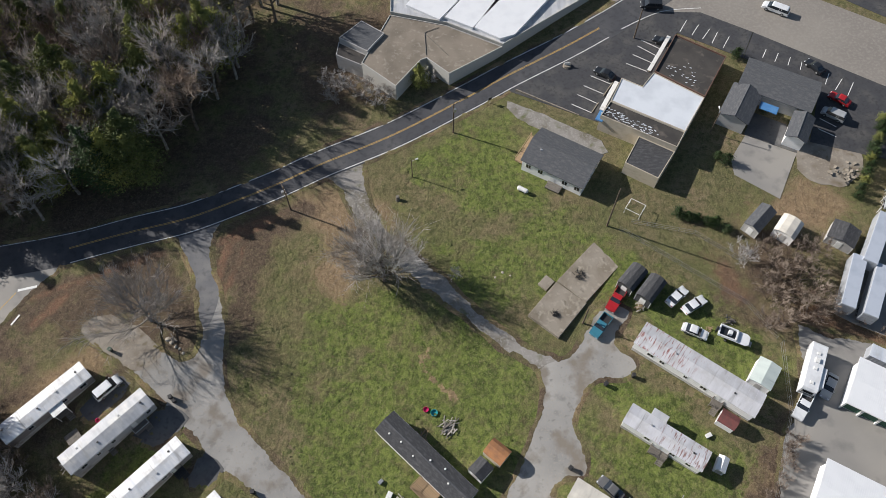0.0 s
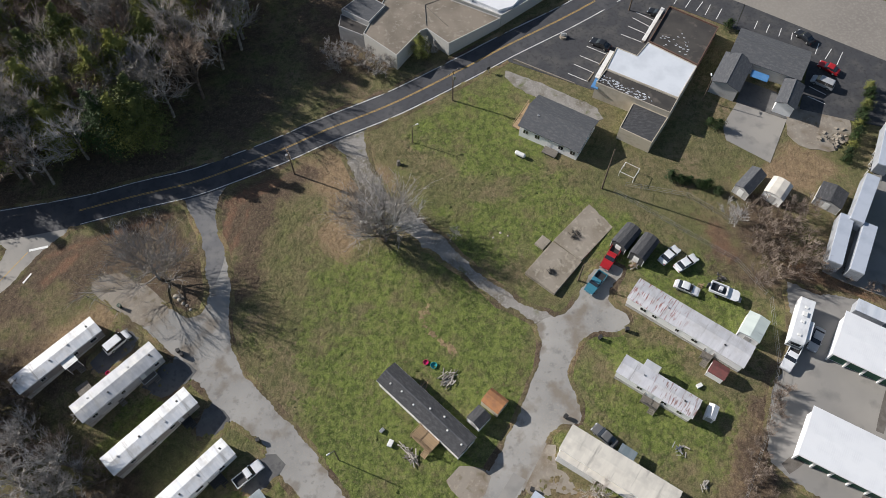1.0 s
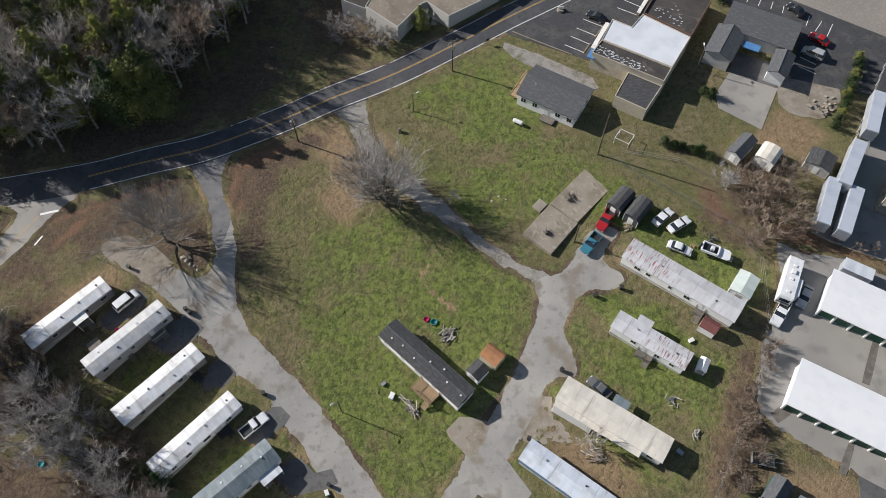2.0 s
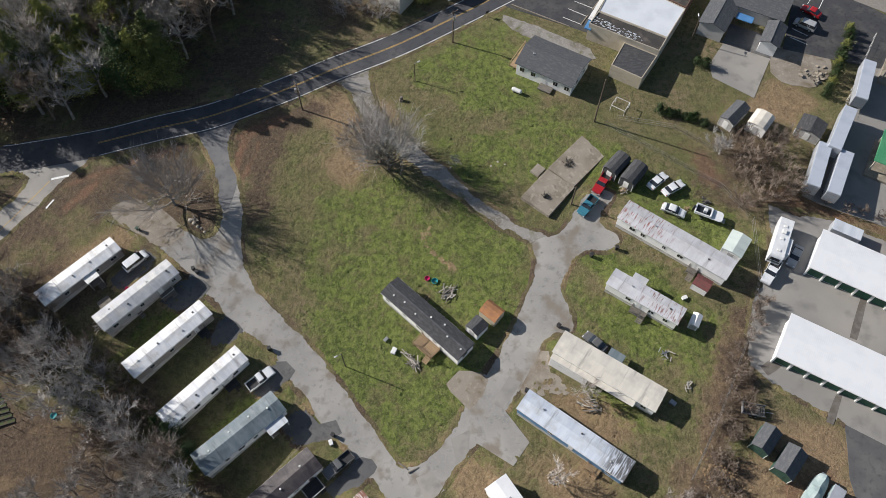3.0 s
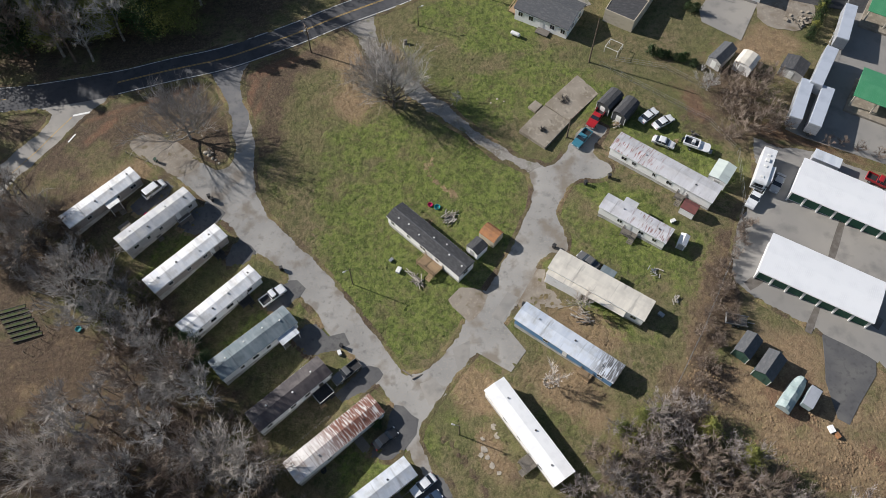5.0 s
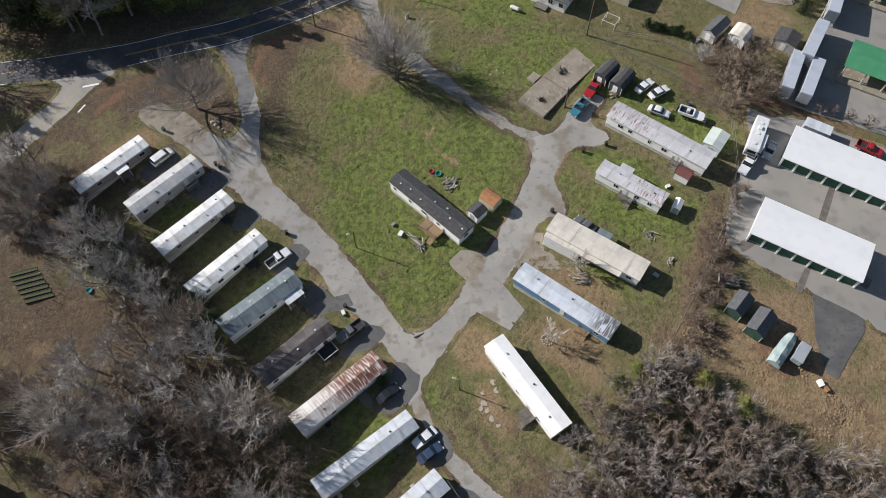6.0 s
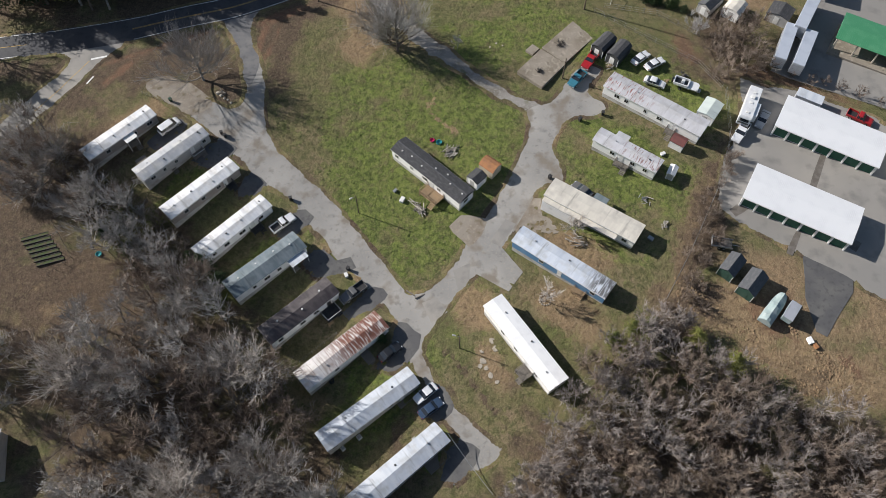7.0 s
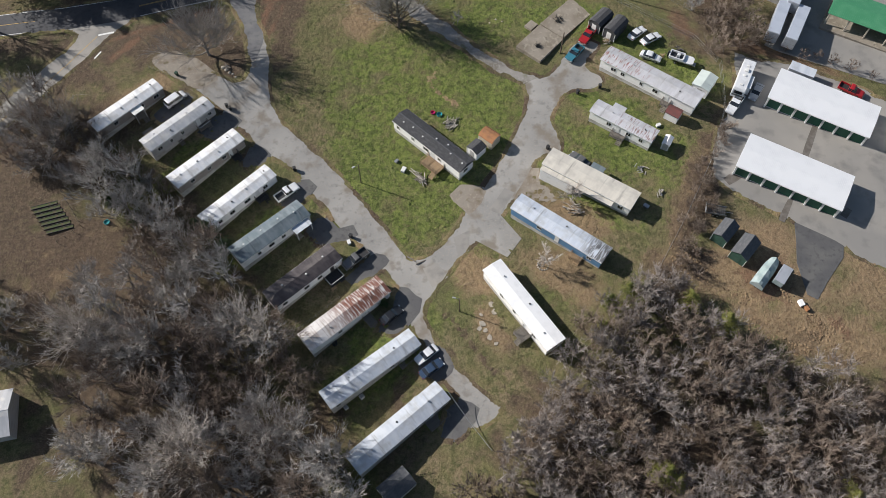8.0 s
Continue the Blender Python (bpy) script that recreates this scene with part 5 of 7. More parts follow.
house = tagged(new("house"), "white single-storey house with a dark grey shingle roof", "house")
z = gz(22, 84)
w = gable_house(house, 23.2, 85.6, z, 12.8, 8.6, -30.5, 3.0, 1.5, siding_white, shingle_grey)
for wx in (-5, -2.4, 2.8, 5.4):
    window(w, wx, -4.3, 1.7, 1.0, 1.1)
window(w, 6.4, -1.5, 1.7, 1.0, 1.1, "x", 1)
window(w, 6.4, 2.0, 1.7, 1.0, 1.1, "x", 1)
door(w, 0.3, -4.3, 0.3, trim_white)
back = part("deck", B(-0.38, 2.56, -6.55, -4.85, 0.05, 0.29), grey_wood, house, "grey wooden back deck")
back.matrix_basis = pose(23.45, 86.03, z, 0, 0, -30.5)
for i in range(10):
    part("board", B(-0.4 + i * 0.3, -0.12 + i * 0.3, -6.6, -4.85, 0.3, 0.36), grey_wood, back)
side = part("side_porch", B(-9.15, -7.3, -3.35, 3.75, 0.1, 0.29), deck_wood, house, "brown wooden side porch")
side.matrix_basis = pose(23.89, 85.19, z, 0, 0, -30.5)
for i in range(12):
    part("board", B(-9.2, -7.28, -3.4 + i * 0.6, -2.84 + i * 0.6, 0.3, 0.36), deck_wood, side)
for p in ((-9.2, -3.4), (-9.2, 0), (-9.2, 3.7)):
    part("post", B(p[0], p[0] + 0.1, p[1], p[1] + 0.1, 0, 1.3), deck_wood, side)
part("handrail", B(-9.22, -9.1, -3.4, 3.8, 1.302, 1.4), deck_wood, side)
part("chimney", BB(0.03, -0.25, 0.25, -0.25, 0.25, 3.2, 4.3), steel, house).matrix_basis = pose(19.2, 86.6, z)

office = tagged(new("office_building"), "grey-roofed office house with two rear wings", "building")
z = gz(66, 100)
w = gable_house(office, 68.3, 102.1, z, 14.4, 8.2, -27.5, 3.1, 1.4, siding_grey, shingle_grey)
gable_house(office, 59.6, 97.4, z - 0.05, 8.6, 5.4, 60, 2.9, 0.9, siding_grey, shingle_grey)
gable_house(office, 70.2, 91.6, z - 0.1, 6.4, 3.6, 62, 2.8, 0.7, siding_white, shingle_grey)
part("tarpaulin", BB(0.05, -1.8, 1.8, -1.0, 1.0, 2.3, 2.5), blue_paint, office, "blue tarpaulin over the rear door").matrix_basis = pose(65.2, 96.6, z, 0, 0, -28)

plant_hall = tagged(new("flat_roofed_hall"), "old hall with tan flat roof and white metal sheets", "building")
z = gz(0, 108) - 0.3
flat_block(plant_hall, [(-11.7, 124.3), (0.7, 121.1), (12.7, 114.8), (1.3, 107.2), (-3.5, 111.6), (-4.7, 111.0), (-9.8, 103.8), (-17.2, 110.2)], z - 3, z + 4.0, block_white, roof_tan, lip=0.15)
flat_block(plant_hall, [(-17.8, 122.1), (-12.7, 118.4), (-16.1, 113.1), (-22.4, 117.0)], z - 3, z + 4.4, siding_grey, shingle_grey, lip=0.05)
flat_block(plant_hall, [(-22.6, 116.9), (-16.2, 113.0), (-17.3, 110.3), (-22.9, 113.2)], z - 3, z + 3.2, siding_grey, roof_tar, lip=0.05)
flat_block(plant_hall, [(12.8, 114.95), (25.2, 124.4), (40, 135.5), (30, 152), (-12, 146), (-11.6, 124.6), (0.8, 121.4)], z - 3, z + 4.6, block_white, roof_grey, lip=0.3)
for pts in ([(-8.2, 126.4), (-0.8, 121.8), (9.0, 136.0), (2.0, 142.0)], [(0.4, 122.6), (6.4, 119.4), (17.0, 134.0), (10.6, 138.2)], [(6.8, 119.5), (12.2, 116.2), (15.4, 117.4), (28.0, 134.5), (17.6, 138)]):
    bm = bmesh.new()
    prism(bm, pts, z + 4.25, z + 5.0)
    part("metal_sheet_roof", bm, ribbed_white, plant_hall, "bright white metal sheet roof")
for (ax, ay), (bx, by) in (((-4.0, 119.0), (-3.6, 112.5)), ((-4.0, 119.0), (-1.0, 120.5)), ((-3.8, 118.5), (1.0, 112.5))):
    bm = bmesh.new()
    rod(bm, (ax, ay, z + 3.95), (bx, by, z + 3.95), 0.06, 0.06, 5)
    part("roof_pipe", bm, grey_wood, plant_hall)

for x, y, L, W, lab in ((94.0, 57.0, 22, 8.5, "open-sided shelter with a green ribbed roof"), (102.5, 79.5, 22, 8.5, "open-sided shelter with a green ribbed roof")):
    g = thing("open_shelter", x, y, -29.5, lab, "shelter", "green-roofed shelters")
    ribbed_roof(g, L / 2, W / 2, 3.2, 0.5, 0.1, roof_green, 0.4)
    part("back_wall", B(-L / 2 + 0.3, L / 2 - 0.3, W / 2 - 0.6, W / 2 - 0.4, -0.5, 3.19), stucco, g)
    for i in range(6):
        px = -L / 2 + 0.4 + i * (L - 0.8) / 5
        part("post", BB(0.02, px - 0.15, px + 0.15, -W / 2 + 0.1, -W / 2 + 0.4, -0.5, 3.19), stucco, g)
    part("floor_slab", BB(0.03, -L / 2 - 0.2, L / 2 + 0.2, -W / 2 - 1.2, W / 2, -0.5, 0.14), concrete, g)

# ---- lots and the highway ----
lot = paved("shop_lot", [(13.0, 105.4), (31.9, 96.0), (37.7, 106.0), (44, 105), (51.0, 119.6), (63.8, 112.0), (67.4, 119.6), (57.1, 125.6), (46.0, 126.6), (26.0, 113.6)], asphalt_dark, 0.05, "dark asphalt shop lot with white stall lines", "car park", rounded=False)
lot2 = paved("office_lot", [(63.9, 112.0), (67.5, 119.5), (91.5, 103.9), (100, 96), (92, 84), (82.0, 87.0), (72.9, 90.0), (78.0, 104.0)], asphalt_dark, 0.05, "dark asphalt office lot with white stall lines", "car park", rounded=False)
paved("rear_pad", [(60.6, 92.0), (69.7, 87.4), (64.4, 77.1), (56.8, 82.7), (56.7, 86.3)], asphalt_grey, 0.045, "pale grey rear parking pad", "driveway", rounded=False)
paved("rear_pad", [(60.4, 92.2), (63.2, 97.6), (69.2, 94.4), (69.9, 87.4)], asphalt_drive, 0.042, "dark paved court between the office wings", "driveway", rounded=False)
paved("rear_pad", [(69.6, 87.6), (72.7, 90.4), (82.3, 87.0), (77.4, 79.7), (69.8, 82.2)], dirt_pale, 0.04, "broken pale gravel rear parking pad", "driveway", ragged=0.8)
paved("house_drive", [(13.6, 102.2), (17.2, 100.6), (32.5, 90.7), (31.1, 88.0), (28.4, 89.0), (14.7, 98.5)], gravel, 0.035, "grey gravel drive beside the house", "driveway", ragged=0.6)
paved("trailer_yard", [(92.5, 92), (86, 78), (77, 64), (69, 53.5), (72, 51.5), (90, 43), (118, 30), (130, 70), (105, 96)], asphalt_grey, 0.04, "pale grey trailer yard", "yard", rounded=False)
paved("highway", [(36, 131.0), (45.5, 126.2), (57.0, 125.4), (67.2, 119.2), (91.2, 103.4), (160, 58), (170, 74), (95.1, 120.5), (80.5, 130), (40, 158), (20, 160), (24, 146)], highway, 0.055, "broad pale highway of worn concrete", "road", rounded=False)
paved("far_lot", [(86, 130), (97, 121.8), (170, 77), (180, 100), (100, 150)], asphalt_dark, 0.04, "dark lot beyond the highway", "car park", rounded=False)

k = thing("kerb", 23.4, 100.6, -28.6, "pale concrete kerb along the shop lot", "kerb", "kerbs of the lot")
for i in range(12):
    part("kerb_stone", BB(0.02, -9.2 + i * 1.54, -7.72 + i * 1.54, -0.12, 0.12, -0.3, 0.22), concrete, k)
rnd = random.Random(9)
rubble = thing("rubble_heap", 78.5, 82.5, 0, "heap of broken pale concrete at the lot edge", "rubble")
for i in range(40):
    ob = part("broken_slab", B(-0.35, 0.35, -0.25, 0.25, -0.06, 0.06), concrete, rubble)
    ob.matrix_basis = pose(rnd.gauss(0, 1.5), rnd.gauss(0, 1.0), rnd.uniform(0.08, 0.4), rnd.uniform(-25, 25), rnd.uniform(-25, 25), rnd.uniform(0, 360))


def verges(names, label):
    """Strips of dirt and grass that creep raggedly over the edges of paved ground."""
    for name, poly, up in [e for e in LAID if e[0] in names]:
        others = [(q, min(p[0] for p in q), max(p[0] for p in q), min(p[1] for p in q), max(p[1] for p in q)) for _, q, _ in LAID if q is not poly]
        verts, faces, cover, last = [], [], [], False
        for (ax, ay), (bx, by) in zip(poly, poly[1:] + poly[:1]):
            d = math.dist((ax, ay), (bx, by))
            if d < 0.01:
                continue
            nx, ny = -(by - ay) / d, (bx - ax) / d
            for i in range(max(1, int(d / 0.35))):
                k = i / max(1, int(d / 0.35))
                x, y = ax + (bx - ax) * k, ay + (by - ay) * k
                if any(x0 < x < x1 and y0 < y < y1 and inside(x - nx * 0.45, y - ny * 0.45, q) for q, x0, x1, y0, y1 in others):
                    last = False
                    continue
                creep = 0.28 + 0.5 * noise.noise(Vector((x * 0.35, y * 0.35, 4))) + 0.35 * noise.noise(Vector((x * 1.7, y * 1.7, 8)))
                creep = max(0.03, creep)
                b = len(verts)
                verts += [(x - nx * 0.75, y - ny * 0.75, gz(x - nx * 0.75, y - ny * 0.75) - 0.05), (x - nx * 0.12, y - ny * 0.12, gz(x, y) + up + 0.02), (x + nx * creep, y + ny * creep, gz(x + nx * creep, y + ny * creep) + up + 0.006)]
                w = noise.noise(Vector((x * 0.2, y * 0.2, 1)))
                cover += [(0.4 + w, 0.05, 0.3 - w, 0.35 - w)] * 3
                if last:
                    faces += [(b - 3, b, b + 1, b - 2), (b - 2, b + 1, b + 2, b - 1)]
                last = True
        me = bpy.data.meshes.new("verge")
        me.from_pydata(verts, [], [f[::-1] for f in faces])
        for n, key in enumerate(("litter", "clay", "straw", "lush")):
            me.attributes.new(key, "FLOAT", "POINT").data.foreach_set("value", [c[n] for c in cover])
        me.polygons.foreach_set("use_smooth", [True] * len(me.polygons))
        me.materials.append(bpy.data.materials["lawn_litter_and_clay"])
        tagged(new("verge", me), label, "verge", kind="structure")


verges(("park_road", "gravel_lane", "side_road", "driveway", "storage_lot", "road"), "ragged verge of dirt and grass along the paving")


# ---- stall lines ----
for x0, y0, x1, y1 in ((31.3, 108.3, 35.4, 105.8), (29.6, 105.7, 33.5, 103.3), (28.1, 103.4, 32.1, 100.8), (26.7, 100.9, 30.6, 98.5), (43.1, 117.8, 47.0, 115.0), (42.1, 116.2, 45.9, 113.1), (40.8, 113.8, 44.5, 111.3), (39.1, 111.4, 43.2, 109.0),
                       (51.7, 119.9, 53.6, 123.1), (54.1, 118.8, 56.0, 121.7), (56.2, 117.6, 58.2, 120.4), (58.0, 116.3, 59.7, 119.4), (60.2, 115.0, 62.0, 118.1)):
    stripe("stall_line", [(x0, y0), (x1, y1)], 0.14, paint_white, 0.058, lot)
for x0, y0, x1, y1 in ((67.9, 111.9, 69.1, 114.2), (70.2, 110.7, 71.4, 113.0), (72.7, 109.6, 73.7, 111.8), (75.0, 108.3, 75.8, 110.5), (79.2, 104.3, 80.7, 107.3), (80.9, 102.8, 83.0, 105.7), (83.0, 101.2, 85.0, 104.6), (76.1, 95.7, 78.9, 93.5), (75.2, 93.2, 78.3, 91.1)):
    stripe("stall_line", [(x0, y0), (x1, y1)], 0.14, paint_white, 0.058, lot2)
for x, y, L, yaw in ((31.4, 99.8, 3.0, 57), (34.6, 104.6, 4.5, 57), (45.6, 112.2, 8, 58)):
    k = thing("kerb", x, y, yaw, "pale concrete kerb along the shop front", "kerb", "kerbs of the lot")
    part("kerb_stone", BB(0.02, -L / 2, L / 2, -0.1, 0.1, -0.1, 0.2), concrete, k)


# ---- vehicles ----
def car_paint(name, c, rough=0.3):
    return material(name, c, rough, 0.1, spots=((tuple(v * 0.85 for v in c), 0.8, 0.45, 0.7, 3, ONE),), spec=0.6)


white_car, silver_car, black_car = car_paint("white_car_paint", (0.75, 0.76, 0.77)), car_paint("silver_car_paint", (0.4, 0.41, 0.42)), car_paint("black_car_paint", (0.02, 0.022, 0.026))
red_car, blue_car, teal_car, grey_car = car_paint("red_car_paint", (0.4, 0.02, 0.025)), car_paint("blue_car_paint", (0.045, 0.075, 0.13)), car_paint("teal_car_paint", (0.05, 0.2, 0.27)), car_paint("grey_car_paint", (0.13, 0.13, 0.13))
lamp_red = material("red_tail_lamp", (0.3, 0.01, 0.01), 0.25)
lamp_clear = material("clear_head_lamp", (0.7, 0.72, 0.74), 0.15)


def wheels(parent, xs, half, r=0.34):
    for x in xs:
        for s in (-1, 1):
            bm = bmesh.new()
            rod(bm, (x, s * (half - 0.22), r), (x, s * half, r), r, r, 14)
            w = part("wheel", bm, rubber, parent)
            bm = bmesh.new()
            rod(bm, (x, s * half, r), (x, s * (half + 0.015), r), r * 0.6, r * 0.55, 10)
            part("rim", bm, steel, w)


def car(ax, ay, bx, by, paint, label, kind="sedan", length=None, group="parked cars"):
    """A car between two points, its front at the first."""
    x, y = (ax + bx) / 2, (ay + by) / 2
    L = (length or math.dist((ax, ay), (bx, by))) / 2
    c = thing({"sedan": "car", "pickup": "pickup_truck", "van": "van"}[kind], x, y, math.degrees(math.atan2(ay - by, ax - bx)), label, {"sedan": "car", "pickup": "pickup truck", "van": "van"}[kind], group, dz=0.06)
    wide = 0.9 if kind == "sedan" else 0.98
    tuck = lambda px, pz: 1.0 - 0.07 * max(0, abs(px) / L - 0.75) / 0.25
    if kind == "sedan":
        lower = [(L, 0.3), (L, 0.62), (L - 0.25, 0.78), (L * 0.42, 0.92), (-L * 0.62, 0.96), (-L + 0.12, 0.9), (-L, 0.65), (-L, 0.3)]
        cabin = [(L * 0.44, 0.9), (L * 0.12, 1.36), (-L * 0.4, 1.38), (-L * 0.72, 0.94)]
        top = [(L * 0.18, 1.35), (L * 0.07, 1.45), (-L * 0.4, 1.46), (-L * 0.48, 1.36)]
    elif kind == "van":
        lower = [(L, 0.35), (L, 0.75), (L - 0.3, 0.98), (L * 0.62, 1.1), (-L + 0.08, 1.12), (-L, 0.95), (-L, 0.35)]
        cabin = [(L * 0.64, 1.08), (L * 0.34, 1.7), (-L * 0.86, 1.72), (-L + 0.06, 1.1)]
        top = [(L * 0.38, 1.68), (L * 0.28, 1.8), (-L * 0.82, 1.82), (-L * 0.89, 1.7)]
    else:
        lower = [(L, 0.45), (L, 0.85), (L - 0.2, 1.02), (L * 0.36, 1.12), (-L * 0.22, 1.12), (-L * 0.22, 0.72), (-L, 0.72), (-L, 0.45)]
        cabin = [(L * 0.38, 1.1), (L * 0.17, 1.68), (-L * 0.16, 1.7), (-L * 0.22, 1.1)]
        top = [(L * 0.2, 1.66), (L * 0.12, 1.78), (-L * 0.15, 1.79), (-L * 0.19, 1.68)]
    bm = bmesh.new()
    slice_y(bm, lower, -wide, wide, tuck)
    bmesh.ops.bevel(bm, geom=bm.edges[:], offset=0.06, segments=2, affect="EDGES")
    part("body", bm, paint, c)
    bm = bmesh.new()
    lo, hi = cabin[0][1], cabin[1][1]
    slice_y(bm, cabin, -wide + 0.05, wide - 0.05, lambda px, pz: 1 - 0.2 * (pz - lo) / (hi - lo))
    part("cabin_glass", bm, glass, c, "dark tinted cabin glass")
    bm = bmesh.new()
    slice_y(bm, top, -wide * 0.83, wide * 0.83)
    bmesh.ops.bevel(bm, geom=bm.edges[:], offset=0.03, segments=1, affect="EDGES")
    part("roof", bm, paint, c)
    mid = (cabin[1][0] + cabin[2][0]) / 2
    for s in (-1, 1):
        for px in ((mid,) if kind != "van" else (mid, cabin[2][0] * 0.5)):
            bm = bmesh.new()
            rod(bm, (px, s * (wide - 0.04), lo), (px, s * (wide - 0.05) * 0.82, hi), 0.05, 0.05, 4)
            part("pillar", bm, paint, c)
        part("head_lamp", BB(0.02, L - 0.14, L + 0.01, s * wide * 0.68 - 0.18, s * wide * 0.68 + 0.18, 0.56, 0.72), lamp_clear, c)
        part("tail_lamp", BB(0.02, -L - 0.01, -L + 0.1, s * wide * 0.74 - 0.13, s * wide * 0.74 + 0.13, 0.62, 0.78), lamp_red, c)
        part("mirror", BB(0.02, cabin[0][0] - 0.35, cabin[0][0] - 0.2, s * (wide + 0.08) - 0.07, s * (wide + 0.08) + 0.07, lo, lo + 0.14), paint, c)
    for s in (1, -1):
        part("bumper", BB(0.03, s * L - 0.08, s * L + 0.06, -wide * 0.9, wide * 0.9, 0.34, 0.52), paint if kind != "pickup" else steel, c)
    if kind == "pickup":
        for b in ((-L + 0.002, -L * 0.24, wide - 0.1, wide - 0.002), (-L + 0.002, -L * 0.24, -wide + 0.002, -wide + 0.1), (-L + 0.004, -L + 0.1, -wide + 0.1, wide - 0.1)):
            part("bed_side", BB(0.02, b[0], b[1], b[2], b[3], 0.7, 1.14), paint, c)
        part("bed_liner", B(-L + 0.1, -L * 0.24, -wide + 0.1, wide - 0.1, 0.7, 0.76), black_iron, c, "dark bed liner")
    wheels(c, (L * 0.62, -L * 0.6), wide, 0.33 if kind == "sedan" else 0.38)
    return c


car(29.5, 54.2, 32.6, 58.9, red_car, "red pickup truck parked by the charcoal shed", "pickup", 5.6)
car(26.2, 49.5, 29.3, 53.4, teal_car, "teal pickup truck with a loaded bed", "pickup", 5.0)
car(43.7, 58.5, 39.9, 55.2, white_car, "white sedan parked on the grass", length=4.7)
car(46.7, 56.5, 42.5, 53.9, white_car, "white sedan with a dark sunroof on the grass", length=4.8)
car(45.9, 49.2, 42.0, 51.1, white_car, "white hatchback parked on the grass", length=4.5)
car(57.9, 34.6, 61.3, 39.4, white_car, "white pickup truck parked behind a camper", "pickup", 5.6)
car(63.1, 37.9, 66.1, 42.5, silver_car, "silver sedan parked by the storage building", length=4.9)
car(86.0, 38.8, 82.1, 41.5, red_car, "red pickup truck behind the storage building", "pickup", 5.2)
car(-56.8, 43.3, -60.1, 39.7, white_car, "white minivan beside a mobile home", "van", 4.9)
car(-30.2, 20.4, -34.2, 16.9, white_car, "white pickup truck with a dark bed", "pickup", 5.3)
car(-19.6, 1.9, -15.2, 5.7, grey_car, "grey pickup truck with a loaded bed", "pickup", 5.6)
car(-8.3, -6.5, -11.8, -9.4, black_car, "black sedan in the shade of a mobile home", length=4.7)
car(-5.1, -17.1, -1.7, -14.3, white_car, "white sedan with a dark sunroof on a driveway", length=4.6)
car(-0.5, -16.9, -4.4, -19.8, blue_car, "dark blue sedan on a driveway", length=4.7)
car(25.2, 25.3, 28.1, 22.4, grey_car, "grey sedan parked behind a mobile home", length=4.6)
car(46.1, 117.4, 49.0, 115.6, black_car, "black sedan parked at the shop", length=4.6)
car(32.3, 109.5, 36.0, 107.0, black_car, "black sedan parked at the shop", length=4.6)
car(43.9, 127.6, 48.8, 127.2, black_car, "black sport utility car at the junction", "van", 4.8)
car(70.6, 126.6, 75.6, 123.6, white_car, "white delivery van on the highway", "van", 5.8)
car(79.2, 101.3, 82.4, 98.6, red_car, "dark red sedan in the office lot", length=4.5)
car(76.9, 97.2, 80.3, 94.9, silver_car, "silver sport utility car in the office lot", "van", 4.6)
car(76.6, 110.2, 78.9, 107.0, black_car, "black sedan in the office lot", length=4.4)

box_side = material("silver_trailer_side", (0.46, 0.48, 0.52), 0.4, 0.3, spots=(((0.38, 0.4, 0.43), 0.8, 0.45, 0.7, 4, (1, 1, 0.3)),))
box_roof = material("trailer_roof", (0.45, 0.49, 0.56), 0.5, 0.1, spots=(((0.37, 0.41, 0.48), 0.4, 0.42, 0.7, 4, ONE),))


def box_trailer(ax, ay, bx, by, length, label):
    """A box trailer whose doors are at the first point."""
    x, y = (ax + bx) / 2, (ay + by) / 2
    t = thing("box_trailer", x, y, math.degrees(math.atan2(by - ay, bx - ax)), label, "trailer", "parked box trailers", dz=0.05)
    L, W = length / 2, 1.25
    part("box", BB(0.04, -L, L, -W, W, 1.1, 3.9), box_side, t)
    part("roof", BB(0.02, -L + 0.03, L - 0.03, -W + 0.03, W - 0.03, 3.9, 3.95), box_roof, t)
    for i in range(int(length / 1.2)):
        px = -L + 0.6 + i * 1.2
        for s in (-1, 1):
            part("side_rib", B(px - 0.03, px + 0.03, s * (W + 0.001), s * (W + 0.03), 1.15, 3.85), box_side, t)
    for s in (-1, 1):
        part("door", BB(0.01, L + 0.001, L + 0.05, s * 0.62 - 0.58, s * 0.62 + 0.58, 1.2, 3.8), box_side, t)
        for z0 in (1.5, 2.4, 3.3):
            part("hinge_bar", B(L + 0.05, L + 0.08, s * 0.62 - 0.5, s * 0.62 + 0.5, z0, z0 + 0.06), steel, t)
        part("landing_leg", B(-L + 2.4, -L + 2.55, s * 0.8 - 0.08, s * 0.8 + 0.08, -0.1, 1.1), steel, t)
    part("chassis", B(-L + 0.2, L - 0.1, -0.5, 0.5, 0.85, 1.1), black_iron, t)
    wheels(t, (L - 2.8, L - 1.5), W - 0.05, 0.48)
    return t


box_trailer(87.6, 82.4, 83.6, 73.8, 11.0, "silver box trailer parked by the yard fence")
box_trailer(80.9, 70.9, 75.6, 61.9, 11.6, "silver box trailer parked by the yard fence")
box_trailer(74.0, 62.4, 69.7, 53.6, 11.0, "silver box trailer beside bare brush")
box_trailer(77.7, 60.5, 73.0, 51.7, 11.0, "silver box trailer beside bare brush")

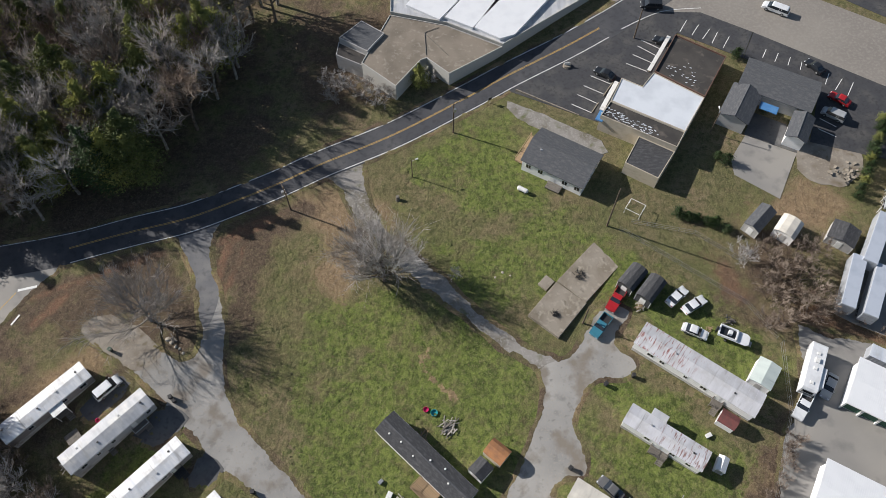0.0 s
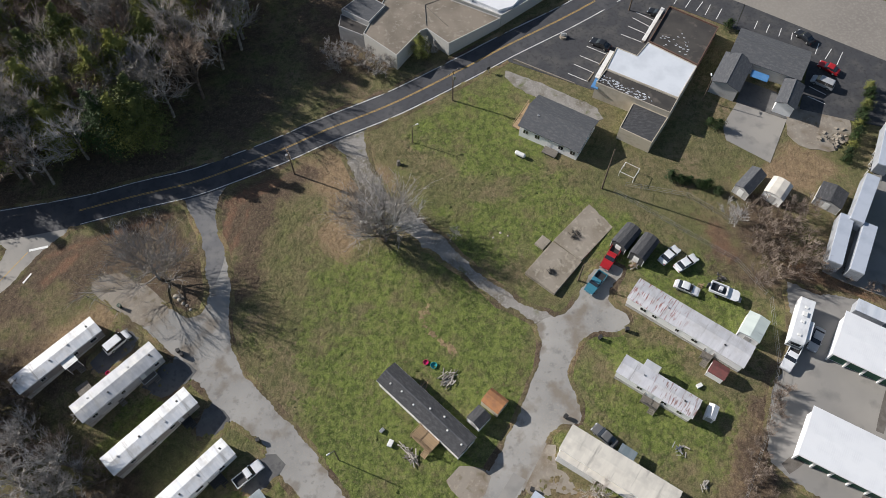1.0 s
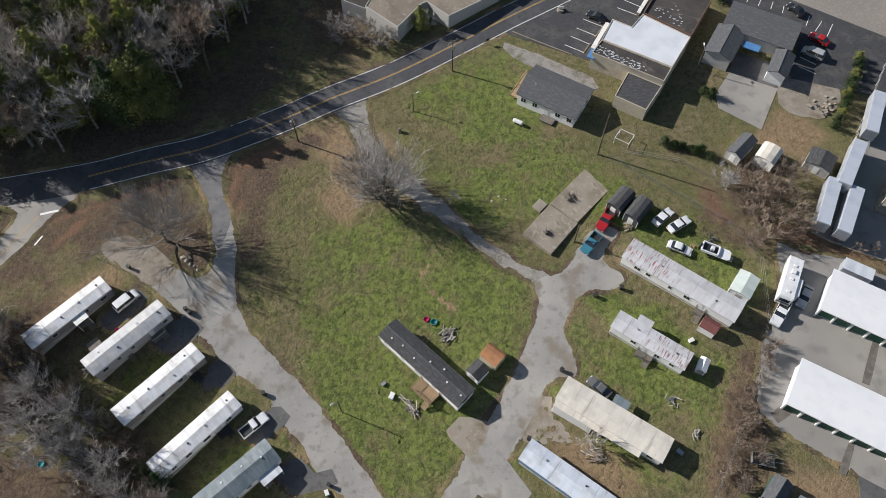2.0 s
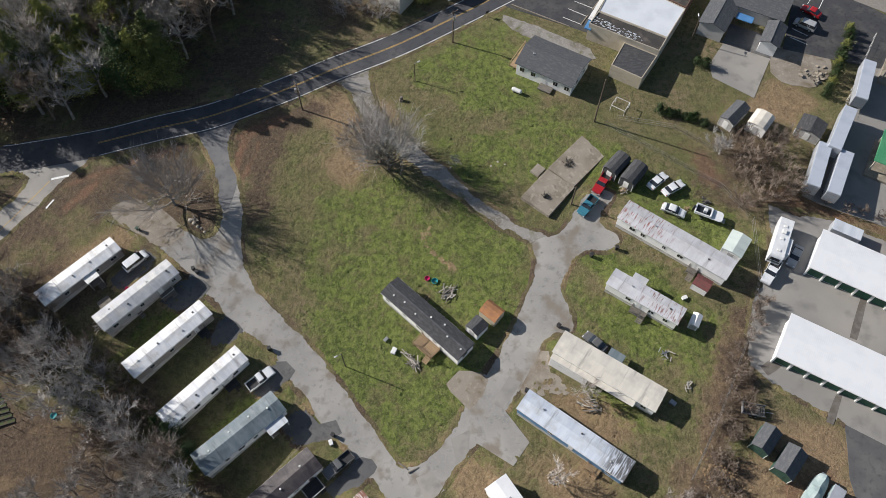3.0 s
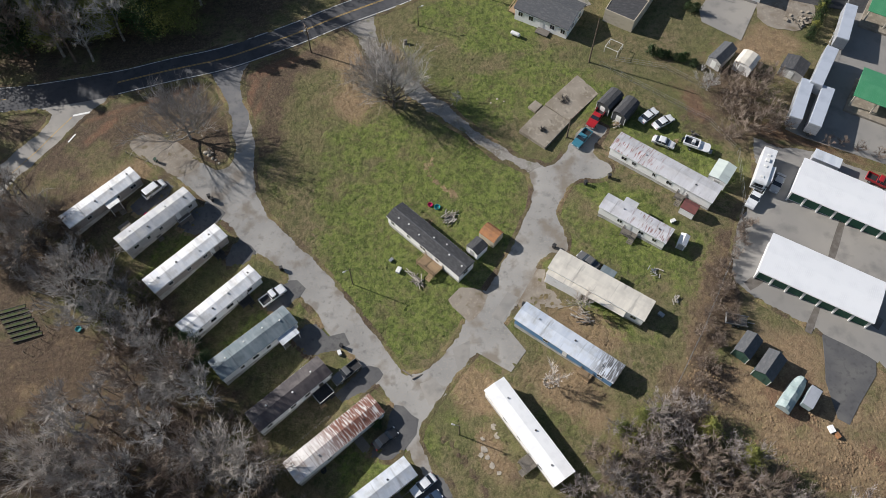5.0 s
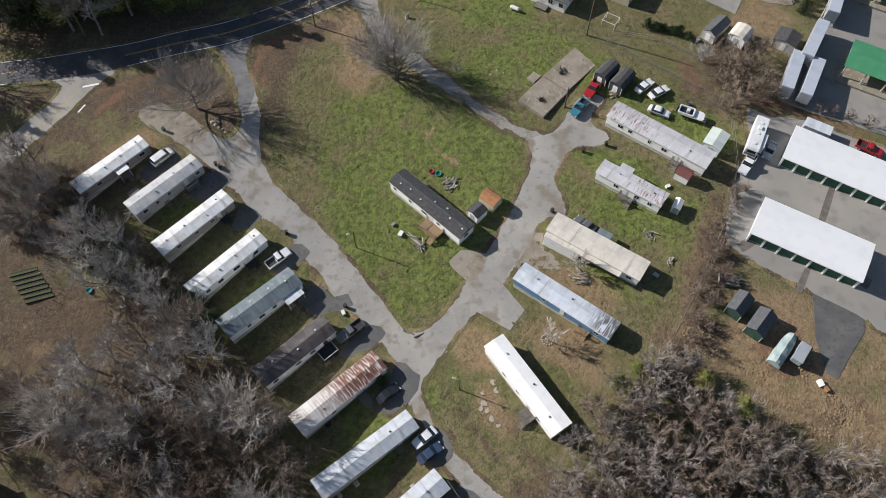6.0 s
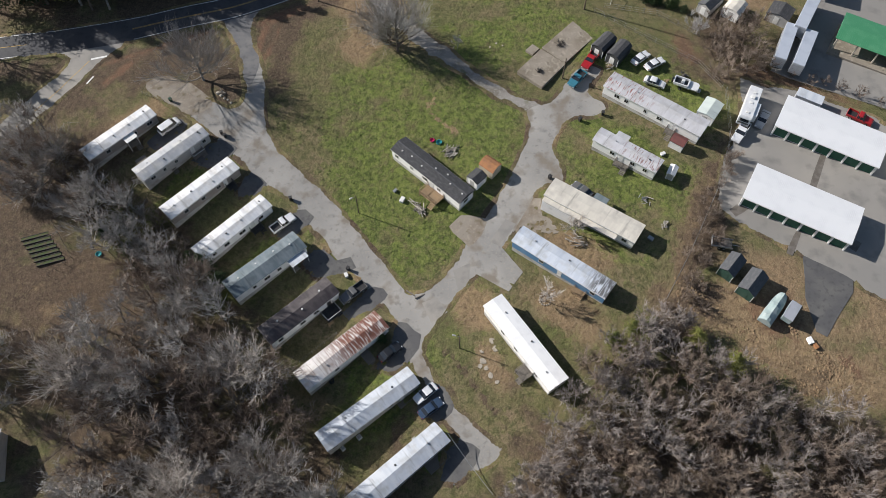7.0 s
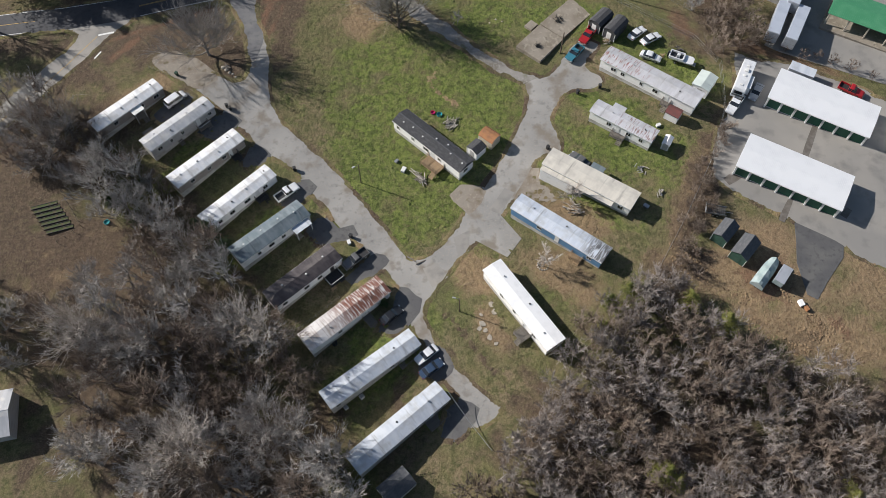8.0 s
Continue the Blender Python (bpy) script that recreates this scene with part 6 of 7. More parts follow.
rv = thing("camper_trailer", 62.0, 42.8, 64, "long white camper trailer with a slide-out", "camper", dz=0.05)
bm = bmesh.new()
slice_y(bm, [(-4.6, 0.55), (-4.6, 2.7), (-4.3, 3.1), (4.2, 3.1), (4.6, 2.6), (4.6, 1.2), (4.0, 0.55)], -1.25, 1.25)
bmesh.ops.bevel(bm, geom=bm.edges[:], offset=0.06, segments=1, affect="EDGES")
part("body", bm, white_car, rv)
part("slide_out", BB(0.04, -3.2, 0.4, -2.0, -1.2, 0.9, 2.8), white_car, rv)
for px in (-3.2, -0.5, 2.4):
    part("roof_vent", BB(0.03, px - 0.25, px + 0.25, -0.3, 0.3, 3.1, 3.24), trim_white, rv)
part("air_conditioner", BB(0.06, 0.6, 1.5, -0.4, 0.4, 3.1, 3.4), trim_white, rv)
window(rv, -1.4, -2.0, 1.9, 1.4, 0.6, frame_mat=black_iron)
window(rv, -4.6, 0.0, 2.1, 1.6, 0.6, "x", -1, black_iron)
part("end_stripe", B(-4.63, -4.602, -1.1, 1.1, 1.1, 1.5), grey_car, rv)
wheels(rv, (-0.6, 0.5), 1.2, 0.36)

boat = thing("boat", 50.3, 49.0, -25, "white boat with an open cockpit on a trailer", "boat", dz=0.05)
bm = bmesh.new()
prism(bm, [(-2.6, -1.15), (2.1, -1.15), (2.6, -0.75), (2.6, 0.75), (2.1, 1.15), (-2.6, 1.15)], 0.6, 1.35)
for v in bm.verts:
    if v.co.z < 1:
        v.co.y *= 0.6
part("hull", bm, white_car, boat)
part("cockpit_floor", B(-2.5, 0.2, -0.85, 0.85, 1.354, 1.37), black_car, boat, "dark cockpit floor")
for a in ((-2.7, 0.4, 0.86, 1.1), (-2.7, 0.4, -1.1, -0.86), (0.2, 0.5, -0.86, 0.86), (-2.78, -2.52, -0.86, 0.86)):
    part("gunwale", BB(0.03, a[0], a[1], a[2], a[3], 1.352, 1.75), white_car, boat)
part("console", BB(0.06, -1.2, -0.5, -0.4, 0.4, 1.37, 2.1), white_car, boat)
part("engine", BB(0.08, -3.2, -2.8, -0.3, 0.3, 0.7, 1.9), black_car, boat)
part("trailer_frame", B(-2.5, 3.2, -0.5, 0.5, 0.4, 0.6), steel, boat)
wheels(boat, (-1.0,), 1.1, 0.3)

covered = thing("covered_boat", 58.2, -1.9, 50, "boat under a grey-green tarpaulin", "boat", dz=0.05)
bm = bmesh.new()
for i in range(13):
    px = -3.4 + i * 6.8 / 12
    w = 1.25 * (1 - max(0, px / 3.4) ** 3 * 0.35)
    pk = 2.0 + 0.25 * math.sin(i * 1.3)
    for yy, zz in ((-w, 0.35), (-w * 0.92, 1.2), (-w * 0.45, pk - 0.25), (0, pk), (w * 0.45, pk - 0.3), (w * 0.92, 1.15), (w, 0.35)):
        bm.verts.new((px + 0.06 * math.sin(yy * 3 + i), yy, zz))
bm.verts.ensure_lookup_table()
for i in range(12):
    for k in range(6):
        bm.faces.new((bm.verts[i * 7 + k], bm.verts[i * 7 + 7 + k], bm.verts[i * 7 + 8 + k], bm.verts[i * 7 + 1 + k]))
for e in (range(7), range(90, 83, -1)):
    bm.faces.new([bm.verts[i] for i in e])
part("tarpaulin", bm, tarp_green, covered)
part("trailer_frame", B(-3.2, 4.2, -0.4, 0.4, 0.3, 0.5), steel, covered)
wheels(covered, (-0.6,), 1.1, 0.3)
cargo = thing("cargo_trailer", 60.9, -2.7, 52, "small pale enclosed cargo trailer", "trailer", dz=0.05)
part("box", BB(0.05, -1.9, 1.9, -0.9, 0.9, 0.5, 1.9), tarp_green, cargo)
part("lid", BB(0.03, -1.95, 1.95, -0.95, 0.95, 1.9, 2.0), box_side, cargo)
part("drawbar", B(1.9, 3.0, -0.06, 0.06, 0.5, 0.6), steel, cargo)
wheels(cargo, (-0.2,), 1.0, 0.3)

flatbed = thing("utility_trailer", 51.5, 11.6, -12, "low flat utility trailer with a slatted deck", "trailer", dz=0.05)
for i in range(10):
    part("deck_slat", B(-1.9 + i * 0.38, -1.6 + i * 0.38, -0.95, 0.95, 0.6, 0.66), grey_wood, flatbed)
for s in (-1, 1):
    part("side_rail", B(-1.95, 1.95, s * 0.98 - 0.04, s * 0.98 + 0.04, 0.5, 0.95), steel, flatbed)
part("end_gate", B(-2.0, -1.95, -0.95, 0.95, 0.6, 1.5), steel, flatbed)
part("drawbar", B(1.95, 3.2, -0.05, 0.05, 0.5, 0.6), steel, flatbed)
wheels(flatbed, (-0.4, 0.4), 1.15, 0.32)


# ---- woods ----
GREY, BROWN = (bark, twig_grey), (bark_brown, twig_brown)


def north_wood(rnd, x, y):
    if rnd.random() < (0.45 if x < -82 or (y < 92 and x < -66) else 0.25 if x < -58 else 0.06):
        plant("pine_tree", rnd.choice(PINE), (bark_brown, leaf_pine if rnd.random() < 0.88 else leaf_dark), x, y, rnd.uniform(1.2, 1.6), rnd.uniform(0, 360), "tall green pine among the bare trees of a wood", "trees of the roadside wood")
    else:
        plant("bare_tree", rnd.choice(TALL), (bark, twig_pale) if rnd.random() < 0.12 else GREY if rnd.random() < 0.6 else BROWN, x, y, rnd.uniform(1.25, 1.65), rnd.uniform(0, 360), "leafless grey-brown tree in the roadside wood", "trees of the roadside wood")


def west_wood(rnd, x, y):
    plant("woodland_tree", rnd.choice(TALL + BRUSH), GREY if rnd.random() < 0.55 else BROWN, x, y, rnd.uniform(0.8, 1.2), rnd.uniform(0, 360), "leafless tree in the wood behind the mobile homes", "trees behind the homes")


def south_wood(rnd, x, y):
    plant("thicket_tree", rnd.choice(THICKET), BROWN if rnd.random() < 0.5 else (bark, twig_soft), x, y, rnd.uniform(0.7, 1.15), rnd.uniform(0, 360), "leafless brown thicket tree with many stems", "trees of the thicket")


wood(1, [(-37, 133), (-40, 118), (-43, 108), (-47, 101), (-52.5, 94), (-57, 86.5), (-66, 79.5), (-80, 75.5), (-104, 72), (-110, 74), (-110, 133)], 5.5, north_wood)
# out-of-view trees west of the side road, added to shade road and verge
wood(8, [(-103, 59), (-118, 59), (-118, 70), (-105, 68)], 6.5, north_wood)
wood(2, [(-100, 40), (-84, 42), (-75, 33), (-66, 25), (-57, 17), (-52, 9), (-60, 5), (-67, 13), (-76, 21), (-90, 24)], 3.9, west_wood)
wood(3, [(-55, 12), (-46, 5), (-40, -1), (-34, -8), (-27, -16), (-23, -26), (-17, -34), (-14, -42), (-11, -48), (-46, -48), (-50, -40), (-66, -34), (-66, -16), (-74, -6), (-64, 2)], 4.6, west_wood)
wood(6, [(-66, -12), (-74, -4), (-100, 2), (-100, -14), (-82, -18)], 6, west_wood)
wood(4, [(5, -40), (11, -31), (17, -24), (22, -18), (28, -8.5), (36, -2), (43, -7), (52, -15), (62, -19), (76, -26), (84, -28), (84, -47), (2, -48)], 3.3, south_wood)
for x, y, s in ((34.3, -37.1, 1.0), (37, -39, 0.8), (63, -41, 0.9), (43.3, -7.6, 0.85), (48.7, -13, 0.95), (31, -9, 0.55), (28, -11.5, 0.5)):
    plant("cedar_tree", CEDAR[int(x) % 2], (bark_brown, leaf_lime), x, y, s, x * 7, "green cedar at the edge of the thicket", "cedars of the thicket")
for x, y, s in ((33, -5.5, 0.75), (36, -4.6, 0.65), (29.5, -7.5, 0.7), (34.5, -7.5, 0.6)):
    plant("cedar_tree", CEDAR[int(x) % 2], (bark_brown, leaf_pine), x, y, s, x * 7, "grey-green cedar at the edge of the thicket", "cedars of the thicket")
for x, y, s in ((-43, 6, 0.8), (-46, 9, 0.9), (-49, 11, 0.7), (-67, 16, 0.6), (-62, 12, 0.6)):
    plant("cedar_tree", CEDAR[int(x) % 2], (bark_brown, leaf_dark), x, y, s, x * 7, "dark green cedar behind the mobile homes", "cedars behind the homes")
for x, y, k, size, turn in ((-10.9, 61.6, 0, 1.15, 20), (-12.6, 63.4, 1, 1.0, 160), (-15.6, 65.6, 0, 0.95, 250)):
    plant("bare_tree", FAN[k], (bark_brown, twig_grey), x, y, size, turn, "broad grey-brown leafless tree standing by the gravel lane", "lawn trees")
plant("bare_tree", SMALL[0], (bark, twig_pale), 2.5, 61.5, 0.75, 50, "small leafless bush at the edge of the gravel lane", "lawn trees")
plant("bare_tree", BROAD[0], (bark, twig_grey), -53.2, 54.2, 1.15, 80, "broad leafless oak beside the park entrance", "lawn trees")
plant("bare_tree", SMALL[1], (bark, twig_pale), 24.7, 14.6, 1.15, 10, "small leafless tree against a mobile home", "lawn trees")
plant("bare_tree", SMALL[0], (bark, twig_pale), 18.3, 1.2, 1.2, 200, "small pale leafless tree on the lawn", "lawn trees")
rnd = random.Random(7)
for x, y in ((55, 64), (57.5, 60), (60, 65.5), (61, 61), (58, 56), (62, 57), (64, 61), (65.5, 65), (66, 57), (60, 52), (64, 53), (67.5, 54), (57.5, 51), (69, 66)):
    plant("bare_tree", rnd.choice(BRUSH), BROWN if rnd.random() < 0.85 else GREY, x, y, rnd.uniform(0.65, 0.95), rnd.uniform(0, 360), "leafless tangle of brush behind the sheds", "brush behind the sheds")
for x, y in ((73, 51.5), (76, 50), (79, 49.6), (82, 48), (85.5, 46.5), (89, 44), (93, 42)):
    plant("bare_bush", rnd.choice(BRUSH), BROWN, x, y, rnd.uniform(0.3, 0.45), rnd.uniform(0, 360), "leafless bush on the clay bank", "bushes on the bank", "bush")
for i in range(44):
    t = i / 43
    x, y = 56.5 - 17 * t + rnd.uniform(-0.5, 5.5) * (0.45 + 0.55 * t), 33 - 35 * t + rnd.uniform(-1.5, 1.5)
    plant("bare_bush", rnd.choice(THICKET), BROWN, x, y, rnd.uniform(0.25, 0.5), rnd.uniform(0, 360), "leafless brown bush along the wire fence", "bushes along the fence", "bush")
for x, y, s in ((-17, 104.5, 0.85), (-20, 107, 0.8), (-14, 102.5, 0.75), (-22.5, 104, 0.7), (-3, 107.5, 0.6), (-11.5, 105, 0.6), (-24, 108.5, 0.7)):
    plant("bare_bush", rnd.choice(BRUSH), GREY, x, y, s, x * 9, "leafless roadside bush before the flat-roofed building", "roadside bushes", "bush")
plant("cedar_tree", CEDAR[0], (bark_brown, leaf_pine), -4.8, 107.0, 0.95, 0, "bushy green cedar beside the flat-roofed building", "roadside bushes")
for i in range(8):
    plant("hedge_bush", BUSH[i % 2], (bark_brown, leaf_dark), 44.6 + i * 1.15 + rnd.uniform(-0.3, 0.3), 74.0 - i * 0.45 + rnd.uniform(-0.5, 0.5), rnd.uniform(0.65, 0.85), i * 50, "dark green rounded hedge bush", "hedge by the fence", "bush")
for i in range(12):
    plant("hedge_bush", BUSH[i % 2], (bark_brown, leaf_pine if i % 3 == 0 else leaf_dark), 88.2 - i * 0.84 + rnd.uniform(-0.3, 0.3), 94.5 - i * 1.55 + rnd.uniform(-0.4, 0.4), rnd.uniform(0.7, 0.95), i * 70, "green conical hedge bush along the lot", "hedge along the lot", "bush")
for x, y, s in ((55.6, 85.6, 0.9), (54.2, 86.6, 0.7), (62.4, 112.3, 0.9)):
    plant("hedge_bush", BUSH[0], (bark_brown, leaf_dark), x, y, s, x * 5, "loose green shrub beside a building", "building shrubs", "bush")
plant("hedge_bush", BUSH[1], (bark_brown, leaf_dark), -11.6, -5.4, 0.75, 0, "dark evergreen shrub against a rusted-roof home", "building shrubs", "bush")
for x, y, size in ((-74, 31.5, 0.8), (-71, 29, 0.7), (-64, 24.5, 0.8), (-61, 22, 0.6), (-57, 18, 0.8), (-54, 15.5, 0.6), (-50.5, 12, 0.75), (-48, 8.5, 0.7), (-44, 4.5, 0.7), (-36.5, -5.0, 0.6), (-29, -15, 0.7), (-24, -20, 0.6)):
    plant("bare_bush", BRUSH[int(-x) % 4], BROWN, x, y, size, x * 31, "leafless brush crowding the end of a mobile home", "brush behind the homes", "bush")
for x, y, size in ((-70, 94.5, 1.5), (-66.5, 99.5, 1.5), (-64, 84.5, 1.25), (-52.5, 112.5, 1.4), (-60, 119.5, 1.4), (-91, 115, 1.4), (-84, 92, 1.45), (-73, 101, 1.4), (-76, 83, 1.2), (-88, 80, 1.2)):
    plant("pine_tree", PINE[int(-x) % 3], (bark_brown, leaf_lime), x, y, size, x * 17, "bushy pine with bright yellow-green needles", "trees of the roadside wood")
for x, y, k, size in ((-43.5, -33.5, 0, 1.15), (-29.5, -31.0, 1, 1.05), (-66, -12, 0, 1.0), (-47, 2.0, 1, 0.9), (-38, -12, 0, 0.95), (-80, 30, 1, 0.95), (-58, -14, 1, 0.95)):
    plant("bare_tree", FAN[k], (bark, twig_grey if k else twig_pale), x, y, size, x * 19, "broad pale leafless tree rising above the wood", "tall pale trees")


# ---- poles ----
def utility_pole(x, y, h, yaw, label, arms=1, can=True):
    p = thing("utility_pole", x, y, yaw, label, "utility pole", "utility poles")
    bm = bmesh.new()
    rod(bm, (0, 0, -0.5), (0, 0, h), 0.17, 0.11, 10)
    part("pole", bm, pole_wood, p)
    for i in range(arms):
        arm = part("crossarm", BB(0.01, -1.3, 1.3, -0.06, 0.06, h - 0.5 - i * 0.9, h - 0.37 - i * 0.9), pole_wood, p)
        for px in (-1.2, -0.5, 0.5, 1.2):
            bm = bmesh.new()
            rod(bm, (px, 0, h - 0.37 - i * 0.9), (px, 0, h - 0.17 - i * 0.9), 0.05, 0.03, 6)
            part("insulator", bm, trim_white, arm)
    if can:
        bm = bmesh.new()
        rod(bm, (0, -0.4, h - 2.2), (0, -0.4, h - 1.2), 0.27, 0.27, 12)
        part("transformer", bm, steel, p, "grey steel transformer can")
    return p


utility_pole(-29.9, 77.4, 8.0, -60, "wooden roadside utility pole with transformer", 2)
utility_pole(2.1, 94.8, 9.0, 40, "wooden roadside utility pole with crossarm and transformer", 1)
utility_pole(31.0, 71.9, 12.5, 0, "tall bare wooden utility pole at the lawn corner", 0, False)
utility_pole(24.8, 52.3, 6.0, 0, "short wooden pole beside the slab", 0, False)
utility_pole(41.6, 118.5, 8.0, 0, "wooden pole at the shop lot", 0, False)


def street_lamp(x, y, h, yaw, label):
    p = thing("street_lamp", x, y, yaw, label, "street lamp", "lawn lamps")
    bm = bmesh.new()
    rod(bm, (0, 0, -0.4), (0, 0, h), 0.1, 0.08, 8)
    part("pole", bm, pole_wood, p)
    bm = bmesh.new()
    rod(bm, (0, 0, h - 0.3), (0.9, 0, h), 0.035, 0.03, 6)
    part("arm", bm, steel, p)
    bm = bmesh.new()
    rod(bm, (0.75, 0, h - 0.08), (1.35, 0, h + 0.02), 0.12, 0.16, 8)
    part("lamp_head", bm, trim_white, p)


street_lamp(-17.3, 20.9, 6.4, 215, "wooden pole with a pale lamp head on the lawn")
street_lamp(-6.1, 84.3, 5.5, 20, "wooden pole with a pale lamp head on the lawn")
street_lamp(2.5, -7.4, 5.6, 170, "wooden pole with a pale lamp head beside the road")
street_lamp(53.7, 92.8, 6.5, 90, "pole with a pale lamp head behind the shop")


# ---- fences ----
def wire_fence(line, label, h=1.3, gap=2.4, mat=None, rails=(1.0, 0.5, 0.05), post=0.03):
    x0, y0 = line[0]
    f = thing("wire_fence", x0, y0, 0, label, "fence", "fences")
    z0 = gz(x0, y0)
    for a, b in zip(line, line[1:]):
        n = max(1, int(math.dist(a, b) / gap))
        prev = None
        for i in range(n + 1):
            px, py = a[0] + (b[0] - a[0]) * i / n, a[1] + (b[1] - a[1]) * i / n
            z = gz(px, py) - z0
            bm = bmesh.new()
            rod(bm, (px - x0, py - y0, z - 0.3), (px - x0, py - y0, z + h), post, post, 5)
            part("post", bm, mat or steel, f)
            if prev:
                for k in rails:
                    bm = bmesh.new()
                    rod(bm, (prev[0] - x0, prev[1] - y0, prev[2] + h * k), (px - x0, py - y0, z + h * k), 0.02, 0.02, 3)
                    part("rail", bm, mat or steel, f)
            prev = (px, py, z)
    return f


wire_fence([(58.5, 48.0), (57.4, 36.0), (52.4, 22.9), (45.6, 10.1), (39.9, 0.6)], "rusty wire fence overgrown with brush", 1.5)
wire_fence([(33.2, 71.0), (54.0, 55.6), (58.0, 49.0)], "grey chain fence across the grass", 1.2)
wire_fence([(35.6, 72.4), (47.0, 69.8), (55.3, 63.4)], "grey chain fence behind the hedge", 1.2)
wire_fence([(92.4, 92.2), (84.4, 78.5), (76.3, 64.4), (70, 53.4)], "pale pipe fence beside the box trailers", 1.8, 2.4, trim_white, (1.0, 0.5), 0.05)
wire_fence([(-78.7, 19.5), (-73.0, 11.6), (-77.0, 8.0)], "low wooden garden fence", 0.9, 1.4, grey_wood, (1.0, 0.6), 0.06)
wire_fence([(-34.6, -4.2), (-24.1, 7.0)], "pale wooden rail fence behind a mobile home", 1.0, 2.2, grey_wood, (1.0, 0.5), 0.06)
wire_fence([(-26.5, -9.4), (-20.1, -4.0)], "pale wooden rail fence between two homes", 1.0, 2.2, grey_wood, (1.0, 0.5), 0.06)
wire_fence([(-66.0, 50.6), (-60.8, 48.2)], "short split-rail fence at the end of the lane", 0.8, 2.0, grey_wood, (1.0, 0.5), 0.07)
wire_fence([(49.6, 49.0), (53.6, 51.0)], "weathered garden rails on bare clay", 0.5, 1.4, deck_wood, (1.0,), 0.06)

g = thing("goal_frame", 36.4, 74.9, -32, "white pipe frame standing on the grass", "frame")
for a, b in (((-1.5, -1.3, 0), (-1.5, -1.3, 1.6)), ((1.5, -1.3, 0), (1.5, -1.3, 1.6)), ((-1.5, 1.3, 0), (-1.5, 1.3, 1.6)), ((1.5, 1.3, 0), (1.5, 1.3, 1.6)), ((-1.5, -1.3, 1.6), (1.5, -1.3, 1.6)), ((-1.5, 1.3, 1.6), (1.5, 1.3, 1.6)), ((-1.5, -1.3, 1.6), (-1.5, 1.3, 1.6)), ((1.5, -1.3, 1.6), (1.5, 1.3, 1.6))):
    bm = bmesh.new()
    rod(bm, a, b, 0.05, 0.05, 6)
    part("pipe", bm, trim_white, g)

# ---- yard clutter ----
tank = thing("propane_tank", 15.5, 80.0, -30, "white propane tank behind the house", "tank")
bm = bmesh.new()
rod(bm, (-0.9, 0, 0.7), (0.9, 0, 0.7), 0.45, 0.45, 14)
rod(bm, (-1.15, 0, 0.7), (-0.9, 0, 0.7), 0.2, 0.45, 14)
rod(bm, (0.9, 0, 0.7), (1.15, 0, 0.7), 0.45, 0.2, 14)
part("shell", bm, trim_white, tank)
for px in (-0.6, 0.6):
    part("foot", B(px - 0.08, px + 0.08, -0.35, 0.35, -0.1, 0.3), concrete, tank)


def plank_heap(x, y, yaw, L, W, n, mat, label, seed):
    h = thing("plank_heap", x, y, yaw, label, "scrap heap", "scrap heaps")
    r = random.Random(seed)
    for i in range(n):
        l, w = r.uniform(0.3, 0.6) * L, r.uniform(0.08, 0.22)
        ob = part("plank", B(-l / 2, l / 2, -w / 2, w / 2, -0.02, 0.03), mat[i % len(mat)], h)
        ob.matrix_basis = pose(r.gauss(0, L * 0.2), r.gauss(0, W * 0.25), 0.05 + i * 0.5 / n, r.uniform(-14, 14), r.uniform(-12, 12), r.gauss(0, 35))
    return h


pale_wood = material("pale_scrap_wood", (0.42, 0.39, 0.34), 0.9, spots=(((0.28, 0.25, 0.21), 1.5, 0.45, 0.7, 5, ONE),))
plank_heap(1.0, 34.2, 40, 3.4, 2.6, 42, (pale_wood, grey_wood), "heap of pale scrap boards on the lawn", 1)
plank_heap(-5.3, 21.5, -50, 4.0, 1.6, 30, (pale_wood, grey_wood), "stack of pale scrap boards on the lawn", 2)
plank_heap(-3.2, 32.0, -42, 4.6, 1.4, 22, (grey_wood, deck_wood), "scrap boards behind the dark-roofed home", 3)
plank_heap(24.6, 13.2, -30, 4.0, 2.4, 40, (pale_wood, grey_wood, deck_wood), "scattered scrap boards behind the blue home", 4)
plank_heap(38.6, 21.7, 30, 2.6, 2.0, 16, (pale_wood, steel), "tangled pale frame on the grass", 5)
plank_heap(41.8, 15.8, 60, 2.2, 1.2, 9, (pale_wood,), "leaning boards beside the fence", 6)
plank_heap(50.6, 52.2, -20, 2.6, 1.6, 20, (grey_wood, black_iron), "dark scrap heap beside a boat", 7)
plank_heap(46.6, 50.6, 20, 1.4, 1.0, 10, (deck_wood,), "small heap of boards beside a boat", 8)
plank_heap(-62.6, 29.0, 43, 3.0, 2.2, 24, (pale_wood, grey_wood), "heap of pale scrap behind a mobile home", 10)
plank_heap(35.2, 55.0, 50, 2.4, 1.6, 20, (pale_wood, deck_wood), "clutter at the shed door", 11)
plank_heap(29.4, 20.4, -35, 3.0, 1.2, 14, (grey_wood, black_iron), "dark clutter behind a mobile home", 12)
plank_heap(-48.6, 50.4, -40, 2.0, 1.0, 8, (grey_wood,), "fallen logs under the oak", 13)

port = thing("lean_to", 29.6, 20.6, -35, "small lean-to with a grey-blue metal roof", "shelter")
part("roof", BB(0.02, -1.4, 1.4, -1.1, 1.1, 2.1, 2.18), roof_slate, port)
for px in (-1.2, 1.2):
    for py in (-0.9, 0.9):
        part("post", B(px - 0.05, px + 0.05, py - 0.05, py + 0.05, -0.1, 2.1), grey_wood, port)

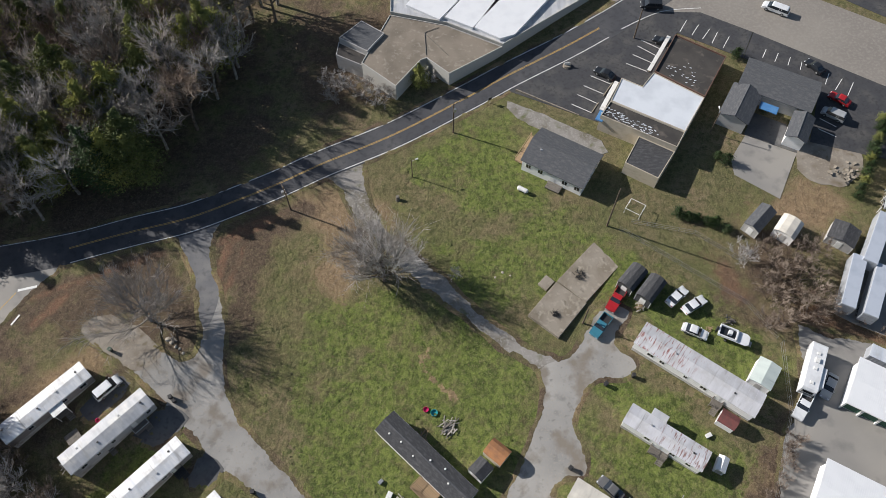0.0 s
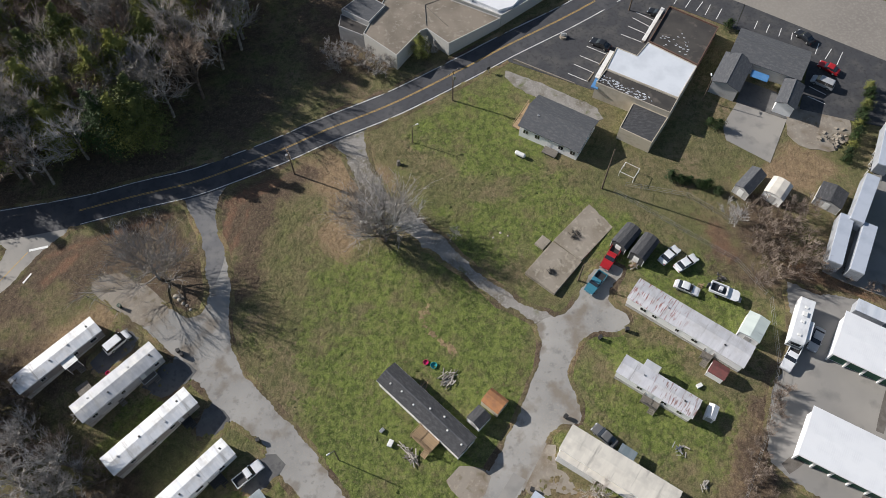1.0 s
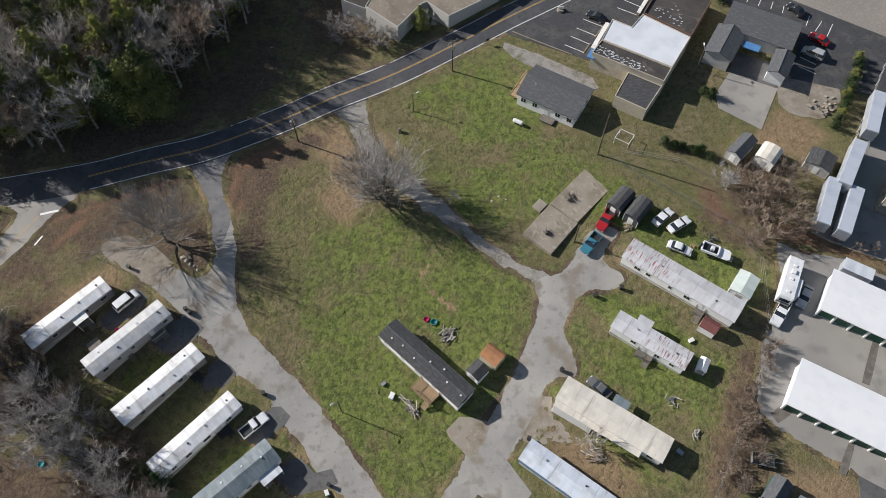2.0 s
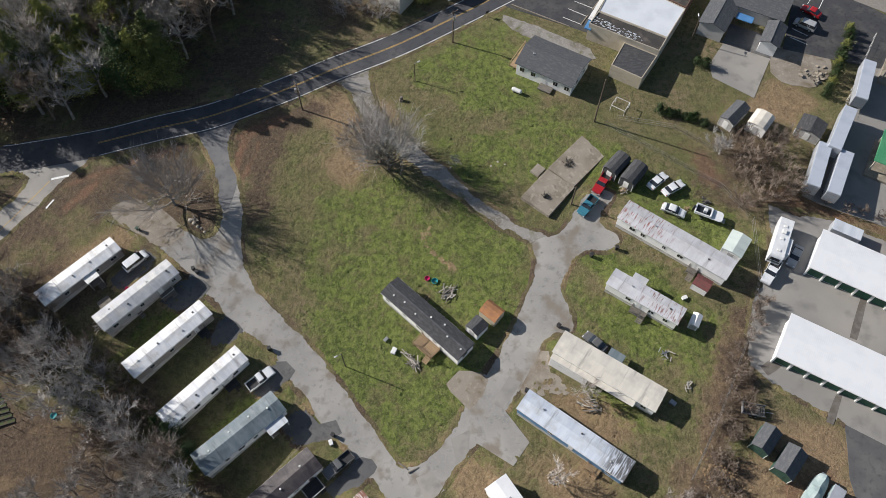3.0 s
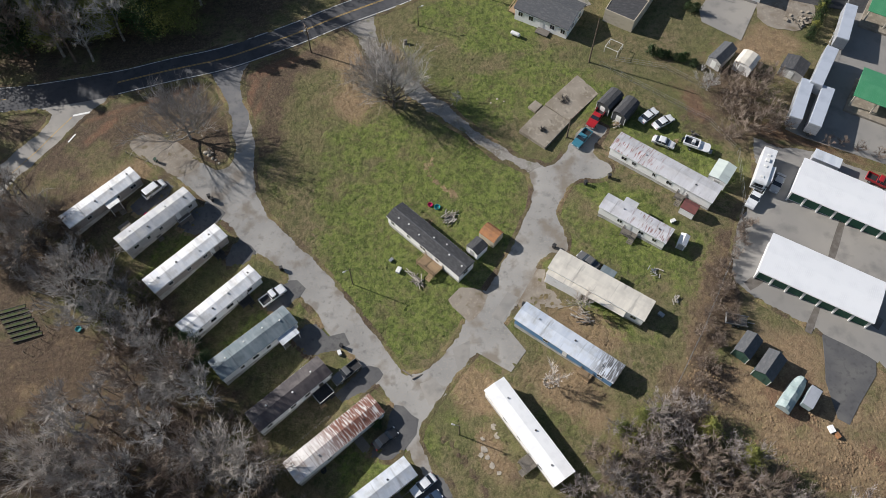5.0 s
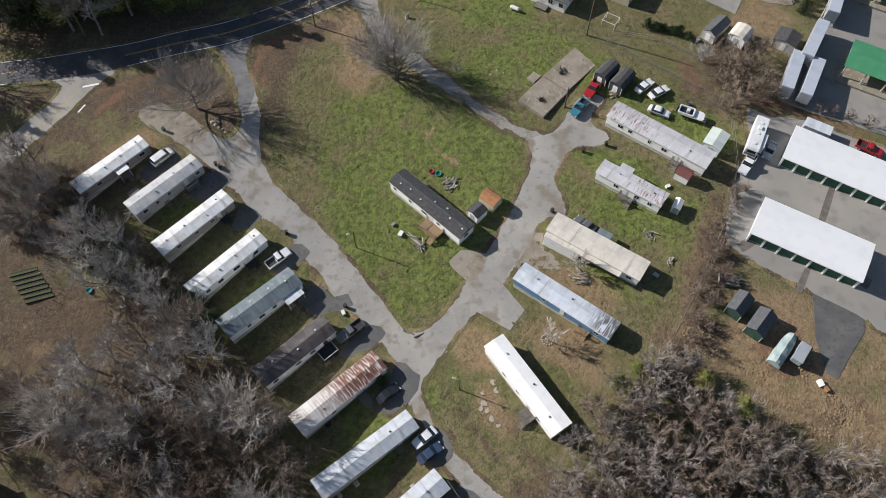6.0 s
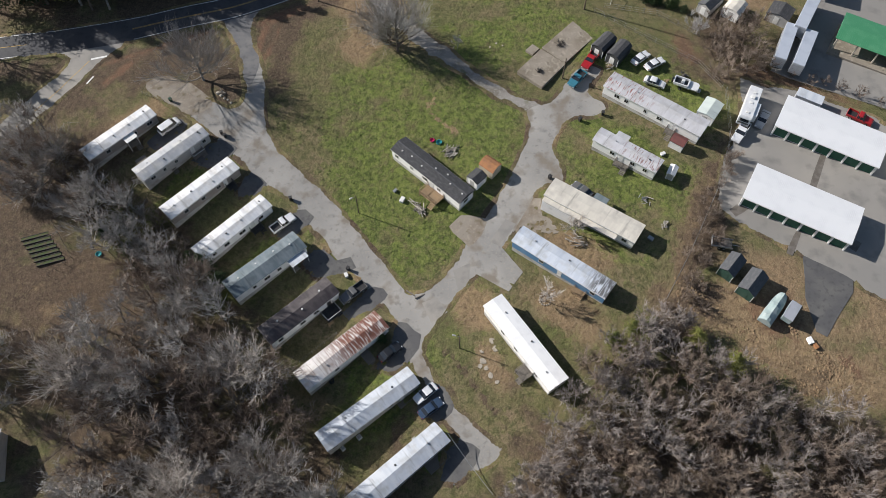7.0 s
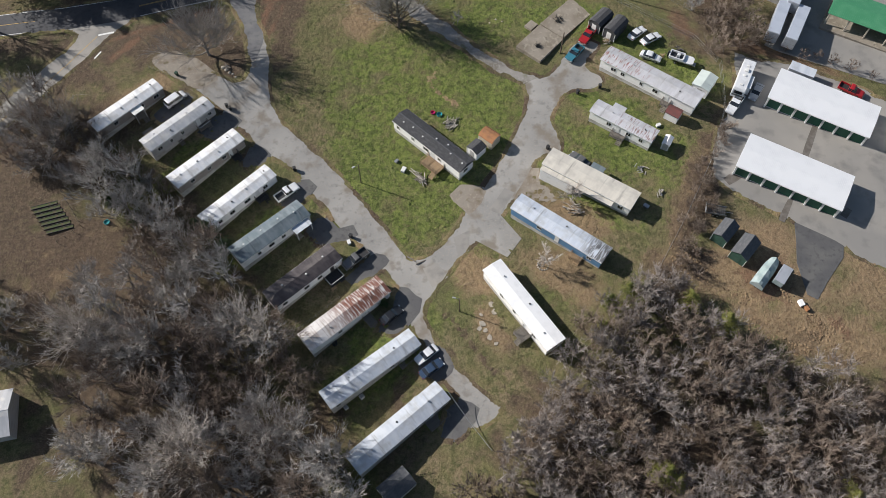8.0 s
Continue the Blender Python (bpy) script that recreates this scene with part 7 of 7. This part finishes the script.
plastic_pink, plastic_teal = material("pink_plastic", (0.5, 0.02, 0.12), 0.4, spots=(((0.4, 0.02, 0.1), 2, 0.5, 0.8, 2, ONE),)), material("teal_plastic", (0.03, 0.28, 0.3), 0.4, spots=(((0.02, 0.22, 0.24), 2, 0.5, 0.8, 2, ONE),))
bin_green = material("dark_green_plastic", (0.015, 0.05, 0.03), 0.5, spots=(((0.025, 0.07, 0.045), 2, 0.5, 0.8, 2, ONE),))
for name, x, y, r, h, m, lab in (("play_pool", -1.5, 36.7, 0.62, 0.35, plastic_teal, "round teal plastic play pool"), ("toy_tub", -2.9, 37.3, 0.5, 0.3, plastic_pink, "round pink plastic toy tub"), ("toy_tub", -59.2, 36.0, 0.4, 0.5, plastic_pink, "pink plastic toy beside a porch"), ("blue_pool", -68.0, 12.5, 0.6, 0.3, plastic_teal, "round blue plastic pool by the wood")):
    t = thing(name, x, y, 0, lab, "toy", "garden toys")
    bm = bmesh.new()
    n = 16
    rings = [[bm.verts.new((math.cos(2 * math.pi * i / n) * q, math.sin(2 * math.pi * i / n) * q, z)) for i in range(n)] for q, z in ((r * 0.9, 0), (r, h), (r * 0.88, h), (r * 0.8, 0.06))]
    for a, b in zip(rings, rings[1:]):
        for i in range(n):
            bm.faces.new((a[i], a[(i + 1) % n], b[(i + 1) % n], b[i]))
    bm.faces.new(rings[3])
    part("rim", bm, m, t)
for x, y, m in ((-59.4, 48.5, bin_green), (-47.2, 39.9, black_iron), (-46.4, 39.2, black_iron), (-31.2, 24.2, black_iron), (-18.7, 8.8, black_iron), (20.6, 27.2, black_iron), (27.6, 41.0, black_iron), (32.4, 42.4, black_iron), (14.4, 15.6, black_iron)):
    b = thing("wheelie_bin", x, y, x * 11, "dark plastic wheeled bin at the roadside", "bin", "wheeled bins")
    bm = bmesh.new()
    prism(bm, [(-0.3, -0.3), (0.3, -0.3), (0.3, 0.3), (-0.3, 0.3)], 0.05, 1.0)
    for v in bm.verts:
        if v.co.z < 0.5:
            v.co.x *= 0.8
            v.co.y *= 0.8
    part("bin_body", bm, m, b)
    part("lid", BB(0.03, -0.34, 0.34, -0.34, 0.34, 1.0, 1.08), m, b)
for x, y, s, m, lab in ((-8.7, 23.4, 1.0, trim_white, "white appliance lying on the lawn"), (43.4, 32.2, 0.8, trim_white, "small white box on the lawn"), (38.6, 13.0, 0.9, steel, "grey crate near the fence"), (28.9, 2.6, 1.3, box_side, "grey utility box beside the blue home"), (-10.2, 25.6, 0.7, steel, "sheet of metal leaning by the home"), (63.6, -7.6, 1.0, siding_white, "small white riding mower body"), (64.4, -8.6, 0.8, roof_copper, "small orange machine in the field"), (-19.0, 7.6, 0.8, trim_white, "white box at the roadside")):
    t = thing("box", x, y, x * 13, lab, "box", "loose boxes")
    part("case", BB(0.05, -s * 0.6, s * 0.6, -s * 0.4, s * 0.4, 0, s * 0.6), m, t)
    part("lid", BB(0.03, -s * 0.62, s * 0.62, -s * 0.42, s * 0.42, s * 0.6, s * 0.66), m, t)

for x, y, w in ((-62.8, 33.2, 2.4),):
    t = thing("picnic_table", x, y, 43, "grey wooden platform beside a mobile home", "table")
    for i in range(8):
        part("slat", B(-1.2 + i * 0.3, -0.92 + i * 0.3, -1.0, 1.0, 0.55, 0.6), grey_wood, t)
    for px in (-1, 1):
        part("leg", B(px - 0.06, px + 0.06, -0.8, 0.8, -0.1, 0.55), grey_wood, t)

for i in range(7):
    t = i / 6
    bed = thing("garden_bed", -81.6 + 4.4 * t, 16.4 - 5.4 * t, 18, "low timber-edged garden bed with green rows", "garden bed", "garden beds")
    part("soil", BB(0.04, -2.6, 2.6, -0.3, 0.3, -0.1, 0.18), material("garden_green", (0.05, 0.075, 0.02), 0.9, spots=(((0.09, 0.07, 0.04), 1.5, 0.45, 0.7, 5, ONE),)) if i == 0 else bpy.data.materials["garden_green"], bed)
    for s in (-1, 1):
        part("board", B(-2.65, 2.65, s * 0.34 - 0.03, s * 0.34 + 0.03, -0.1, 0.24), black_iron, bed)

drift = tagged(new("cottage"), "grey-roofed cottage at the edge of the field", "house")
gable_house(drift, -81.5, -27.5, gz(-81, -27), 11, 8, 12, 3.0, 1.2, siding_grey, roof_grey)

for x, y, lab in ((26.5, 111.2, "round low sign base in the lot"),):
    t = thing("lot_sign", x, y, 0, lab, "sign")
    bm = bmesh.new()
    rod(bm, (0, 0, 0), (0, 0, 0.5), 0.9, 0.8, 10)
    part("base", bm, concrete, t)
    part("panel", BB(0.02, -0.6, 0.6, -0.08, 0.08, 0.5, 1.2), trim_white, t)
t = thing("road_sign", 9.8, 102.0, 30, "small dark roadside sign on a post", "sign")
part("post", B(-0.04, 0.04, -0.04, 0.04, -0.2, 1.6), steel, t)
part("panel", BB(0.01, -0.4, 0.4, -0.05, -0.03, 1.0, 1.7), black_iron, t)
t = thing("stone_marker", -8.9, 79.0, 70, "weathered upright stump on the lawn", "stump")
bm = bmesh.new()
rod(bm, (0, 0, -0.2), (0.15, 0, 1.1), 0.45, 0.35, 9)
part("stump", bevel(bm, 0.05), grey_wood, t)
for i, (x, y) in enumerate(((-6.6, 3.6), (-4.8, 2.9))):
    t = thing("timber_edging", x, y, -35 + i * 60, "old timber edging at the lawn tip", "timber", "timber edging")
    part("beam", BB(0.02, -1.0, 1.0, -0.1, 0.1, -0.05, 0.22), grey_wood, t)

stone = material("pale_field_stone", (0.38, 0.34, 0.28), 0.9, spots=(((0.26, 0.23, 0.19), 1.5, 0.45, 0.7, 5, ONE),), bump=0.4)
for x, y, r in ((-49.6, 50.6, 0.5), (-48.8, 50.0, 0.4), (-47.9, 49.2, 0.35), (-47.2, 48.8, 0.3), (-46.4, 48.0, 0.3), (9.6, 61.6, 0.24), (11.0, 62.6, 0.28), (12.4, 61.9, 0.2)):
    t = thing("boulder", x, y, x * 40, "pale weathered field stone lying on the ground", "stone", "field stones")
    bm = bmesh.new()
    bmesh.ops.create_icosphere(bm, subdivisions=2, radius=r)
    for v in bm.verts:
        v.co *= 1 + 0.3 * noise.noise(v.co * 3 + Vector((x, y, 0)))
        v.co.z *= 0.6
    part("stone", bm, stone, t)
for i, (x, y) in enumerate(((6.6, -8.2), (7.3, -11.3), (8.0, -12.7), (8.5, -6.3), (9.1, -13.9), (6.2, -10.9), (8.9, -7.8), (6.7, -10.0))):
    t = thing("stepping_stone", x, y, i * 47, "flat pale broken stone on bare lawn", "stone", "stepping stones")
    k = 0.45 + 0.08 * (i % 4)
    bm = bmesh.new()
    prism(bm, [(math.cos(a) * k * (1 + 0.25 * math.sin(3 * a + i)), 0.8 * math.sin(a) * k) for a in (2 * math.pi * j / 7 for j in range(7))], -0.05, 0.08)
    part("flagstone", bevel(bm, 0.02), stone, t)
c = thing("service_cable", 0.4, -23.4, 0, "slack service cable hanging from a mobile home", "cable")
prev = None
for i in range(11):
    k = i / 10
    p = Vector((7.5 * k, -9.5 * k, 3.2 - 2.4 * k - 1.2 * math.sin(math.pi * k) * 0.5))
    if prev is not None:
        bm = bmesh.new()
        rod(bm, prev, p, 0.05, 0.05, 5)
        part("cable_run", bm, steel, c)
    prev = p

ring = thing("stone_ring", 18.3, 1.2, 0, "ring of pale stones round a small tree", "stone ring")
for i in range(14):
    a = 2 * math.pi * i / 14
    bm = bmesh.new()
    bmesh.ops.create_icosphere(bm, subdivisions=1, radius=0.2)
    for v in bm.verts:
        v.co *= 1 + 0.3 * noise.noise(v.co * 5 + Vector((i, 0, 0)))
        v.co += Vector((math.cos(a) * 1.05, math.sin(a) * 1.05, 0.05))
    part("ring_stone", bm, stone, ring)
for x, y in ((-20.4, -13.0), (-20.5, -12.7)):
    t = thing("old_tyre", x, y, 0, "worn black tyre lying on the grass", "tyre", "loose tyres")
    bm = bmesh.new()
    rows = []
    for i in range(16):
        a = 2 * math.pi * i / 16
        rows.append([bm.verts.new((math.cos(a) * r, math.sin(a) * r, h)) for r, h in ((0.28, 0.02), (0.48, 0.0), (0.52, 0.1), (0.48, 0.22), (0.28, 0.2))])
    for p, q in zip(rows, rows[1:] + rows[:1]):
        for k in range(5):
            bm.faces.new((p[k], q[k], q[(k + 1) % 5], p[(k + 1) % 5]))
    part("tread", bm, rubber, t)
for x, y, w, m, lab in ((-14.8, -23.1, 0.8, trim_white, "white air conditioner beside a mobile home"), (-17.5, -25.0, 0.7, trim_white, "white air conditioner beside a mobile home"), (-5.3, -23.6, 0.6, trim_white, "small white meter box beside a home"), (24.1, 3.9, 0.7, red_car, "red garden chair on a small porch")):
    t = thing("yard_unit", x, y, 40, lab, "appliance", "yard units")
    part("case", BB(0.04, -w / 2, w / 2, -w / 2, w / 2, 0, w * 0.8), m, t)
    part("grille", B(-w / 2 + 0.06, w / 2 - 0.06, -w / 2 + 0.06, w / 2 - 0.06, w * 0.8, w * 0.8 + 0.02), steel, t)
box_c = thing("steel_container", 74.5, 44.6, -29.8, "blue-grey steel container behind the storage building", "container")
part("case", BB(0.03, -2.6, 2.6, -1.2, 1.2, -0.2, 2.3), box_side, box_c)
part("lid", BB(0.02, -2.65, 2.65, -1.25, 1.25, 2.3, 2.4), roof_silver, box_c)
for k in range(9):
    part("side_rib", B(-2.4 + k * 0.6, -2.3 + k * 0.6, -1.24, -1.2, 0, 2.2), box_side, box_c)
